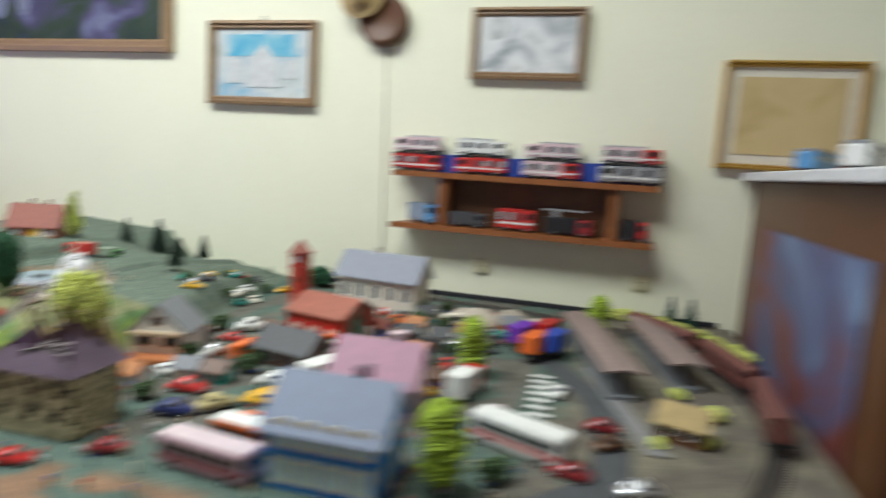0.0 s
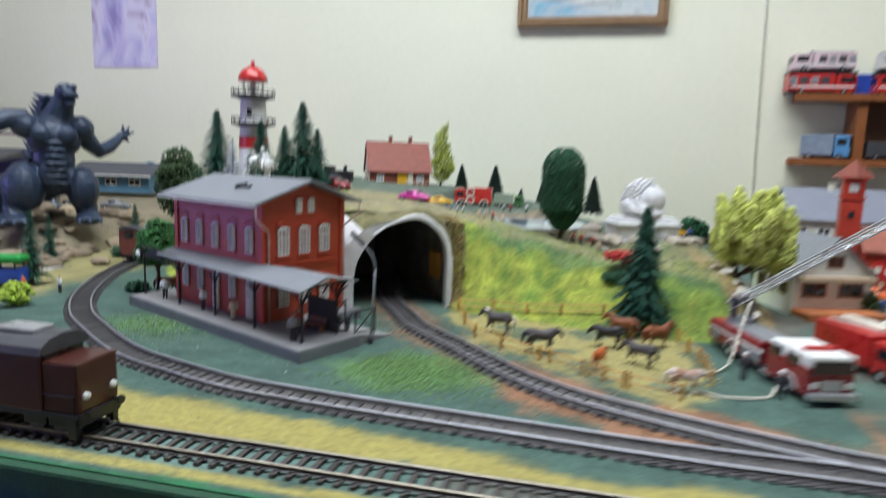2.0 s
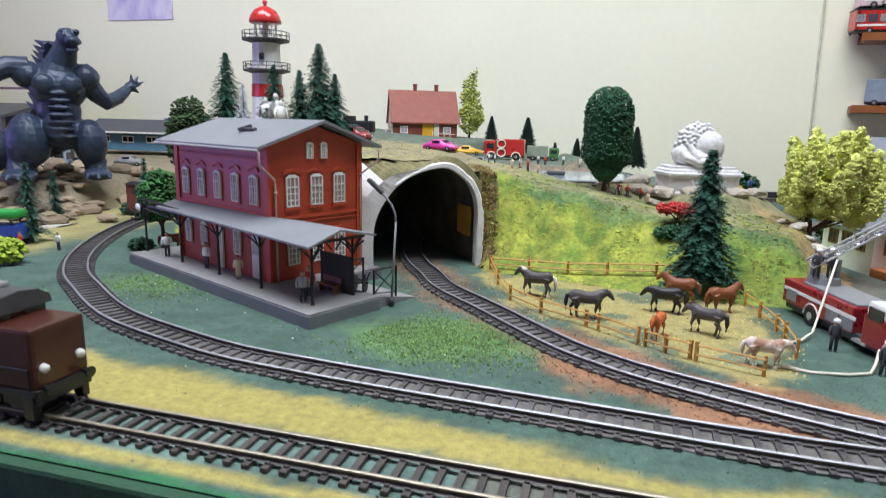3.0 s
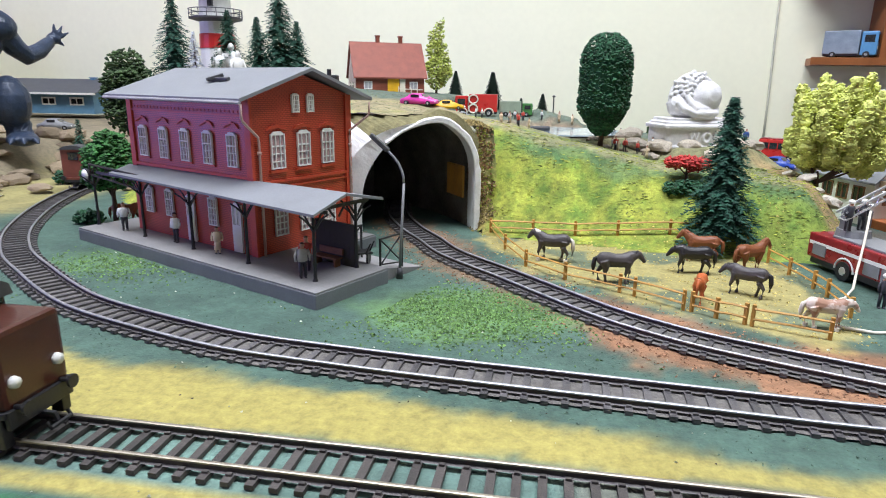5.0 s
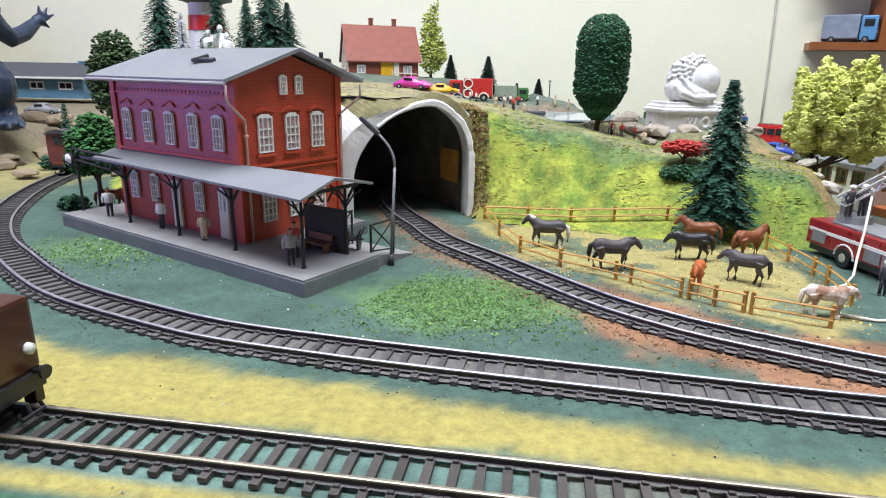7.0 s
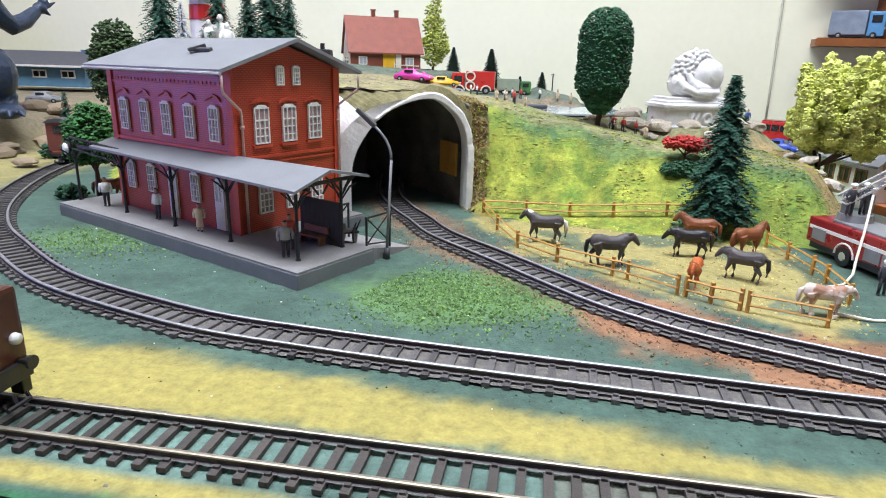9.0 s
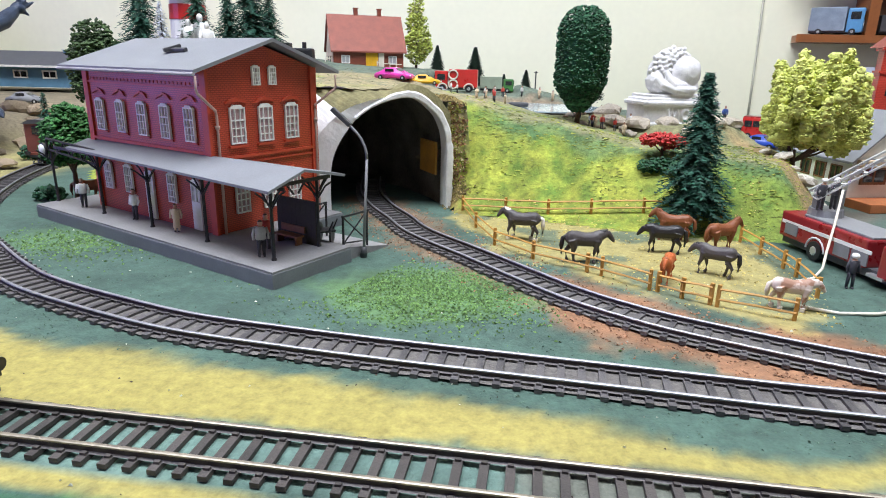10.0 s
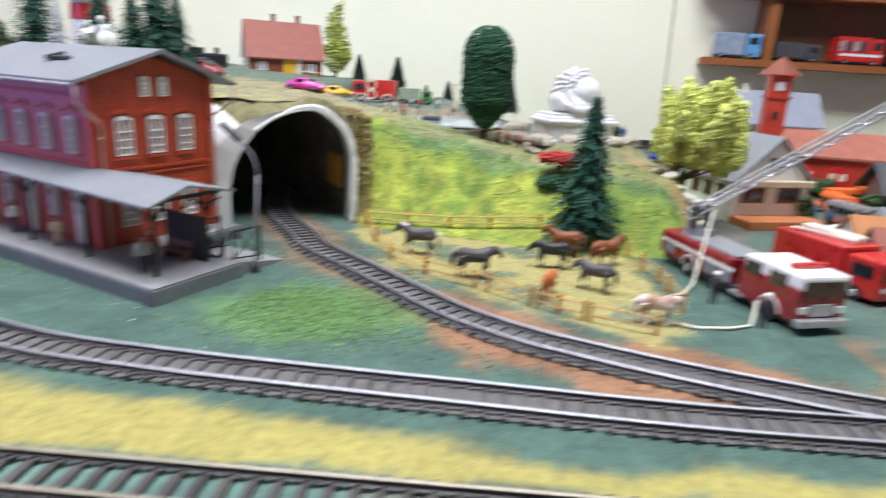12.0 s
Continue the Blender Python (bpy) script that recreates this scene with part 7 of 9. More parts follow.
bw = thing("box_wagon", "oxide-brown covered wagon with grey roof", "wagon", on_line(LINE_A, TAIL + 0.279), "wagons of the goods train")
wagon_base(bw, 0.098)
P("body", OXIDE, bw, lambda b: (box(b, (0, 0, 0.0305), (0.098, 0.029, 0.029), bevel=0.0006), [box(b, (-0.04 + 0.0114 * i, s * 0.0148, 0.0305), (0.0012, 0.001, 0.028)) for i in range(8) for s in (-1, 1)]))
P("roof", ROOF_GREY, bw, lambda b: prism(b, [(-0.0160, 0.0445), (-0.0085, 0.0490), (0, 0.0505), (0.0085, 0.0490), (0.0160, 0.0445)], 0.102, Matrix.Translation((-0.051, 0, 0)) @ SWAP), "grey arched roof")
for s in (-1, 1):
    P("door", OXIDE, bw, lambda b: box(b, (0, s * 0.0152, 0.0305), (0.024, 0.0012, 0.027), bevel=0.0003))
td = thing("tender", "bright yellow locomotive tender with brown load", "tender", on_line(LINE_A, TAIL + 0.385))
wagon_base(td, 0.084, (-0.36, -0.2, 0.2, 0.36))
P("body", YELLOW, td, lambda b: (box(b, (0, 0, 0.0165), (0.086, 0.031, 0.004), bevel=0.0008), box(b, (0, 0, 0.027), (0.074, 0.026, 0.018), bevel=0.001), box(b, (0, 0, 0.0365), (0.079, 0.029, 0.0025), bevel=0.0008)))
P("water_tank_lid", YELLOW, td, lambda b: (box(b, (0.018, 0, 0.040), (0.026, 0.020, 0.006), bevel=0.0015),))
P("load", mat("brown_load", (0.33, 0.14, 0.05), 0.8), td, lambda b: box(b, (-0.012, 0, 0.0385), (0.024, 0.018, 0.004), bevel=0.0015))
for s in (-1, 1):
    P("lettering_bar", mat("dark_lettering", (0.12, 0.06, 0.02), 0.6), td, lambda b: box(b, (0, s * 0.0132, 0.028), (0.044, 0.0004, 0.0018)))
sl = thing("steam_locomotive", "blue-boilered steam locomotive with yellow cab and red roof", "locomotive", on_line(LINE_A, TAIL + 0.484))
wagon_base(sl, 0.090, (-0.2, 0.02, 0.32, 0.42))
P("boiler", BLUE_DK, sl, lambda b: lathe(b, [(0.002, -0.012), (0.0105, -0.012), (0.0105, 0.043), (0.0085, 0.045), (0.002, 0.0455)], 20, pose(0.0, 0, 0.029, 0, 90)), "glossy dark blue boiler", True)
P("running_board", BLACK, sl, lambda b: box(b, (0.008, 0, 0.0165), (0.085, 0.027, 0.003), bevel=0.0005))
P("chimney", BLACK, sl, lambda b: lathe(b, [(0.0028, 0.038), (0.0028, 0.046), (0.0075, 0.055), (0.0078, 0.057), (0.005, 0.058), (0.004, 0.059)], 16, pose(0.037, 0, 0)), "flared black chimney")
P("steam_dome", SILVER, sl, lambda b: lathe(b, [(0.005, 0.037), (0.005, 0.043), (0.0035, 0.047), (0, 0.048)], 14, pose(0.018, 0, 0)), "bright steam dome", True)
P("sand_dome", BLACK, sl, lambda b: lathe(b, [(0.0042, 0.037), (0.0042, 0.042), (0.003, 0.0455), (0, 0.046)], 14, pose(0.003, 0, 0)), smooth=True)
P("cab", YELLOW, sl, lambda b: ([box(b, (-0.024, s * 0.0138, 0.029), (0.024, 0.0015, 0.027)) for s in (-1, 1)], box(b, (-0.0125, 0, 0.029), (0.0015, 0.028, 0.027))))
P("cab_roof", RED_DK, sl, lambda b: prism(b, [(-0.0165, 0.0425), (-0.009, 0.0475), (0, 0.0492), (0.009, 0.0475), (0.0165, 0.0425)], 0.034, Matrix.Translation((-0.042, 0, 0)) @ SWAP), "red arched cab roof")
P("headlamp", YELLOW, sl, lambda b: box(b, (0.047, 0, 0.043), (0.006, 0.007, 0.008), bevel=0.001), "yellow headlamp box")
P("cow_catcher", BLACK, sl, lambda b: prism(b, [(-0.012, 0.006), (0.012, 0.006), (0.012, 0.015), (-0.012, 0.015)], 0.010, Matrix.Translation((0.047, 0, 0)) @ SWAP))

# ---------------------------------------------------------------- far side of the loop
put(leaf_tree("round_leaf_tree", LEAF_MID, "small bushy green tree at the platform end", 0.066, [(0, 0, 0.045, 0.016, 0.015, 0.014), (-0.007, 0, 0.036, 0.012, 0.012, 0.010), (0.008, 0, 0.038, 0.012, 0.011, 0.010), (0.002, 0, 0.056, 0.011, 0.011, 0.009)], 0.0013, 4200, 41, 0.0016, 0.03, shell=0.3), -1.104, 1.374, -0.004, 0, 1.3)
dark_tree = put(leaf_tree("dark_broadleaf_tree", LEAF_OLIVE, "tall dark olive tree behind the station", 0.115, [(0, 0, 0.05, 0.024, 0.022, 0.026), (0.003, 0, 0.078, 0.027, 0.024, 0.024), (-0.012, 0, 0.065, 0.018, 0.018, 0.02), (0.015, 0, 0.068, 0.018, 0.018, 0.02), (0, 0, 0.098, 0.018, 0.017, 0.016)], 0.0019, 3600, 42, 0.0025, 0.06, shell=0.3), -1.262, 1.628, 0.022, 0, 1.2)
again(dark_tree, -1.215, 1.60, 0.03, 80, 0.66)
thin = put(needle_tree("fir_tree", FIR, "thin dark fir by the loop track", 0.062, 0.014, 11, 43, 20), -1.362, 1.494, None)
again(thin, -1.258, 1.368, 0.0, 60, 1.35)
again(thin, -1.282, 1.560, None, 20, 1.25)
low = put(leaf_tree("low_bush", LEAF_DK, "low dark green bush by the platform", 0.02, [(0, 0, 0.006, 0.014, 0.010, 0.006)], 0.002, 200, 44, 0.001, 0.004, cat="bush", shell=0.2), -1.13, 1.375, 0)
again(low, -1.30, 1.56, None, 30, 1.4)
toy_horse(pose(-1.098, 1.380, 0.0003, 0, 0, 20), BROWNH, BROWNH, "brown toy horse behind the platform end", 1.0, 0.4)

# dark upright reptile figurine, one plain shape
bm = bmesh.new()


def el(c, s, rz=0.0, rx=0.0, ry=0.0):
    ball(bm, c, s, 16, 12, rz, rx, ry)


el((0.010, 0.000, 0.122), (0.035, 0.027, 0.030)); el((0.008, 0.002, 0.092), (0.027, 0.024, 0.030)); el((0.008, 0.006, 0.064), (0.037, 0.030, 0.026)); el((0.006, -0.018, 0.070), (0.018, 0.012, 0.022))
for s, q in ((-1, -0.024), (1, 0.042)):
    el((q, 0.0, 0.138), (0.019, 0.019, 0.018))
    el((0.010 + s * 0.015, -0.021, 0.126), (0.014, 0.010, 0.013))
tube(bm, [(0.010, 0.004, 0.136), (0.016, 0.001, 0.155), (0.022, -0.005, 0.172), (0.025, -0.008, 0.184)], [0.027, 0.019, 0.0150, 0.0125], 14)
el((0.026, -0.010, 0.188), (0.0135, 0.018, 0.0125)); el((0.033, -0.024, 0.183), (0.0090, 0.012, 0.0062), rz=-25); el((0.031, -0.021, 0.172), (0.0072, 0.011, 0.0040), rz=-25, rx=14)
for s in (-1, 1):
    el((0.029 + 0.008 * s, -0.019, 0.195), (0.0042, 0.006, 0.0032))
el((0.042, -0.004, 0.050), (0.022, 0.025, 0.032)); tube(bm, [(0.044, -0.004, 0.040), (0.046, -0.001, 0.022), (0.047, -0.006, 0.006)], [0.019, 0.015, 0.017], 12); el((0.048, -0.016, 0.006), (0.018, 0.024, 0.009))
el((-0.030, -0.004, 0.052), (0.027, 0.028, 0.036)); tube(bm, [(-0.034, -0.004, 0.042), (-0.040, 0.0, 0.024), (-0.042, -0.006, 0.006)], [0.024, 0.018, 0.019], 12); el((-0.043, -0.018, 0.006), (0.021, 0.026, 0.009))
for x0 in (-0.043, 0.048):
    for q in (-0.012, 0.0, 0.012):
        tube(bm, [(x0 + q, -0.036, 0.006), (x0 + q * 1.2, -0.047, 0.002)], [0.005, 0.001], 6)
tube(bm, [(-0.022, 0.0, 0.145), (-0.045, -0.002, 0.146), (-0.063, -0.008, 0.137), (-0.074, -0.014, 0.116), (-0.079, -0.018, 0.100)], [0.016, 0.014, 0.0130, 0.0100, 0.0075], 12)
for q in (-0.007, -0.001, 0.005):
    tube(bm, [(-0.079 + q, -0.019, 0.101), (-0.081 + q * 1.6, -0.022, 0.091), (-0.079 + q * 1.8, -0.025, 0.084)], [0.0036, 0.0030, 0.0008], 6)
tube(bm, [(0.040, 0.002, 0.138), (0.056, 0.012, 0.116), (0.067, 0.020, 0.106), (0.082, 0.034, 0.113), (0.096, 0.047, 0.126)], [0.016, 0.0125, 0.0115, 0.0098, 0.0072], 12)
el((0.101, 0.050, 0.130), (0.0085, 0.0080, 0.0070))
for fx, fy, fz in ((0.103, 0.049, 0.149), (0.113, 0.053, 0.147), (0.120, 0.056, 0.139), (0.113, 0.050, 0.122)):
    tube(bm, [(0.101, 0.050, 0.131), ((0.101 + fx) / 2 + 0.001, (0.050 + fy) / 2, (0.131 + fz) / 2 - 0.001), (fx, fy, fz)], [0.0038, 0.0031, 0.0008], 6)
tube(bm, [(-0.004, 0.028, 0.066), (-0.045, 0.050, 0.044), (-0.082, 0.040, 0.026), (-0.105, 0.008, 0.018), (-0.108, -0.030, 0.016)], [0.034, 0.028, 0.020, 0.012, 0.003], 12)
for i in range(12):
    f = i / 11
    p, q = Vector((0.012, 0.020, 0.178)).lerp(Vector((-0.012, 0.052, 0.070)), f), 0.011 + 0.022 * math.sin(math.pi * f)
    for s in (-1, 0, 1):
        cyl(bm, p + Vector((0.010 * s, 0, 0)), p + Vector((0.016 * s - 0.010, q, q * 0.7)), 0.0070, 0.0006, 5)
for i in range(8):
    el((0.010, -0.0235 - 0.002 * (3 - abs(3 - i)), 0.058 + 0.0095 * i), (0.0165 - 0.0006 * i, 0.006, 0.0036))
for v in bm.verts:
    v.co += v.co.normalized() * (0.0016 * noise.noise(v.co * 140) + 0.0013 * noise.noise(v.co * 330))
rep = single("reptile_figurine", bm, FIGURINE, "large dark vinyl upright reptile figurine, blue light tinted into its colour", "figurine", pose(-1.430, 1.566, 0.042, 0, 0, 45), smooth=True)

rm = rep.modifiers.new("skin", "REMESH")
rm.mode, rm.voxel_size, rm.use_smooth_shade = "VOXEL", 0.0013, True

# quarry rocks
rnd = random.Random(12)
for i in range(95):
    x, y = rnd.uniform(-2.1, -1.36), rnd.uniform(1.36, 1.72)
    if math.hypot(x + 1.44, y - 1.60) < 0.07 or (x > -1.42 and y < 1.46):
        continue
    s = rnd.uniform(0.008, 0.027) * (0.7 + 0.6 * smooth01((y - 1.3) / 0.3))
    rock(x, y, s * 0.8, None, i, i % 9 == 0, rnd.uniform(0.5, 1.0))
for i in range(14):
    x, y = -1.33 - 0.02 * i + 0.01 * nz(i, 0, 2), 1.46 + 0.012 * nz(i, 2, 2) + 0.004 * i
    rock(x, y, 0.016, None, i + 3)
rnd = random.Random(29)
for i in range(150):
    x, y = rnd.uniform(-2.2, -1.36), 1.405 + 0.33 * rnd.random() ** 0.8
    if math.hypot(x + 1.44, y - 1.60) < 0.06 or (x > -1.42 and y < 1.46) or abs(y - 1.43) < 0.03 and -1.76 < x < -1.56:
        continue
    rock(x, y, rnd.uniform(0.009, 0.023), None, i, i % 8 == 0, rnd.uniform(0.6, 1.1))
JUNK = ((mat("pale_blue_paint", (0.30, 0.36, 0.46), 0.4, 0, 0.2), "pale blue"), (WHITE, "white"), (MIDGREY, "grey"), (mat("dull_red_paint", (0.22, 0.07, 0.06), 0.5, 0, 0.25), "dull red"), (DKGREY, "dark grey"))
for i in range(16):
    x, y = -2.15 + 0.037 * i + rnd.uniform(-0.01, 0.01), rnd.choice((1.665, 1.70, 1.735))
    if math.hypot(x + 1.44, y - 1.60) < 0.09:
        continue
    pm, pn = JUNK[rnd.randrange(5)]
    vehicle("toy_van", "%s toy van parked above the quarry rocks" % pn, at(x, y, rnd.uniform(-40, 40)), 0.055, 0.026, 0.030, pm, "bus", pm, "van", group="toy vans above the quarry")
# white fence by the quarry road
wf = thing("picket_fence", "low white picket fence along the quarry road", "fence", pose(-1.90, 1.385, 0, 0, 0, 3))
for i in range(60):
    boxp("picket", WHITE, wf, (0.0088 * i, 0, 0.0085), (0.0044, 0.0010, 0.017))
for z in (0.005, 0.013):
    boxp("fence_rail", WHITE, wf, (0.26, 0.0012, z), (0.53, 0.0010, 0.0020))
slab_m = mat("pale_road", (0.45, 0.43, 0.36), 0.9, 0, 0.12, 40, 500)
bm = bmesh.new()
tube_pts = [(-2.2, 1.355), (-1.8, 1.352), (-1.5, 1.365), (-1.36, 1.40), (-1.30, 1.46)]
lnr = catmull(tube_pts, 0.012)
edges = [[bm.verts.new((p.x, p.y + dy, z)) for p in lnr] for dy, z in ((0.016, -0.001), (0.014, 0.0016), (-0.014, 0.0016), (-0.016, -0.001))]
for lo_, hi_ in zip(edges, edges[1:]):
    for i in range(len(lnr) - 1):
        bm.faces.new((lo_[i], hi_[i], hi_[i + 1], lo_[i + 1]))
structure("road", bm, slab_m, "pale model road beside the quarry", "road")
teal = thing("teal_machine", "teal and maroon toy machine beside the coaches", "toy machine", at(-1.245, 1.215, -8, 0))
P("body", TEAL, teal, lambda b: (box(b, (0.012, 0, 0.013), (0.055, 0.026, 0.014), bevel=0.003), box(b, (0.03, 0, 0.022), (0.022, 0.022, 0.008), bevel=0.002)))
P("cab", RED_DK, teal, lambda b: box(b, (-0.030, 0, 0.018), (0.026, 0.028, 0.024), bevel=0.002))
P("base", DKGREY, teal, lambda b: box(b, (0, 0, 0.003), (0.08, 0.026, 0.006), bevel=0.001))
bt = thing("blue_tractor", "blue toy tractor with green canopy", "toy tractor", at(-1.265, 1.345, 20, 0))
P("body", BLUE, bt, lambda b: box(b, (0, 0, 0.014), (0.034, 0.020, 0.016), bevel=0.002))
P("canopy", GREEN, bt, lambda b: box(b, (0, 0, 0.032), (0.036, 0.024, 0.008), bevel=0.003))
for x in (-0.011, 0.011):
    for s in (-1, 1):
        P("wheel", BLACK, bt, lambda b: lathe(b, [(0.001, -0.002), (0.006, -0.002), (0.006, 0.002), (0.001, 0.002)], 14, pose(x, s * 0.011, 0.006, 90)))
        P("post", DKGREY, bt, lambda b: cyl(b, (x, s * 0.008, 0.02), (x, s * 0.008, 0.03), 0.0008))
put(leaf_tree("lime_bush", LEAF_LIME, "round lime green bush by the tractor", 0.03, [(0, 0, 0.012, 0.013, 0.013, 0.011)], 0.0028, 240, 46, 0.0012, 0.006, cat="bush", shell=0.3), -1.19, 1.285, 0)
for x, y, k in ((-1.305, 1.33, 2), (-1.235, 1.335, 2), (-1.33, 1.30, 3), (-1.20, 1.345, 1), (-1.37, 1.36, 0), (-1.40, 1.33, 3)):
    figurine(x, y, 0, 0.018, FIG_M[k], "tiny painted scale figure by the quarry road")
vehicle("white_van", "white toy van on the quarry terrace", at(-1.60, 1.68, -30), 0.075, 0.032, 0.03, WHITE, "bus", WHITE, "van")
for i, (x, y, rz, mm) in enumerate(((-1.70, 1.70, 10, WHITE), (-1.76, 1.655, -5, MIDGREY), (-1.66, 1.63, 30, MIDGREY), (-1.84, 1.70, 0, WHITE), (-1.55, 1.73, 60, DKGREY), (-1.52, 1.80, 20, MIDGREY))):
    vehicle("scrap_car", "old toy car among the quarry rocks", at(x, y, rz), 0.05, 0.022, 0.018, mm, "car", group="toy cars in the quarry")
lt = thing("quarry_train", "low dark flat wagon on the quarry siding", "wagon", at(-1.66, 1.43, 2, 0.004))
wagon_base(lt, 0.15)
P("deck", DKGREY, lt, lambda b: box(b, (0, 0, 0.017), (0.15, 0.026, 0.004), bevel=0.001))

# sheds along the far side
shed = thing("long_shed", "long dark grey-roofed shed with open bays", "shed", at(-2.05, 1.80, 2, 0.04))
P("roof", DKGREY, shed, lambda b: prism(b, [(-0.09, 0.082), (-0.09, 0.086), (0.0, 0.108), (0.06, 0.108), (0.06, 0.104)], 0.72, Matrix.Translation((-0.38, 0, 0)) @ SWAP))
P("back_wall", DKGREY, shed, lambda b: box(b, (-0.02, 0.055, 0.052), (0.72, 0.004, 0.104)))
for i in range(10):
    P("post", DKGREY, shed, lambda b: box(b, (-0.37 + 0.078 * i, -0.085, 0.042), (0.008, 0.008, 0.084)))
P("ridge_rail", WOOD_DK, shed, lambda b: (box(b, (-0.02, 0.0, 0.135), (0.72, 0.004, 0.004)), [box(b, (-0.37 + 0.175 * i, 0.0, 0.121), (0.004, 0.004, 0.028)) for i in range(5)]))
gable_house("mauve_shed", "dull mauve shed at the end of the long roof", at(-2.36, 1.66, 10, 0.02), 0.14, 0.1, 0.09, 0.03, mat("dull_mauve_wall", (0.17, 0.11, 0.13), 0.7, 0, 0.2), DKGREY, "shed")
hut = thing("signal_hut", "small hut with teal upper storey and orange base", "hut", at(-2.09, 1.94, 8, 0.02))
P("base", ORANGE, hut, lambda b: box(b, (0, 0, 0.045), (0.10, 0.07, 0.09), bevel=0.002))
P("upper_storey", mat("dull_teal_wall", (0.04, 0.21, 0.26), 0.6), hut, lambda b: box(b, (-0.01, 0, 0.13), (0.13, 0.085, 0.08), bevel=0.002))
P("roof", DKGREY, hut, lambda b: prism(b, [(-0.06, 0.165), (-0.06, 0.170), (0.05, 0.198), (0.05, 0.193)], 0.17, Matrix.Translation((-0.10, 0, 0)) @ SWAP))
P("chimney", WOOD_DK, hut, lambda b: box(b, (0.045, 0.02, 0.205), (0.012, 0.012, 0.03)))
bh = gable_house("blue_house", "blue-walled house with dark grey roof by the wall", at(-1.765, 2.115, 6, 0.052), 0.19, 0.10, 0.045, 0.022, mat("grey_blue_wall", (0.10, 0.22, 0.34), 0.6), mat("slate_roof", (0.09, 0.095, 0.11), 0.6), windows=((-0.06, 0.025, 0.03, 0.016), (0.0, 0.025, 0.03, 0.016), (0.06, 0.025, 0.03, 0.016)), chimneys=((0.07, 0.0, 0.010),), over=0.014)
P("eave", WHITE, bh, lambda b: box(b, (0, -0.0645, 0.0405), (0.218, 0.003, 0.004)), "white eave board")
pole = thing("striped_pole", "tall narrow dark pole with white bands", "pole", pose(-2.36, 1.95, 0.0, 0, -4, 0))
P("staff", mat("dark_patterned_cloth", (0.06, 0.025, 0.04), 0.7), pole, lambda b: box(b, (0, 0, 0.21), (0.034, 0.012, 0.42), bevel=0.006))
for z in (0.405, 0.36, 0.32, 0.22):
    P("band", WHITE, pole, lambda b: box(b, (0, -0.002, z), (0.0345, 0.010, 0.004), ry=16))
# flat layered rocks between the loop and the figurine
rnd = random.Random(63)
for k in range(34):
    x, y = rnd.uniform(-1.50, -1.20), rnd.uniform(1.46, 1.62)
    if near_line(LINE_A, x, y) < 0.035:
        continue
    lay = k % 3
    rock(x, y, rnd.uniform(0.009, 0.018), place(x, y) + 0.004 * lay, k, False, 0.5)
# curtain along the side wall
bm = bmesh.new()
cols = []
n = 120
rowz = (0.05, 0.5, 1.1, 1.68)
cur = [[bm.verts.new((LEFT_X + 0.045 + 0.022 * math.sin(i * 0.55) + 0.008 * math.sin(i * 1.3 + j), 1.0 + 1.13 * i / n, z)) for i in range(n + 1)] for j, z in enumerate(rowz)]
for j in range(3):
    for i in range(n):
        f = bm.faces.new((cur[j][i], cur[j][i + 1], cur[j + 1][i + 1], cur[j + 1][i]))
        f.material_index = 1 if (i % 30) in (2, 3, 4, 14, 15, 16, 17) else 0
bmesh.ops.solidify(bm, geom=bm.faces[:], thickness=0.003)
c = single("curtain", bm, CURTAIN, "yellow and white striped curtain hanging in folds", "curtain", smooth=True)
c.data.materials.append(CURTAIN2)
for y, z, h in ((2.02, 0.56, 0.16), (2.06, 0.60, 0.12)):
    bm = bmesh.new()
    box(bm, (LEFT_X + 0.085, y, z), (0.004, 0.016, h), bevel=0.001)
    single("curtain_tag", bm, WOOD_DK, "dark hanging tag on the yellow curtain", "tag", group="tags on the curtain")

# ---------------------------------------------------------------- on the back wall


def blotch_mat(name, cols, scale, seed=0.0, stretch=(1, 1, 1), rough=0.5):
    """A printed or painted picture: soft blotches of a few colours."""
    m = bpy.data.materials.new(name)
    m.use_nodes = True
    nt = m.node_tree
    b = nt.nodes["Principled BSDF"]
    tc = nt.nodes.new("ShaderNodeTexCoord")
    mp = nt.nodes.new("ShaderNodeMapping")
    mp.inputs["Location"].default_value = (seed, seed * 1.7, seed * 0.6)
    mp.inputs["Scale"].default_value = stretch
    nt.links.new(tc.outputs["Object"], mp.inputs["Vector"])
    n = nt.nodes.new("ShaderNodeTexNoise")
    n.inputs["Scale"].default_value, n.inputs["Detail"].default_value, n.inputs["Distortion"].default_value = scale, 5, 0.6
    nt.links.new(mp.outputs[0], n.inputs["Vector"])
    r = nt.nodes.new("ShaderNodeValToRGB")
    e = r.color_ramp.elements
    while len(e) < len(cols):
        e.new(0.5)
    for i, c in enumerate(cols):
        e[i].position, e[i].color = 0.3 + 0.4 * i / (len(cols) - 1), (*c, 1)
    nt.links.new(n.outputs["Fac"], r.inputs[0])
    nt.links.new(r.outputs[0], b.inputs["Base Color"])
    b.inputs["Roughness"].default_value = rough
    return m


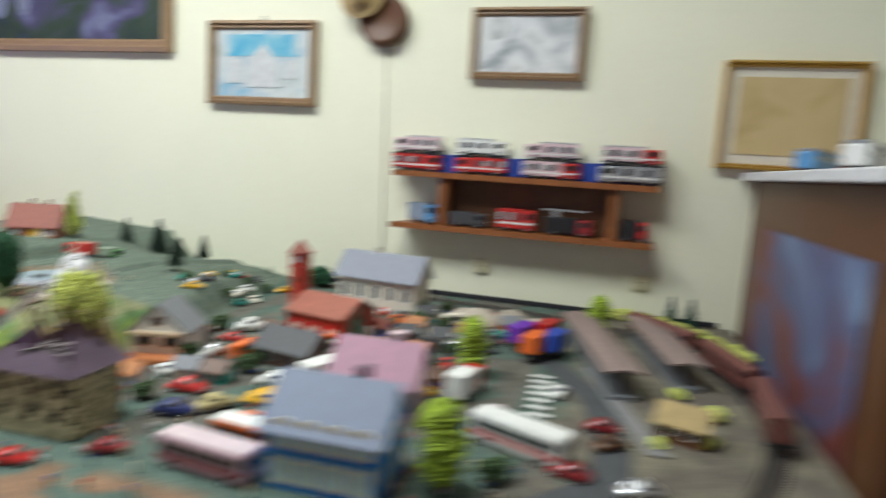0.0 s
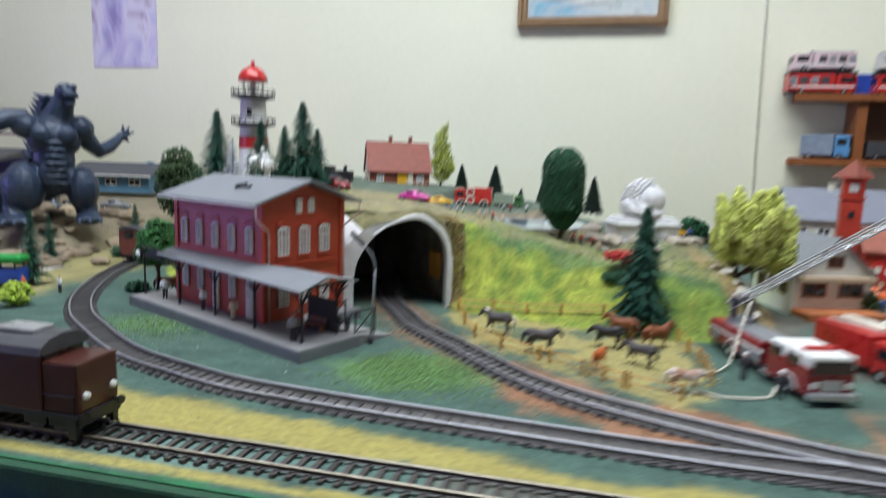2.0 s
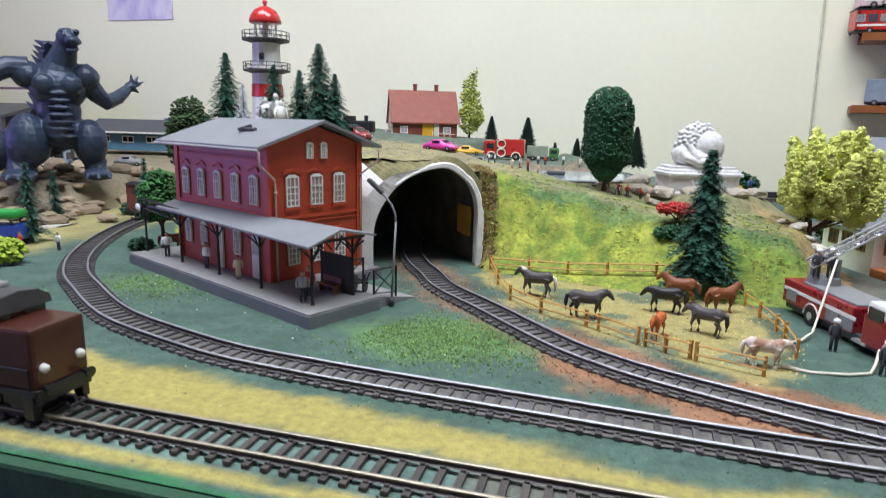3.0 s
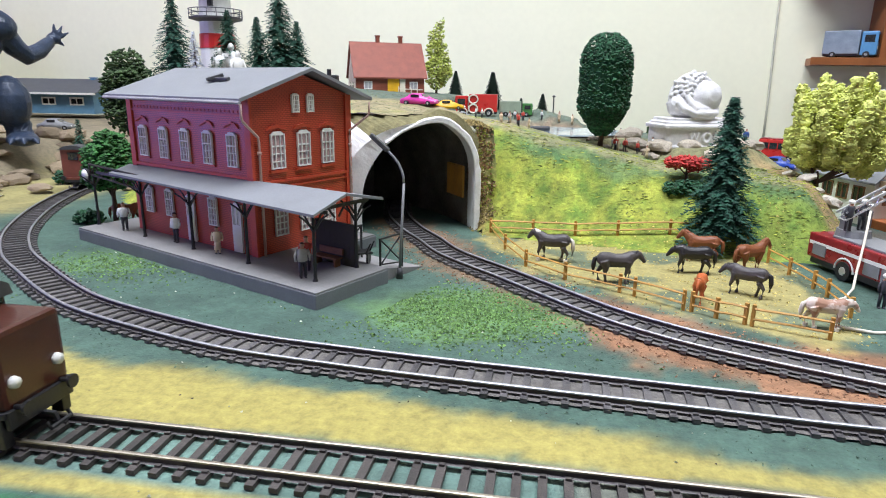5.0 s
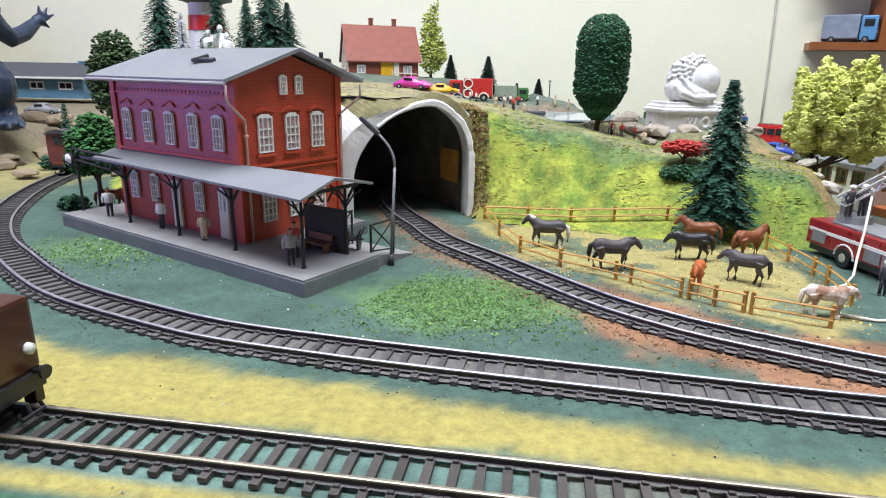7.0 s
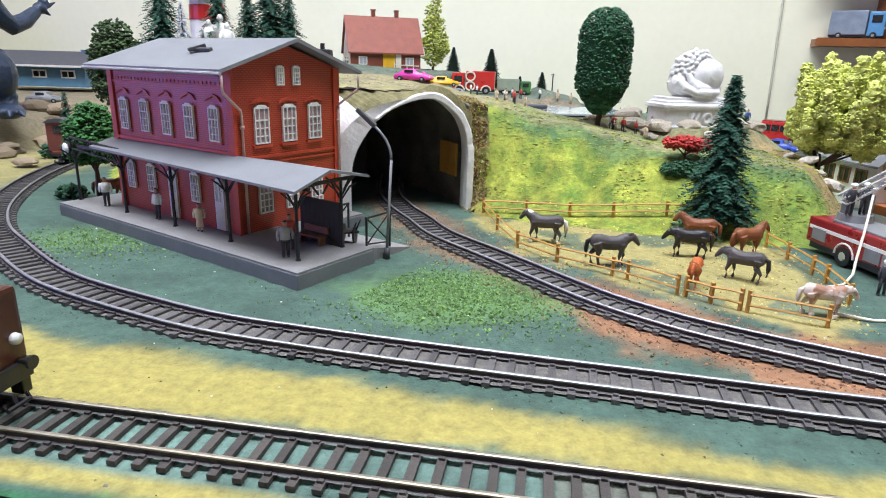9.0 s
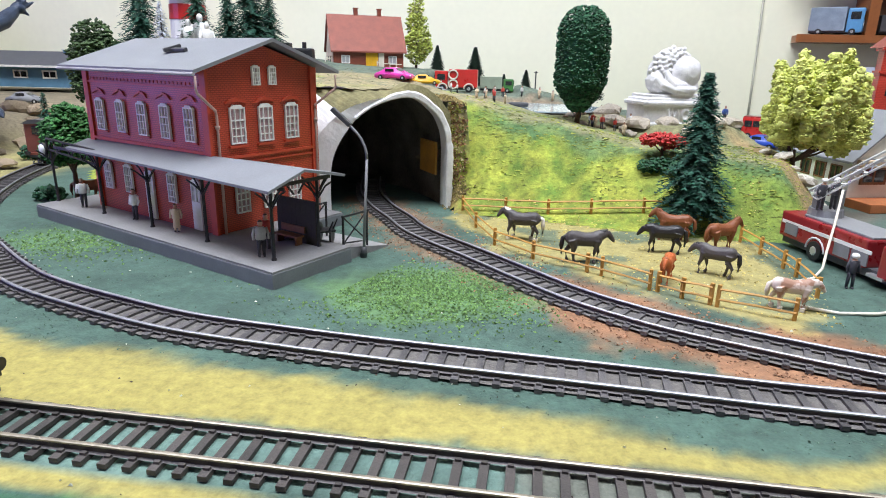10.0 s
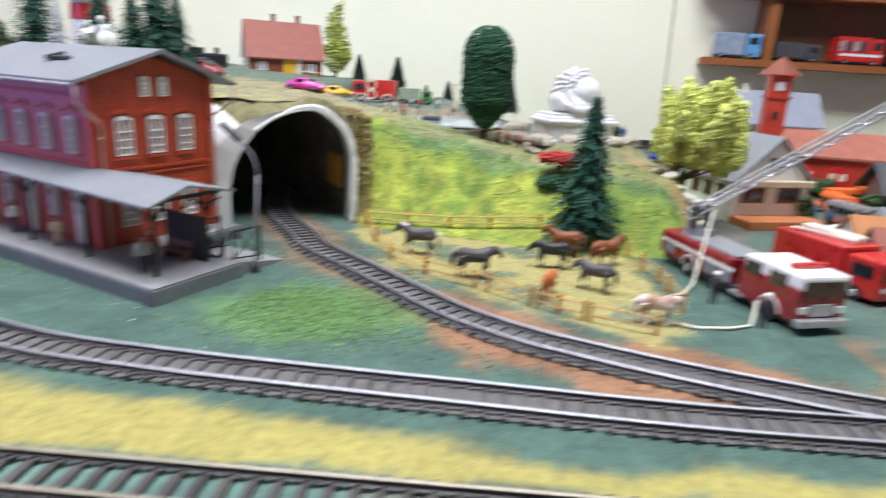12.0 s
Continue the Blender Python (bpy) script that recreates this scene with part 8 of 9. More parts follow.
def picture(x0, x1, z0, z1, canvas, fw, fmat, label, mount=0.0, nail=False):
    t = thing("framed_picture", label, "picture", pose((x0 + x1) / 2, WALL_Y, (z0 + z1) / 2), "pictures on the wall")
    w, h = x1 - x0, z1 - z0
    pr = [(0, 0), (0, -0.020), (fw * 0.35, -0.023), (fw * 0.5, -0.016), (fw * 0.8, -0.017), (fw, -0.010), (fw, 0)]
    for nm, c, L, ang in (("frame_rail", (0, -h / 2), w, 0), ("frame_rail", (0, h / 2), w, 180), ("frame_rail", (-w / 2, 0), h, -90), ("frame_rail", (w / 2, 0), h, 90)):
        bm = bmesh.new()
        a = [bm.verts.new((-L / 2 + q, y, q)) for q, y in pr]
        b = [bm.verts.new((L / 2 - q, y, q)) for q, y in pr]
        for i in range(len(pr)):
            j = (i + 1) % len(pr)
            bm.faces.new((a[i], a[j], b[j], b[i]))
        bm.faces.new(a)
        bm.faces.new(b[::-1])
        bm.transform(Matrix.Translation((c[0], 0, c[1])) @ Matrix.Rotation(radians(ang), 4, "Y").inverted())
        part(nm, bm, fmat, t)
    if mount:
        boxp("mount", CREAM, t, (0, -0.005, 0), (w - 2 * fw + 0.004, 0.004, h - 2 * fw + 0.004))
    boxp("canvas", canvas, t, (0, -0.0065 if mount else -0.006, 0), (w - 2 * fw - 2 * mount + 0.004, 0.006, h - 2 * fw - 2 * mount + 0.004))
    if nail:
        P("hanger", BLACK, t, lambda b: tube(b, [(-0.012, -0.004, h / 2), (0, -0.004, h / 2 + 0.014), (0.012, -0.004, h / 2)], 0.0012, 5))
    return t


pa_ = picture(-1.692, -0.951, 0.575, 1.04, blotch_mat("dark_garden_painting", ((0.02, 0.05, 0.11), (0.015, 0.03, 0.03), (0.03, 0.055, 0.03), (0.07, 0.06, 0.14), (0.2, 0.22, 0.34)), 7, 1.3), 0.034, FRAME_W, "large dark painting in a brown wooden frame")
for x, z, s in ((-0.23, -0.10, 0.045), (-0.14, -0.095, 0.04), (0.02, -0.03, 0.05), (0.13, -0.02, 0.05)):
    P("pale_figure_patch", mat("pale_oil_paint", (0.20, 0.22, 0.32), 0.5, 0, 0.3, 60, 300), pa_, lambda b: ball(b, (x, -0.0095, z), (s * 0.6, 0.0015, s), 12, 8))
pb_ = picture(-0.832, -0.520, 0.446, 0.657, blotch_mat("church_watercolour", ((0.35, 0.42, 0.40), (0.62, 0.66, 0.64), (0.45, 0.55, 0.6), (0.10, 0.42, 0.60)), 14, 3.1), 0.021, FRAME_W, "watercolour of a white church under blue sky, wooden frame", nail=True)
P("sky_patch", blotch_mat("sky_wash", ((0.05, 0.36, 0.58), (0.2, 0.5, 0.62), (0.5, 0.62, 0.66)), 16, 8.0), pb_, lambda b: box(b, (0.0, -0.0098, 0.045), (0.20, 0.001, 0.055)))
P("church_patch", mat("church_white", (0.62, 0.63, 0.62), 0.6, 0, 0.15, 60, 300), pb_, lambda b: (prism(b, [(-0.045, -0.06), (0.045, -0.06), (0.045, 0.0), (0.02, 0.03), (0.0, 0.048), (-0.02, 0.03), (-0.045, 0.0)], 0.001, Matrix.Translation((0.005, -0.0112, 0))), box(b, (-0.075, -0.0106, -0.02), (0.04, 0.001, 0.06)), box(b, (0.085, -0.0106, -0.015), (0.035, 0.001, 0.045))))
picture(-0.120, 0.140, 0.526, 0.685, blotch_mat("winter_print", ((0.32, 0.35, 0.36), (0.58, 0.60, 0.60), (0.75, 0.76, 0.75), (0.4, 0.42, 0.4)), 16, 5.2), 0.017, FRAME_W, "grey winter village print in a narrow wooden frame")
picture(0.433, 0.703, 0.352, 0.576, blotch_mat("old_certificate", ((0.50, 0.36, 0.16), (0.62, 0.48, 0.24), (0.58, 0.44, 0.22)), 9, 7.7), 0.012, FRAME_G, "tan certificate in a thin gilt frame", mount=0.022)
bm = bmesh.new()
box(bm, (-1.838, WALL_Y - 0.0015, 0.518), (0.190, 0.002, 0.310))
single("poster", bm, blotch_mat("violet_poster", ((0.30, 0.26, 0.52), (0.55, 0.50, 0.75), (0.72, 0.68, 0.82), (0.42, 0.30, 0.45)), 16, 2.2, (1, 1, 0.6)), "violet and white paper poster on the wall", "poster")
ck = thing("wall_clock", "round brown wooden wall clock with pale face", "clock", pose(-0.340, WALL_Y, 0.656))
P("rim", WOOD_DK, ck, lambda b: lathe(b, [(0.044, 0.0), (0.060, 0.0), (0.062, 0.02), (0.054, 0.034), (0.044, 0.026)], 28, pose(0, 0, 0, 90)), smooth=True)
P("face", mat("clock_face", (0.42, 0.36, 0.28), 0.5, 0, 0.25, 40, 300), ck, lambda b: cyl(b, (0, -0.004, 0), (0, -0.020, 0), 0.046, n=28))
P("hand_bar", BLACK, ck, lambda b: (box(b, (0.008, -0.0215, 0.008), (0.003, 0.0015, 0.034), ry=40), box(b, (-0.006, -0.0215, 0.004), (0.003, 0.0015, 0.024), ry=-60)))
bm = bmesh.new()
lathe(bm, [(0.002, 0.030), (0.022, 0.029), (0.031, 0.022), (0.034, 0.006), (0.056, 0.002), (0.058, 0.0), (0.030, 0.001), (0.0, 0.002)], 26)
single("straw_hat", bm, mat("tan_straw", (0.50, 0.36, 0.17), 0.85, 0, 0.25, 60, 500, 0.6), "tan straw hat hung beside the wall clock", "hat", pose(-0.392, WALL_Y - 0.036, 0.712, 84, -14, 0), smooth=True)
bm = bmesh.new()
tube(bm, [(-0.334, WALL_Y - 0.003, 0.60), (-0.330, WALL_Y - 0.003, 0.43), (-0.326, WALL_Y - 0.003, 0.27), (-0.321, WALL_Y - 0.003, 0.10), (-0.319, WALL_Y - 0.003, 0.004)], 0.0021, 6)
single("wall_cable", bm, mat("cream_cable", (0.58, 0.57, 0.47), 0.6), "thin grey cable running down the wall", "cable", smooth=True)
for x in (-0.06, 0.31):
    sk = thing("wall_socket", "small yellowed wall socket below the shelf", "socket", pose(x, WALL_Y, 0.085), "sockets on the wall")
    P("plate", mat("yellowed_plastic", (0.60, 0.56, 0.36), 0.5), sk, lambda b: box(b, (0, -0.004, 0), (0.034, 0.008, 0.034), bevel=0.003))
    P("hole", BLACK, sk, lambda b: (cyl(b, (-0.006, -0.0078, 0), (-0.006, -0.0085, 0), 0.002), cyl(b, (0.006, -0.0078, 0), (0.006, -0.0085, 0), 0.002)))

bm = bmesh.new()
box(bm, (-0.04, WALL_Y - 0.004, 0.0065), (1.04, 0.006, 0.011), bevel=0.001)
structure("trim", bm, DARK, "dark strip along the foot of the wall behind the town", "trim")

# shelf with model lorries
SHX0, SHX1, SHY = -0.280, 0.325, 2.158


def slab_board(b, z):
    """Shelf board whose end towards the room corner is cut off slantwise."""
    ring = [(SHX0, SHY), (SHX1, SHY), (SHX1, WALL_Y - 0.001), (SHX0 + 0.016, WALL_Y - 0.001), (SHX0 + 0.016, SHY + 0.030)]
    lo5, hi5 = [b.verts.new((x, y, z - 0.0065)) for x, y in ring], [b.verts.new((x, y, z + 0.0065)) for x, y in ring]
    b.faces.new(lo5[::-1])
    b.faces.new(hi5)
    for i in range(5):
        b.faces.new((lo5[i], lo5[(i + 1) % 5], hi5[(i + 1) % 5], hi5[i]))



shelf = thing("wall_shelf", "two-board orange wood wall shelf with dividers", "shelf")
D = WALL_Y - SHY
for z in (0.297, 0.173):
    P("board", WOOD, shelf, lambda b: slab_board(b, z))
for x in (-0.155, 0.235):
    boxp("divider", WOOD, shelf, (x, SHY + D / 2 + 0.004, 0.235), (0.018, D - 0.012, 0.111), bevel=0.001)
boxp("back_panel", WOOD_DK, shelf, (0.0400, WALL_Y - 0.004, 0.235), (0.370, 0.005, 0.111))


def shelf_truck(x, z, L, H, body, label, roof=None, rz=0):
    t = vehicle("model_truck", label, pose(x, SHY + 0.036, z, 0, 0, rz), L, 0.036, H, body, "lorry", roof or body, "model truck", "model trucks on the shelf")
    if "fire" in label:
        top = 0.0069 + (H - 0.0039) * 0.92
        for s in (-1, 1):
            P("white_stripe", WHITE, t, lambda b: box(b, (0, s * 0.0183, H * 0.36), (L * 0.94, 0.0008, H * 0.09)))
            for k in range(4):
                P("locker_door", (SILVER, DKGREY)[k % 2], t, lambda b: box(b, (-L * 0.43 + L * 0.155 * k, s * 0.0183, H * 0.66), (L * 0.12, 0.0010, H * 0.34), bevel=0.0003))
        if z > 0.32:
            P("ladder", SILVER, t, lambda b: ([box(b, (-L * 0.12, s * 0.007, top + 0.0018), (L * 0.72, 0.0018, 0.0040)) for s in (-1, 1)], [box(b, (-L * 0.46 + L * 0.075 * k, 0, top + 0.0018), (0.0016, 0.014, 0.0016)) for k in range(10)]), "silver roof ladder")
    return t


CHROME = mat("pink_white_panel", (0.70, 0.52, 0.54), 0.4, 0, 0.25, 60, 400)
for i, (x, L, up_b, lo_b) in enumerate(((-0.228, 0.120, CHROME, RED), (-0.072, 0.122, WHITE, RED), (0.090, 0.128, CHROME, CHROME), (0.262, 0.134, RED, SILVER))):
    shelf_truck(x, 0.3037, L, 0.040, RED if i < 3 else SILVER, "red and white model fire truck on the shelf", lo_b, 180 if i % 2 else 0)
    bm = bmesh.new()
    box(bm, (0, 0.018, 0.021), (L * 0.9, 0.036, 0.042), bevel=0.001)
    single("display_box", bm, BLUE, "blue cardboard display box on the shelf", "box", pose(x + 0.006, SHY + 0.052 - 0.006, 0.3037) @ Matrix.Translation((L * 0.42, 0, 0)) if i < 3 else pose(x, SHY + 0.058, 0.3037) @ Matrix.Diagonal((1, 0.5, 1, 1)), "display boxes on the shelf")
    bm = bmesh.new()
    box(bm, (0, 0, 0.0015), (L, 0.037, 0.003))
    for q in (-1, 1):
        for w in (-1, 1):
            box(bm, (q * L * 0.46, w * 0.0165, -0.019), (0.003, 0.003, 0.0385))
    bm.transform(Matrix.Translation((x, SHY + 0.036, 0.3423 + 0.0012)))
    single("display_stand", bm, BLACK, "thin black display stand above the trucks", "stand", group="stands on the shelf")
    shelf_truck(x, 0.3467, L * 0.92, 0.036, up_b, "red and white model fire truck on a stand", CHROME if i != 1 else WHITE, 0 if i % 2 else 180)
shelf_truck(-0.203, 0.1797, 0.084, 0.048, BLUE_LT, "light blue model lorry with grey-blue load bed", mat("grey_blue_paint", (0.22, 0.27, 0.34), 0.4), -28)
shelf_truck(-0.095, 0.1797, 0.085, 0.034, DKGREY, "dark grey model truck in the shelf bay", DKGREY)
shelf_truck(0.020, 0.1797, 0.085, 0.052, RED, "red model fire truck in the shelf bay", RED)
ht = shelf_truck(0.140, 0.1797, 0.105, 0.040, RED_DK, "dark red model ladder truck in the shelf bay", BLACK)
P("ladder", SILVER, ht, lambda b: box(b, (-0.01, 0, 0.056), (0.10, 0.012, 0.004)))
P("ladder_mount", SILVER, ht, lambda b: box(b, (-0.03, 0, 0.047), (0.012, 0.010, 0.018)))
shelf_truck(0.282, 0.1797, 0.055, 0.046, RED, "red model truck at the shelf end", BLACK)

# cabinet beside the layout
cab = thing("cabinet", "dark brown wooden cabinet with pale top board", "cabinet")
boxp("body", WOOD_DK, cab, (0.766, 1.85, (FLOOR_Z + 0.328) / 2), (0.488, 0.735, 0.328 - FLOOR_Z), bevel=0.003)
boxp("top_board", mat("pale_top_board", (0.62, 0.62, 0.62), 0.5), cab, (0.756, 1.845, 0.3365), (0.53, 0.75, 0.017), bevel=0.003)
bm = bmesh.new()
box(bm, (0.5195, 1.835, 0.085), (0.003, 0.56, 0.31))
single("train_poster", bm, blotch_mat("landscape_print", ((0.06, 0.02, 0.02), (0.18, 0.045, 0.035), (0.09, 0.11, 0.22), (0.20, 0.28, 0.44)), 5, 4.4, (1, 0.7, 1)), "glossy landscape print on the cabinet side", "poster")
for i, (x, y, mm, lb) in enumerate(((0.566, 1.98, BLUE_LT, "light blue model coach on the cabinet"), (0.611, 2.08, RED, "red model coach on the cabinet"), (0.566, 1.76, WHITE, "white model coach on the cabinet"))):
    cc = thing("display_coach", lb, "railway coach", pose(x, y, 0.3455, 0, 0, 62), "coaches on the cabinet")
    P("body", mm, cc, lambda b: box(b, (0, 0, 0.020), (0.17, 0.03, 0.028), bevel=0.003))
    P("roof", MIDGREY, cc, lambda b: box(b, (0, 0, 0.036), (0.166, 0.028, 0.006), bevel=0.002))
    P("underframe", BLACK, cc, lambda b: box(b, (0, 0, 0.0035), (0.15, 0.022, 0.007)))
    for s in (-1, 1):
        for k in range(7):
            P("window", GLASS_DK, cc, lambda b: box(b, (-0.066 + 0.022 * k, s * 0.0151, 0.025), (0.014, 0.0008, 0.009)))

# ---------------------------------------------------------------- town beyond the fire engines
before_town = set(scene.objects)


def town_plan(p):
    """The town's streets are drawn on a plan of their own; this lays them out on the board."""
    dx = 0.012 + 0.042 * smooth01((p.x + 0.36) / 0.26)
    return Vector((p.x + dx, p.y + 0.055 * smooth01((p.y - 1.33) / 0.4), p.z))


ruin = thing("ruined_house", "ruined stone house with broken-in purple roof", "house", pose(-0.360, 1.305, 0, 0, 0, 3) @ Matrix.Diagonal((1, 1, 1.28, 1)), "model buildings")
RSTONE = mat("olive_stone", (0.46, 0.41, 0.24), 0.9, 0, 0.3, 120, 600, 0.9, rnd=0.5)
RROOF = mat("purple_slate", (0.26, 0.19, 0.25), 0.7, 0, 0.25, 60, 500, 0.5)
JOINT = mat("dark_joint", (0.05, 0.045, 0.03), 0.95)
for c, size in (((0, -0.035, 0.029), (0.104, 0.004, 0.058)), ((0, 0.035, 0.029), (0.104, 0.004, 0.058)), ((-0.050, 0, 0.029), (0.004, 0.066, 0.058)), ((0.050, 0, 0.029), (0.004, 0.066, 0.058))):
    boxp("wall_core", JOINT, ruin, c, size)
smesh = None
for row in range(8):
    for i in range(9):
        if (row in (2, 3, 5, 6)) and i in (1, 4, 7):
            continue
        x = -0.0465 + 0.0117 * i + (0.004 if row % 2 else -0.002)
        ob = P("stone", RSTONE, ruin, lambda b: box(b, (0, 0, 0), (0.0108, 0.004, 0.0066), bevel=0.0008)) if smesh is None else new("stone", smesh)
        smesh = ob.data
        ob.parent = ruin
        ob.matrix_basis = pose(x, -0.0372, 0.004 + 0.0073 * row, 0, 0, 0)
    for i in range(5):
        ob = new("stone", smesh)
        ob.parent = ruin
        ob.matrix_basis = pose(0.0522, -0.028 + 0.0135 * i, 0.004 + 0.0073 * row, 0, 0, 90)
        ob = new("stone", smesh)
        ob.parent = ruin
        ob.matrix_basis = pose(-0.0522, -0.028 + 0.0135 * i, 0.004 + 0.0073 * row, 0, 0, 90)
rr = random.Random(17)
SIDES = (((-0.060, -0.045), (0.060, -0.045)), ((0.060, -0.045), (0.060, 0.045)), ((0.060, 0.045), (-0.060, 0.045)), ((-0.060, 0.045), (-0.060, -0.045)))
for (ax, ay), (bx, by) in SIDES:
    tall = 0.34 if ay == by == -0.045 else 0.62
    n = 7
    ins = [tall * rr.uniform(0.35, 1.0) for _ in range(n + 1)]
    bm = bmesh.new()
    lo_, hi_ = [], []
    for i in range(n + 1):
        f = i / n
        x, y = ax + (bx - ax) * f, ay + (by - ay) * f
        k = ins[i]
        e = 0.5 - abs(f - 0.5)
        k = min(k, 1.6 * e + 0.12)
        lo_.append(bm.verts.new((x, y, 0.056)))
        hi_.append(bm.verts.new((x * (1 - k), y * (1 - k), 0.056 + 0.062 * k)))
    for i in range(n):
        bm.faces.new((lo_[i], lo_[i + 1], hi_[i + 1], hi_[i]))
    bmesh.ops.solidify(bm, geom=bm.faces[:], thickness=0.003)
    part("roof_slope", bm, RROOF, ruin, "broken purple slate slope")
for i in range(7):
    P("rafter", WOOD_DK, ruin, lambda b: box(b, (-0.045 + 0.015 * i, 0.016, 0.080 + 0.004 * nz(i, 3, 1.7)), (0.003, 0.003, 0.052), rx=28 + 16 * nz(i, 7, 1.9), ry=14 * nz(i, 1, 2.3)))
PLASTER_BITS = mat("charred_plaster", (0.16, 0.13, 0.13), 0.9, 0, 0.3)
for i in range(20):
    P("debris", PLASTER_BITS, ruin, lambda b: box(b, (0.05 * nz(i, 1, 1.3), 0.03 * nz(i, 5, 1.3), 0.066 + 0.012 * nz(i, 9, 1.1)), (0.016, 0.005, 0.006), rz=50 * i, rx=25 * nz(i, 2, 1)))
P("rubble_floor", DKGREY, ruin, lambda b: box(b, (0, 0, 0.055), (0.098, 0.066, 0.006)))
blue = gable_house("blue_building", "bright blue two-storey building with grey roof", pose(-0.060, 1.315, 0, 0, 0, 2), 0.112, 0.084, 0.064, 0.040, mat("bright_blue_wall", (0.03, 0.26, 0.75), 0.5, 0, 0.12), mat("pale_blue_grey_roof", (0.20, 0.235, 0.32), 0.6, 0, 0.08), windows=[(x, z, 0.0245, 0.025) for x in (-0.040, -0.0135, 0.0135, 0.040) for z in (0.020, 0.055)], frame=CREAM, side_windows=[(y, z, 0.016, 0.017) for y in (-0.02, 0.02) for z in (0.022, 0.052)], over=0.008, pane=mat("pale_curtained_pane", (0.55, 0.72, 0.75), 0.3, 0, 0.2, 90, 400))
P("chimney", mat("dusky_chimney", (0.12, 0.08, 0.11), 0.7), blue, lambda b: (box(b, (0.022, 0.006, 0.104), (0.012, 0.010, 0.022)), box(b, (0.022, 0.006, 0.1155), (0.014, 0.012, 0.002))), "dark chimney stack")
for x in (-0.040, -0.0135, 0.0135, 0.040):
    for z in (0.0335, 0.0685):
        P("window_arch", CREAM, blue, lambda b: prism(b, [(0.0122 * math.cos(a), 0.0052 * math.sin(a)) for a in [k * math.pi / 8 for k in range(9)]], 0.0012, Matrix.Translation((x, -0.0432, z - 0.001))))
P("floor_band", BLUE_LT, blue, lambda b: box(b, (0, -0.0448, 0.037), (0.114, 0.002, 0.004)))
gable_house("pink_house", "rose-roofed pale pink house among the cars", pose(-0.085, 1.475, 0, 0, 0, 4), 0.104, 0.08, 0.050, 0.042, PALE_PINK, mat("rose_roof", (0.42, 0.22, 0.29), 0.6, 0, 0.12), windows=[(x, 0.035, 0.014, 0.016) for x in (-0.03, 0, 0.03)], chimneys=((0.02, 0.006, 0.014),), over=0.006)
gable_house("station_hall", "long cream hall with pale grey roof by the wall", pose(-0.256, 1.955, 0, 0, 0, -4), 0.178, 0.085, 0.078, 0.044, CREAM, mat("pale_grey_roof", (0.27, 0.285, 0.34), 0.6, 0, 0.08), windows=[(x, 0.045, 0.020, 0.030) for x in (-0.07, -0.035, 0, 0.035, 0.07)], chimneys=((-0.02, 0.0, 0.009),), over=0.008)
gable_house("dark_roof_house", "low house with black-grey roof near the fire station", pose(-0.245, 1.565, 0, 0, 0, -10), 0.085, 0.055, 0.034, 0.022, mat("dusky_wall", (0.24, 0.14, 0.12), 0.7), DKGREY, windows=((-0.02, 0.018, 0.014, 0.018), (0.02, 0.018, 0.014, 0.018)), over=0.010)
dk = put(needle_tree("fir_tree", FIR, "dense dark green fir among the town houses", 0.095, 0.024, 15, 51, 32), -0.175, 1.60, 0)
LOBES = [(0, 0, 0.035, 0.021, 0.020, 0.022), (0.003, 0, 0.062, 0.023, 0.021, 0.024), (-0.002, 0, 0.090, 0.020, 0.019, 0.022), (0.0, 0.002, 0.105, 0.014, 0.014, 0.012)]
lime = put(leaf_tree("lime_tree", LEAF_LIME, "tall lime green foam tree in the town", 0.118, [(x, y, z * 0.8, a, b, c * 0.85) for x, y, z, a, b, c in LOBES], 0.0034, 1500, 52, 0.0022, 0.05, shell=0.45), 0.045, 1.325, 0)
again(lime, -0.004, 1.625, 0, 70, 1.0)
again(lime, 0.175, 1.945, 0, 130, 0.92)
again(lime, 0.29, 1.97, 0, 10, 0.5)
for i, (x, y) in enumerate(((0.325, 2.135), (0.365, 2.125), (-0.62, 2.12), (-0.55, 2.13))):
    again(dk, x, y, 0, 50 * i, 0.72 if i < 2 else 0.35)
round_bush = put(leaf_tree("round_bush", LEAF_DK, "round dark green bush by the back wall", 0.05, [(0, 0, 0.028, 0.03, 0.03, 0.024)], 0.0042, 500, 53, 0.002, 0.01, cat="bush", shell=0.4), -0.46, 2.09, 0)
pale = put(leaf_tree("pale_hedge_bush", LEAF_YEL, "pale yellow hedge bush along the outer track", 0.03, [(0, 0, 0.012, 0.026, 0.02, 0.013), (0.012, 0.004, 0.016, 0.015, 0.014, 0.011)], 0.0040, 300, 54, 0.0015, 0.006, cat="bush", group="hedge along the outer track", shell=0.4), 0.22, 2.135, 0)
for i, (x, y) in enumerate(((0.265, 2.125), (0.305, 2.10), (0.34, 2.07), (0.37, 2.03), (0.395, 1.985), (0.415, 1.94), (0.43, 1.89))):
    again(pale, x, y, 0, 67 * i, 0.9 + 0.2 * nz(i, 0, 2))
for i, (x, y, s) in enumerate(((0.315, 1.52, 0.6), (0.28, 1.57, 0.5), (0.34, 1.60, 0.7), (0.26, 1.50, 0.45), (0.30, 1.66, 0.55))):
    again(pale, x, y, 0, 31 * i, s)
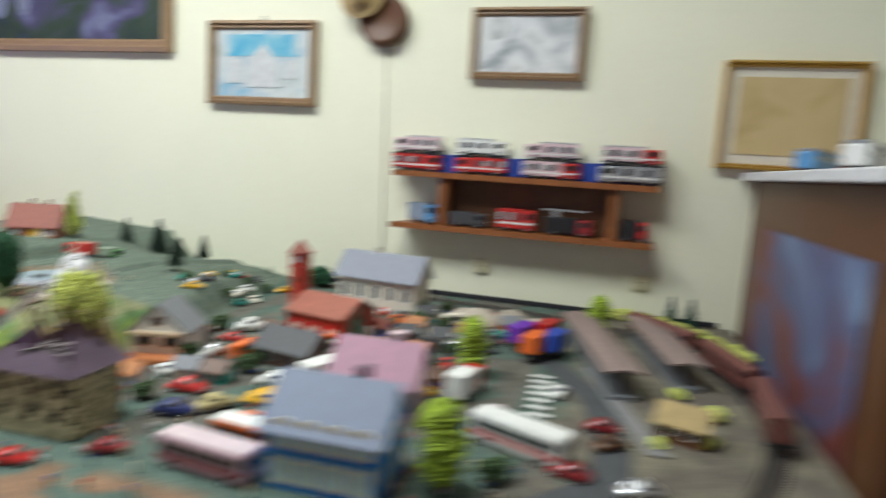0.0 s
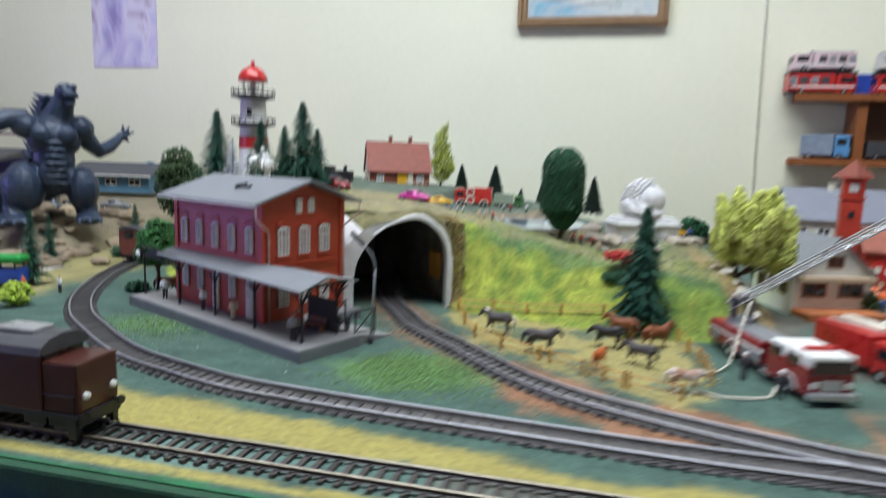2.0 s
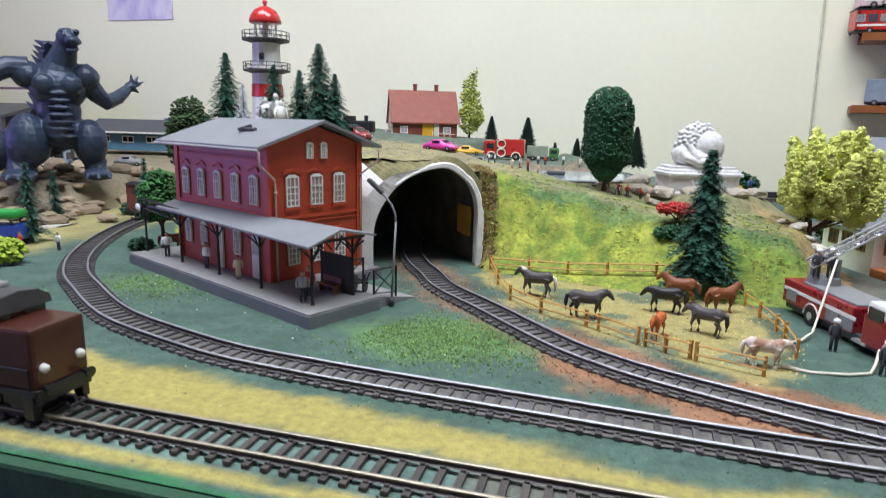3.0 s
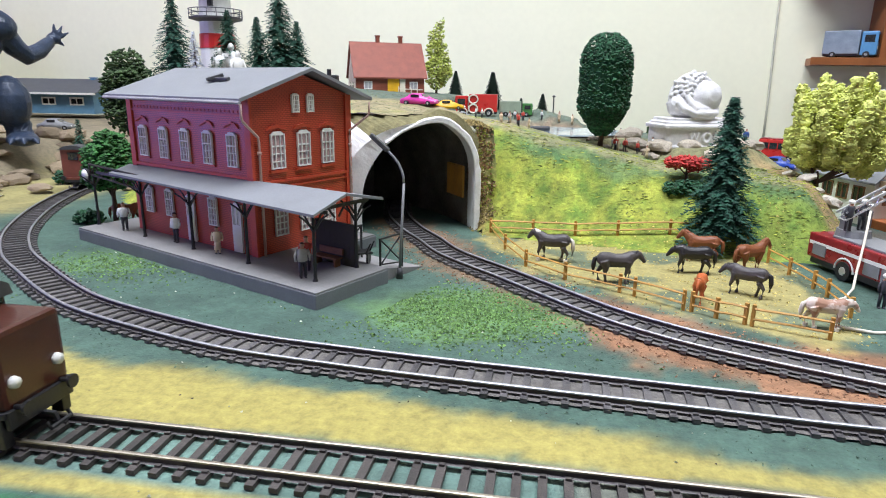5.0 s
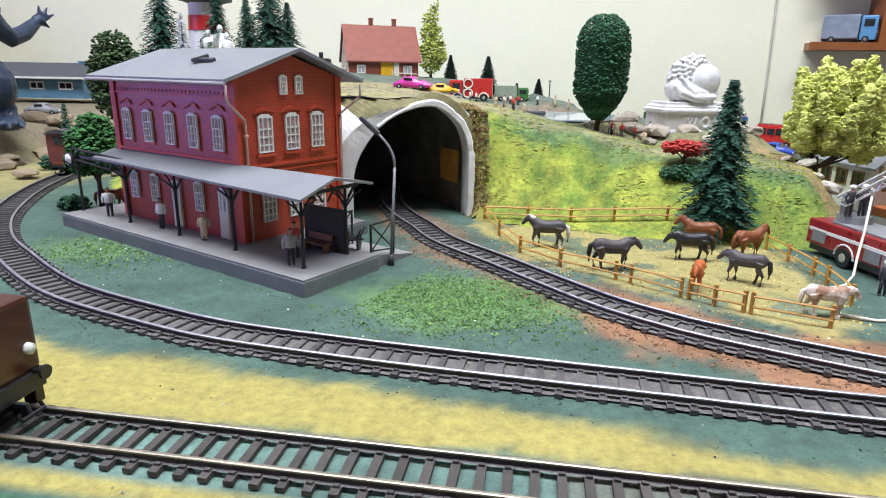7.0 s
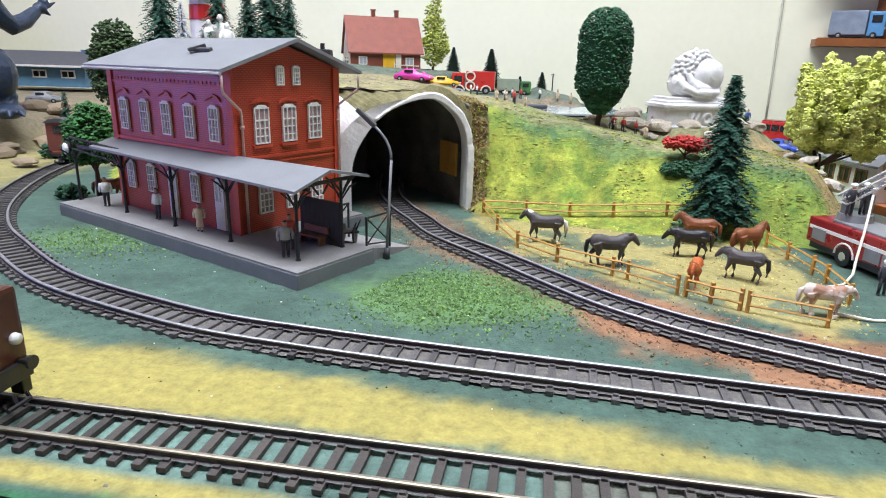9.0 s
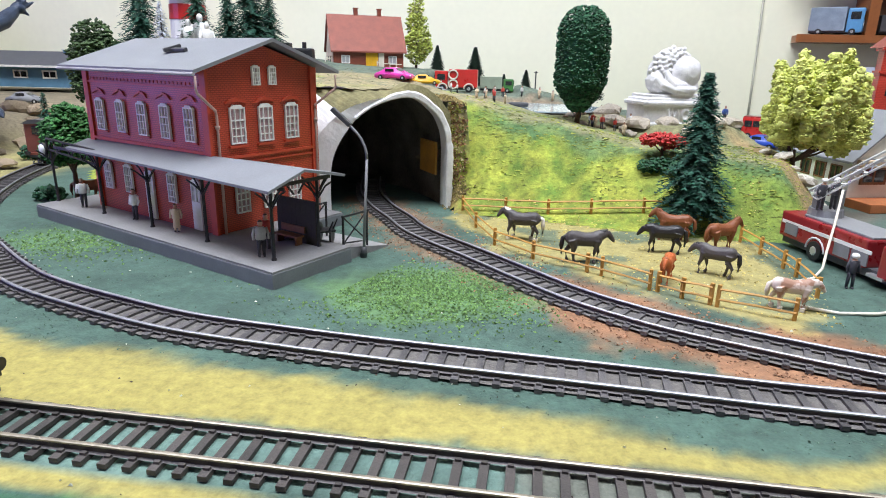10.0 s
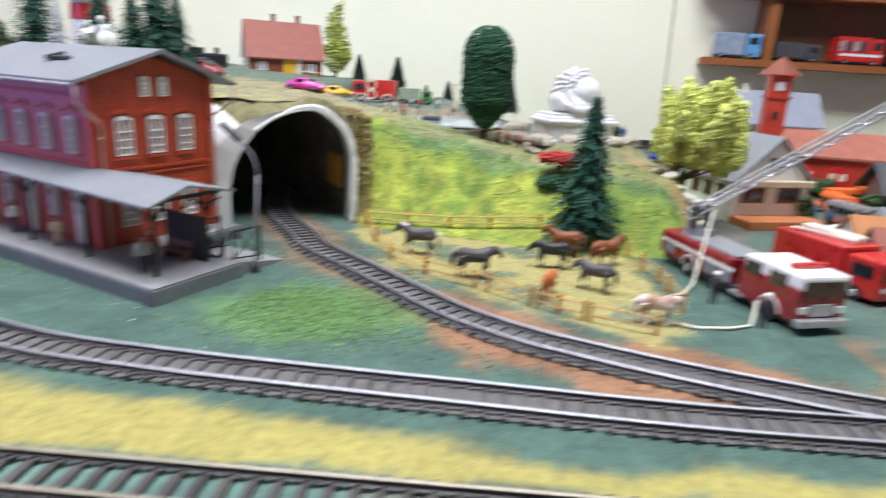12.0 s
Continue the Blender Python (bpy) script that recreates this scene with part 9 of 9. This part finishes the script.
# vehicles of the town
vehicle("white_coach", "white toy coach with a red stripe", at(0.105, 1.435, -22), 0.118, 0.034, 0.036, WHITE, "bus", WHITE, "coach", stripe=RED)
vehicle("striped_bus", "rose-grey and maroon striped toy bus near the table edge", at(-0.172, 1.275, -6), 0.108, 0.032, 0.034, mat("rose_grey_paint", (0.50, 0.33, 0.36), 0.4, 0, 0.15), "bus", mat("rose_white_roof", (0.62, 0.50, 0.52), 0.5, 0, 0.15), "bus", stripe=RED_DK)
vehicle("orange_van", "orange and white toy van behind the bus", at(-0.175, 1.335, -6), 0.062, 0.028, 0.030, ORANGE, "bus", WHITE, "van")
vehicle("blue_sports_car", "large blue toy sports car", at(-0.150, 1.398, -14), 0.088, 0.036, 0.024, BLUE, "car")
vehicle("yellow_sports_car", "flat yellow toy sports car", at(-0.205, 1.440, 10), 0.066, 0.028, 0.018, YELLOW, "car")
vehicle("white_lorry", "tall white toy lorry in the town", at(-0.175, 1.515, 70), 0.085, 0.030, 0.040, WHITE, "lorry", WHITE, "lorry")
vehicle("white_saloon", "white toy car near the yellow car", at(-0.225, 1.488, 15), 0.050, 0.022, 0.020, WHITE, "car")
vehicle("red_saloon", "red toy car by the ruined house", at(-0.300, 1.432, 5), 0.050, 0.022, 0.019, RED, "car")
vehicle("navy_saloon", "dark navy toy car by the ruined house", at(-0.272, 1.372, 20), 0.052, 0.022, 0.019, BLUE_DK, "car")
vehicle("tan_car", "tan toy car in the town street", at(-0.245, 1.405, 60), 0.050, 0.022, 0.018, SAND, "car")
vehicle("red_van", "red and white toy van near the lime tree", at(0.005, 1.555, 80), 0.075, 0.030, 0.038, RED, "lorry", WHITE, "van")
vehicle("white_jeep", "white toy jeep by the fire station", at(-0.385, 1.675, 30), 0.055, 0.025, 0.024, WHITE, "car")
vehicle("blue_coupe", "bright blue toy car at the foot of the hill", at(-0.392, 1.90, -35, 0), 0.055, 0.026, 0.020, BLUE, "car")
vehicle("red_van", "boxy red toy van behind the yellow tree", at(-0.348, 2.03, -30, 0), 0.062, 0.032, 0.038, RED, "bus", RED_DK, "van")
for i, (x, y, mm) in enumerate(((0.045, 1.80, PURPLE), (0.075, 1.745, ORANGE), (0.105, 1.775, BLUE), (0.085, 1.845, RED))):
    w = thing("toy_wagon", "brightly coloured toy wagon on the town siding", "wagon", at(x, y, 75), "toy wagons in the town")
    wagon_base(w, 0.06)
    P("body", mm, w, lambda b: box(b, (0, 0, 0.031), (0.06, 0.03, 0.030), bevel=0.002))
for i, (x, y, s) in enumerate(((-0.06, 1.93, 0.045), (0.0, 1.96, 0.05), (0.05, 1.94, 0.036), (-0.11, 1.97, 0.03))):
    rock(x, y, s, 0.0, i, True, 0.8)
for i, (x0, y0, x1, y1) in enumerate(((0.221, 1.604, 0.132, 1.960), (0.316, 1.686, 0.252, 2.000))):
    a, b2 = Vector((x0, y0, 0)), Vector((x1, y1, 0))
    d = b2 - a
    pf = thing("station_platform", "long platform with brown-grey canopy roof", "platform", pose(*((a + b2) / 2), 0, 0, math.degrees(math.atan2(d.y, d.x))), "platforms of the terminus")
    L = d.length
    P("base", CONCRETE, pf, lambda b: box(b, (0, 0, 0.004), (L, 0.040, 0.008), bevel=0.0006))
    P("canopy_roof", mat("brown_grey_roof", (0.27, 0.20, 0.18), 0.7, 0, 0.15), pf, lambda b: prism(b, [(-0.030, 0.040), (-0.030, 0.043), (0, 0.048), (0.030, 0.043), (0.030, 0.040), (0, 0.045)], L, Matrix.Translation((-L / 2, 0, 0)) @ SWAP))
    for k in range(7):
        P("post", DKGREY, pf, lambda b: cyl(b, (-L * 0.45 + L * 0.15 * k, 0, 0.008), (-L * 0.45 + L * 0.15 * k, 0, 0.047), 0.0014, n=6))
bm = bmesh.new()
lnr = catmull([(0.08, 1.235), (0.13, 1.30), (0.19, 1.40), (0.17, 1.60), (0.10, 1.74), (0.02, 1.88)], 0.012)
a = [bm.verts.new((p.x, p.y, 0)) for p in lnr]
rws = []
for s in (-1, 1):
    rws.append([])
    for i, p in enumerate(lnr):
        d = (lnr[min(i + 1, len(lnr) - 1)] - lnr[max(i - 1, 0)]).normalized()
        rws[-1].append(bm.verts.new((p.x - s * d.y * 0.022, p.y + s * d.x * 0.022, 0.0016)))
for v in a:
    bm.verts.remove(v)
for i in range(len(lnr) - 1):
    bm.faces.new((rws[0][i], rws[0][i + 1], rws[1][i + 1], rws[1][i]))
structure("road_town", bm, mat("dark_grey_road", (0.07, 0.075, 0.08), 0.85, 0, 0.2, 40, 600), "dark grey model road through the town", "road")

for i in range(8):
    bm = bmesh.new()
    box(bm, (0, 0, 0.0011), (0.030, 0.010, 0.0012))
    single("crossing_stripe", bm, WHITE, "white zebra stripe painted across the town road", "road marking", pose(0.100 + 0.002 * i, 1.66 - 0.022 * i, 0.0012, 0, 0, -6), "zebra crossing stripes")
bm = bmesh.new()
pv = catmull([(0.150, 1.76), (0.172, 1.70), (0.205, 1.59), (0.246, 1.456)], 0.012)
pl_, pr_ = ([bm.verts.new((p.x + dx, p.y, 0.0024)) for p in pv] for dx in (-0.013, 0.013))
for i in range(len(pv) - 1):
    bm.faces.new((pl_[i], pr_[i], pr_[i + 1], pl_[i + 1]))
bmesh.ops.recalc_face_normals(bm, faces=bm.faces[:])
structure("pavement", bm, CONCRETE_TOP, "pale footpath beside the platforms", "pavement")
gable_house("brown_hut", "tan-roofed brown hut inside the track curve", pose(0.291, 1.530, 0, 0, 0, -18), 0.055, 0.040, 0.026, 0.018, WOOD_DK, mat("tan_roof", (0.42, 0.31, 0.14), 0.8, 0, 0.2), "hut", 0.005, windows=((-0.012, 0.014, 0.010, 0.010), (0.012, 0.014, 0.010, 0.010)))
for i, (x, y, mm) in enumerate(((0.195, 1.515, RED_DK), (0.205, 1.475, WOOD_DK), (0.130, 1.60, WHITE), (0.060, 1.505, PALE_PINK), (0.165, 1.40, RED_DK), (0.235, 1.39, SILVER))):
    vehicle("toy_car", "small toy car parked by the zebra crossing", at(x, y, 40 * i), 0.044, 0.020, 0.017, mm, "car", group="parked toy cars of the town")
for o in scene.objects:
    if o.parent is None and o not in before_town:
        o.matrix_basis.translation = town_plan(o.matrix_basis.translation) if o.matrix_basis.translation.length > 0.3 else Vector((0.07, 0.03, 0))
COACH_RB = mat("red_brown_coach_paint", (0.16, 0.055, 0.045), 0.5, 0, 0.2)
run = [p for p in LINE_N if p.x > 0.25 and 1.48 < p.y < 2.15]
for k in range(3):
    p, q = run[int(len(run) * (0.10 + 0.29 * k))], run[int(len(run) * (0.10 + 0.29 * k + 0.24))]
    c = (p + q) / 2
    rc = thing("passenger_coach", "red-brown model coach standing on the far curve", "railway coach", pose(c.x, c.y, 0.003, 0, 0, math.degrees(math.atan2(q.y - p.y, q.x - p.x))), "coaches on the far curve")
    L = (q - p).length
    wagon_base(rc, L)
    P("body", COACH_RB, rc, lambda b: box(b, (0, 0, 0.029), (L, 0.028, 0.026), bevel=0.002))
    P("roof", COACH_RB, rc, lambda b: prism(b, [(-0.015, 0.042), (-0.010, 0.047), (0, 0.049), (0.010, 0.047), (0.015, 0.042)], L, Matrix.Translation((-L / 2, 0, 0)) @ SWAP))
    for sd in (-1, 1):
        for w in range(6):
            P("window", GLASS_DK, rc, lambda b: box(b, (L * (-0.4 + 0.16 * w), sd * 0.0141, 0.034), (L * 0.09, 0.0008, 0.008)))

# crowded small things of the town
taken = [o.matrix_basis.translation.copy() for o in bpy.data.objects if o.parent is None and -0.6 < o.matrix_basis.translation.x < 0.3 and 1.2 < o.matrix_basis.translation.y < 2.15]
rnd = random.Random(91)
PAINTS = ((RED, "red"), (WHITE, "white"), (BLUE, "blue"), (YELLOW, "yellow"), (SILVER, "silver"), (DKGREY, "dark grey"), (ORANGE, "orange"), (TEAL, "teal"), (RED_DK, "maroon"), (CREAM, "cream"))
ROOFS = ((TILE_RED, "red"), (DKGREY, "dark grey"), (mat("orange_roof", (0.45, 0.18, 0.06), 0.6), "orange"), (ROOF_GREY, "grey"), (WOOD_DK, "brown"))
bushy = None
for gx in range(11):
    for gy in range(14):
        x, y = -0.47 + 0.052 * gx + rnd.uniform(-0.012, 0.012), 1.39 + 0.052 * gy + rnd.uniform(-0.012, 0.012)
        k, rz = rnd.random(), rnd.random() * 360
        if x > 0.02 and y < 1.75 or x < -0.40 and y < 1.62 or x < -0.30 and y > 1.72 or min((math.hypot(x - p.x, y - p.y) for p in taken), default=1) < 0.047 or inside(HILL_FOOT, x, y) > -0.02:
            continue
        pm, pn = PAINTS[rnd.randrange(10)]
        if k < 0.42:
            vehicle("toy_car", "small %s toy car parked in the crowded town" % pn, at(x, y, rz), 0.040, 0.018, 0.015, pm, "car", group="parked toy cars of the town")
        elif k < 0.56:
            vehicle("toy_van", "small %s toy van parked in the crowded town" % pn, at(x, y, rz), 0.042, 0.019, 0.022, pm, "bus", pm, "van", group="parked toy vans of the town")
        elif k < 0.78:
            rm, rn = ROOFS[rnd.randrange(5)]
            gable_house("market_hut", "little %s hut with %s roof in the town" % (pn, rn), at(x, y, rnd.uniform(-20, 20)), 0.034, 0.026, 0.017, 0.012, pm, rm, "hut", 0.003, windows=((-0.008, 0.010, 0.006, 0.007), (0.008, 0.010, 0.006, 0.007)), group="little huts of the town")
        else:
            if bushy is None:
                bushy = put(leaf_tree("olive_bush", LEAF_OLIVE, "dark olive bush between the town houses", 0.03, [(0, 0, 0.014, 0.017, 0.015, 0.013), (0.008, 0.004, 0.020, 0.010, 0.010, 0.009)], 0.0026, 420, 92, 0.0015, 0.008, cat="bush", group="bushes of the town", shell=0.3), x, y, 0)
            else:
                again(bushy, x, y, 0, rz, 0.7 + 0.6 * rnd.random())
        for j in range(2):
            a = rnd.random() * 6.28
            figurine(x + 0.029 * math.cos(a), y + 0.029 * math.sin(a), 0, 0.016, FIG_M[rnd.randrange(5)], "tiny painted scale figure in the town street", rnd.random() * 360)

rnd = random.Random(44)
spots = [o.matrix_basis.translation.copy() for o in bpy.data.objects if o.parent is None and o.type != "LIGHT" and -0.6 < o.matrix_basis.translation.x < 0.25 and 1.1 < o.matrix_basis.translation.y < 1.5]
for i in range(90):
    x, y = rnd.uniform(-0.45, 0.16), rnd.uniform(1.21, 1.42)
    k = rnd.random()
    if min(near_line(LINE_A, x, y), near_line(LINE_N, x, y), near_line(LINE_T, x, y)) < 0.03 or min(math.hypot(x - p.x, (y - p.y) * 1.2) for p in spots) < (0.034 if abs(x + 0.36) > 0.1 and abs(x + 0.06) > 0.08 and abs(x + 0.17) > 0.06 else 0.068):
        continue
    spots.append(Vector((x, y, 0)))
    if k < 0.16:
        pm, pn = PAINTS[rnd.randrange(10)]
        vehicle("toy_car", "small %s toy car parked in the crowded town" % pn, at(x, y, rnd.random() * 360), 0.040, 0.018, 0.015, pm, "car", group="parked toy cars of the town")
    elif k < 0.28:
        again(bushy, x, y, 0, rnd.random() * 360, 0.6 + 0.4 * rnd.random())
    for j in range(3):
        figurine(x + 0.026 * math.cos(2.1 * j + i), y + 0.026 * math.sin(2.1 * j + i), 0, 0.016, FIG_M[(1, 1, 3, 2, 4)[rnd.randrange(5)]], "tiny painted scale figure in the town street", rnd.random() * 360)

# small things on the far slope of the hill
rnd = random.Random(58)
for i in range(20):
    x, y = rnd.uniform(-0.60, -0.49), 1.78 + 0.014 * i + rnd.uniform(-0.004, 0.004)
    pm, pn = PAINTS[rnd.randrange(10)]
    if i % 3 == 2:
        again(bushy, x, y, None, rnd.random() * 360, 0.45 + 0.3 * rnd.random())
    else:
        vehicle("toy_car", "small %s toy car on the far slope" % pn, at(x, y, rnd.random() * 360), 0.038, 0.017, 0.014, pm, "car", group="toy cars on the far slope")

# ---------------------------------------------------------------- scattered foam and fibres


def scatter(name, material, n, seed, where, size, label, tall=0.6, stretch=1.0):
    rnd = random.Random(seed)
    vs, fs = [], []
    tries = 0
    while n > 0 and tries < 400000:
        tries += 1
        p = where(rnd)
        if p is None:
            continue
        n -= 1
        k = size * (0.5 + rnd.random())
        a = rnd.random() * 6.28
        b = len(vs)
        x, y, z = p
        st_ = 1 + (stretch - 1) * rnd.random()
        for q in range(3):
            vs.append((x + k * st_ * math.cos(a + 2.09 * q) * (0.6 + 0.7 * rnd.random()), y + k * math.sin(a + 2.09 * q) * (0.6 + 0.7 * rnd.random()), z - 0.2 * k))
        vs.append((x + k * rnd.uniform(-0.5, 0.5), y + k * rnd.uniform(-0.5, 0.5), z + k * tall * (0.5 + rnd.random())))
        fs += [(b, b + 1, b + 3), (b + 1, b + 2, b + 3), (b + 2, b, b + 3)]
    me = bpy.data.meshes.new(name)
    me.from_pydata(vs, [], fs)
    me.materials.append(material)
    me.shade_flat()
    return tagged(new(name, me), label, "ground cover", "", "stuff")


def blob(cx, cy, rx, ry):
    def f(rnd):
        x, y = rnd.gauss(cx, rx), rnd.gauss(cy, ry)
        if near_line(LINE_T, x, y) < 0.017 or near_line(LINE_A, x, y) < 0.017:
            return None
        q = ST.inverted() @ Vector((x, y, 0))
        if -0.03 < q.x < 0.25 and -0.002 < q.y < 0.13:
            return None
        return x, y, place(x, y) + 0.0004
    return f


def on_hill(y1, x0=-0.80, x1=-0.50):
    def f(rnd):
        x, y = rnd.uniform(x0, x1), rnd.uniform(1.36, y1)
        if inside(HILL_FOOT, x, y) < 0.004:
            return None
        a, b = mouth_xy(x, y)
        if -0.12 < a < 0.012 and b < 0.012:
            return None
        return x, y, hill_z(x, y) + 0.0002
    return f


def jamb(rnd):
    a, b = rnd.gauss(0.011, 0.005), rnd.uniform(-0.012, 0.040)
    p = MOUTH + MR * a + MA * b
    return p.x, p.y, hill_z(p.x, p.y) + 0.001


def corral_spot(rnd):
    x, y = rnd.uniform(-0.80, -0.56), rnd.uniform(1.21, 1.43)
    return (x, y, place(x, y)) if inside(CORRAL, x, y) > -0.012 else None


def dirt_spot(rnd):
    i = rnd.randrange(20, len(LINE_T) - 4)
    p = LINE_T[i]
    x, y = p.x + rnd.gauss(0, 0.016), p.y + rnd.gauss(0, 0.016)
    return (x, y, 0.0003) if 0.0145 < near_line(LINE_T, x, y) < 0.04 and near_line(LINE_A, x, y) > 0.017 and y < 1.42 else None


scatter("grass_tufts", TUFT, 4200, 61, blob(-0.785, 1.228, 0.032, 0.022), 0.0008, "bright green foam grass tufts before the station")
scatter("grass_tufts", TUFT, 700, 62, blob(-1.03, 1.265, 0.030, 0.020), 0.0009, "green foam grass tufts along the platform")
GREEN_FIBRE = mat("dark_green_fibre", (0.085, 0.14, 0.10), 0.95, 0, 0.3, 100, 900, 0.4, island=0.7)


def green_spot(r):
    x, y = r.uniform(-1.08, -0.52), r.uniform(1.09, 1.31)
    c = ground_col(x, y)
    ok = c[0] < 0.13 and near_line(LINE_A, x, y) > 0.0145 and near_line(LINE_T, x, y) > 0.0145 and inside(CORRAL, x, y) < 0
    q = ST.inverted() @ Vector((x, y, 0))
    return (x, y, 0.0002) if ok and not (-0.03 < q.x < 0.25 and -0.002 < q.y < 0.13) else None


def crumb_spot(r):
    x, y = r.uniform(-1.05, -0.56), r.uniform(1.05, 1.30)
    q = ST.inverted() @ Vector((x, y, 0))
    return (x, y, 0.0003) if near_line(LINE_A, x, y) > 0.012 and not (-0.03 < q.x < 0.25 and -0.002 < q.y < 0.13) else None


scatter("grass_fibres", GREEN_FIBRE, 2600, 63, green_spot, 0.0005, "dark green fibre ground cover", 0.35)
scatter("pale_crumbs", mat("pale_crumb", (0.5, 0.52, 0.42), 0.9, 0, 0.3, 100, 900, 0.2, island=0.8), 140, 64, crumb_spot, 0.0006, "pale crumbs strewn on the ground", 0.6)
scatter("dark_crumbs", mat("dark_crumb", (0.07, 0.05, 0.035), 0.9, 0, 0.3, 100, 900, 0.2, island=0.8), 120, 71, crumb_spot, 0.0005, "dark crumbs strewn on the ground", 0.6)
scatter("hill_grass_tufts", TUFT_Y, 1500, 66, on_hill(1.52), 0.0010, "yellow-green foam grass on the hillside", 0.25, 3.0)
scatter("hilltop_tufts", mat("olive_fibre", (0.16, 0.17, 0.07), 0.95, 0, 0.3, 100, 900, 0.4, island=0.8), 2000, 67, on_hill(1.85, -1.15, -0.50), 0.0010, "dull olive tufts on the hilltop", 0.3)


def cliff(rnd):
    """Foam pressed on to the steep bank beside the tunnel mouth."""
    a = 0.0045 + abs(rnd.gauss(0, 0.0085))
    if a > 0.027:
        return None
    lo_, hi_ = (MOUTH + MR * a + MA * b for b in (-0.003, 0.010))
    f = rnd.random()
    if a > 0.017 + 0.020 * nz(f * 12, 3.0, 1.0) + 0.006 * rnd.random():
        return None
    p = MOUTH + MR * a + MA * (0.0012 + 0.004 * f)
    return p.x, p.y, hill_z(lo_.x, lo_.y) * (1 - f) + hill_z(hi_.x, hi_.y) * f


BANK_B = mat("red_brown_crumble", (0.25, 0.135, 0.06), 0.95, 0, 0.35, 100, 900, 0.4, island=1.0)
scatter("bank_scatter", BANK_B, 620, 74, cliff, 0.0014, "red-brown crumbled scatter on the bank beside the portal", 0.9)
scatter("pale_bank_scatter", mat("straw_crumble", (0.46, 0.40, 0.20), 0.95, 0, 0.3, 100, 900, 0.4, island=0.8), 320, 76, cliff, 0.0013, "pale straw scatter on the bank beside the portal", 0.8)
scatter("bank_tufts", TUFT_Y, 520, 75, cliff, 0.0014, "yellow-green foam on the steep bank beside the portal", 0.5)
scatter("brown_scatter", TUFT_B, 900, 68, jamb, 0.0010, "brown scatter beside the tunnel mouth", 0.8)


def hill_patch(rnd):
    x, y = rnd.uniform(-0.80, -0.50), rnd.uniform(1.36, 1.53)
    if inside(HILL_FOOT, x, y) < 0.004 or nz(x, y, 26, 4) < 0.10 - 0.9 * smooth01((x + 0.66) / 0.1) * smooth01((1.46 - y) / 0.06):
        return None
    a, b = mouth_xy(x, y)
    return None if -0.12 < a < 0.012 and b < 0.012 else (x, y, hill_z(x, y) + 0.0002)


scatter("moss_tufts", mat("dark_moss_fibre", (0.13, 0.18, 0.04), 0.95, 0, 0.3, 100, 900, 0.4, island=1.0), 1100, 73, hill_patch, 0.0006, "dark moss-green foam patches on the hillside", 0.4, 3.0)
scatter("hill_dashes", mat("dark_olive_dash", (0.14, 0.165, 0.035), 0.95, 0, 0.3, 100, 900, 0.4, island=1.0), 1000, 77, hill_patch, 0.0008, "dark olive flecks in the hillside grass", 0.35, 4.0)
scatter("corral_straw", mat("straw", (0.5, 0.40, 0.12), 0.95, 0, 0.3, 100, 900, 0.4, island=0.8), 1800, 69, corral_spot, 0.0010, "straw-coloured ground cover in the corral", 0.4)
scatter("orange_gravel", mat("orange_gravel", (0.28, 0.15, 0.085), 0.95, 0, 0.3, 100, 900, 0.4, island=0.8), 2600, 70, dirt_spot, 0.0007, "orange-brown gravel beside the branch track", 0.5)

# ---------------------------------------------------------------- sleepers, one by one where the camera passes
lay_sleepers(tr_n, LINE_N, SLEEPER_N, 0.008, lambda p: -1.05 < p.x < -0.25 and p.y < 1.2)
lay_sleepers(tr_a, LINE_A, SLEEPER, 0.008, lambda p: -1.3 < p.x < -0.35 and p.y < 1.6)
lay_sleepers(tr_t, LINE_T, SLEEPER, 0.008, lambda p: p.x < -0.42 and p.y < 1.5)
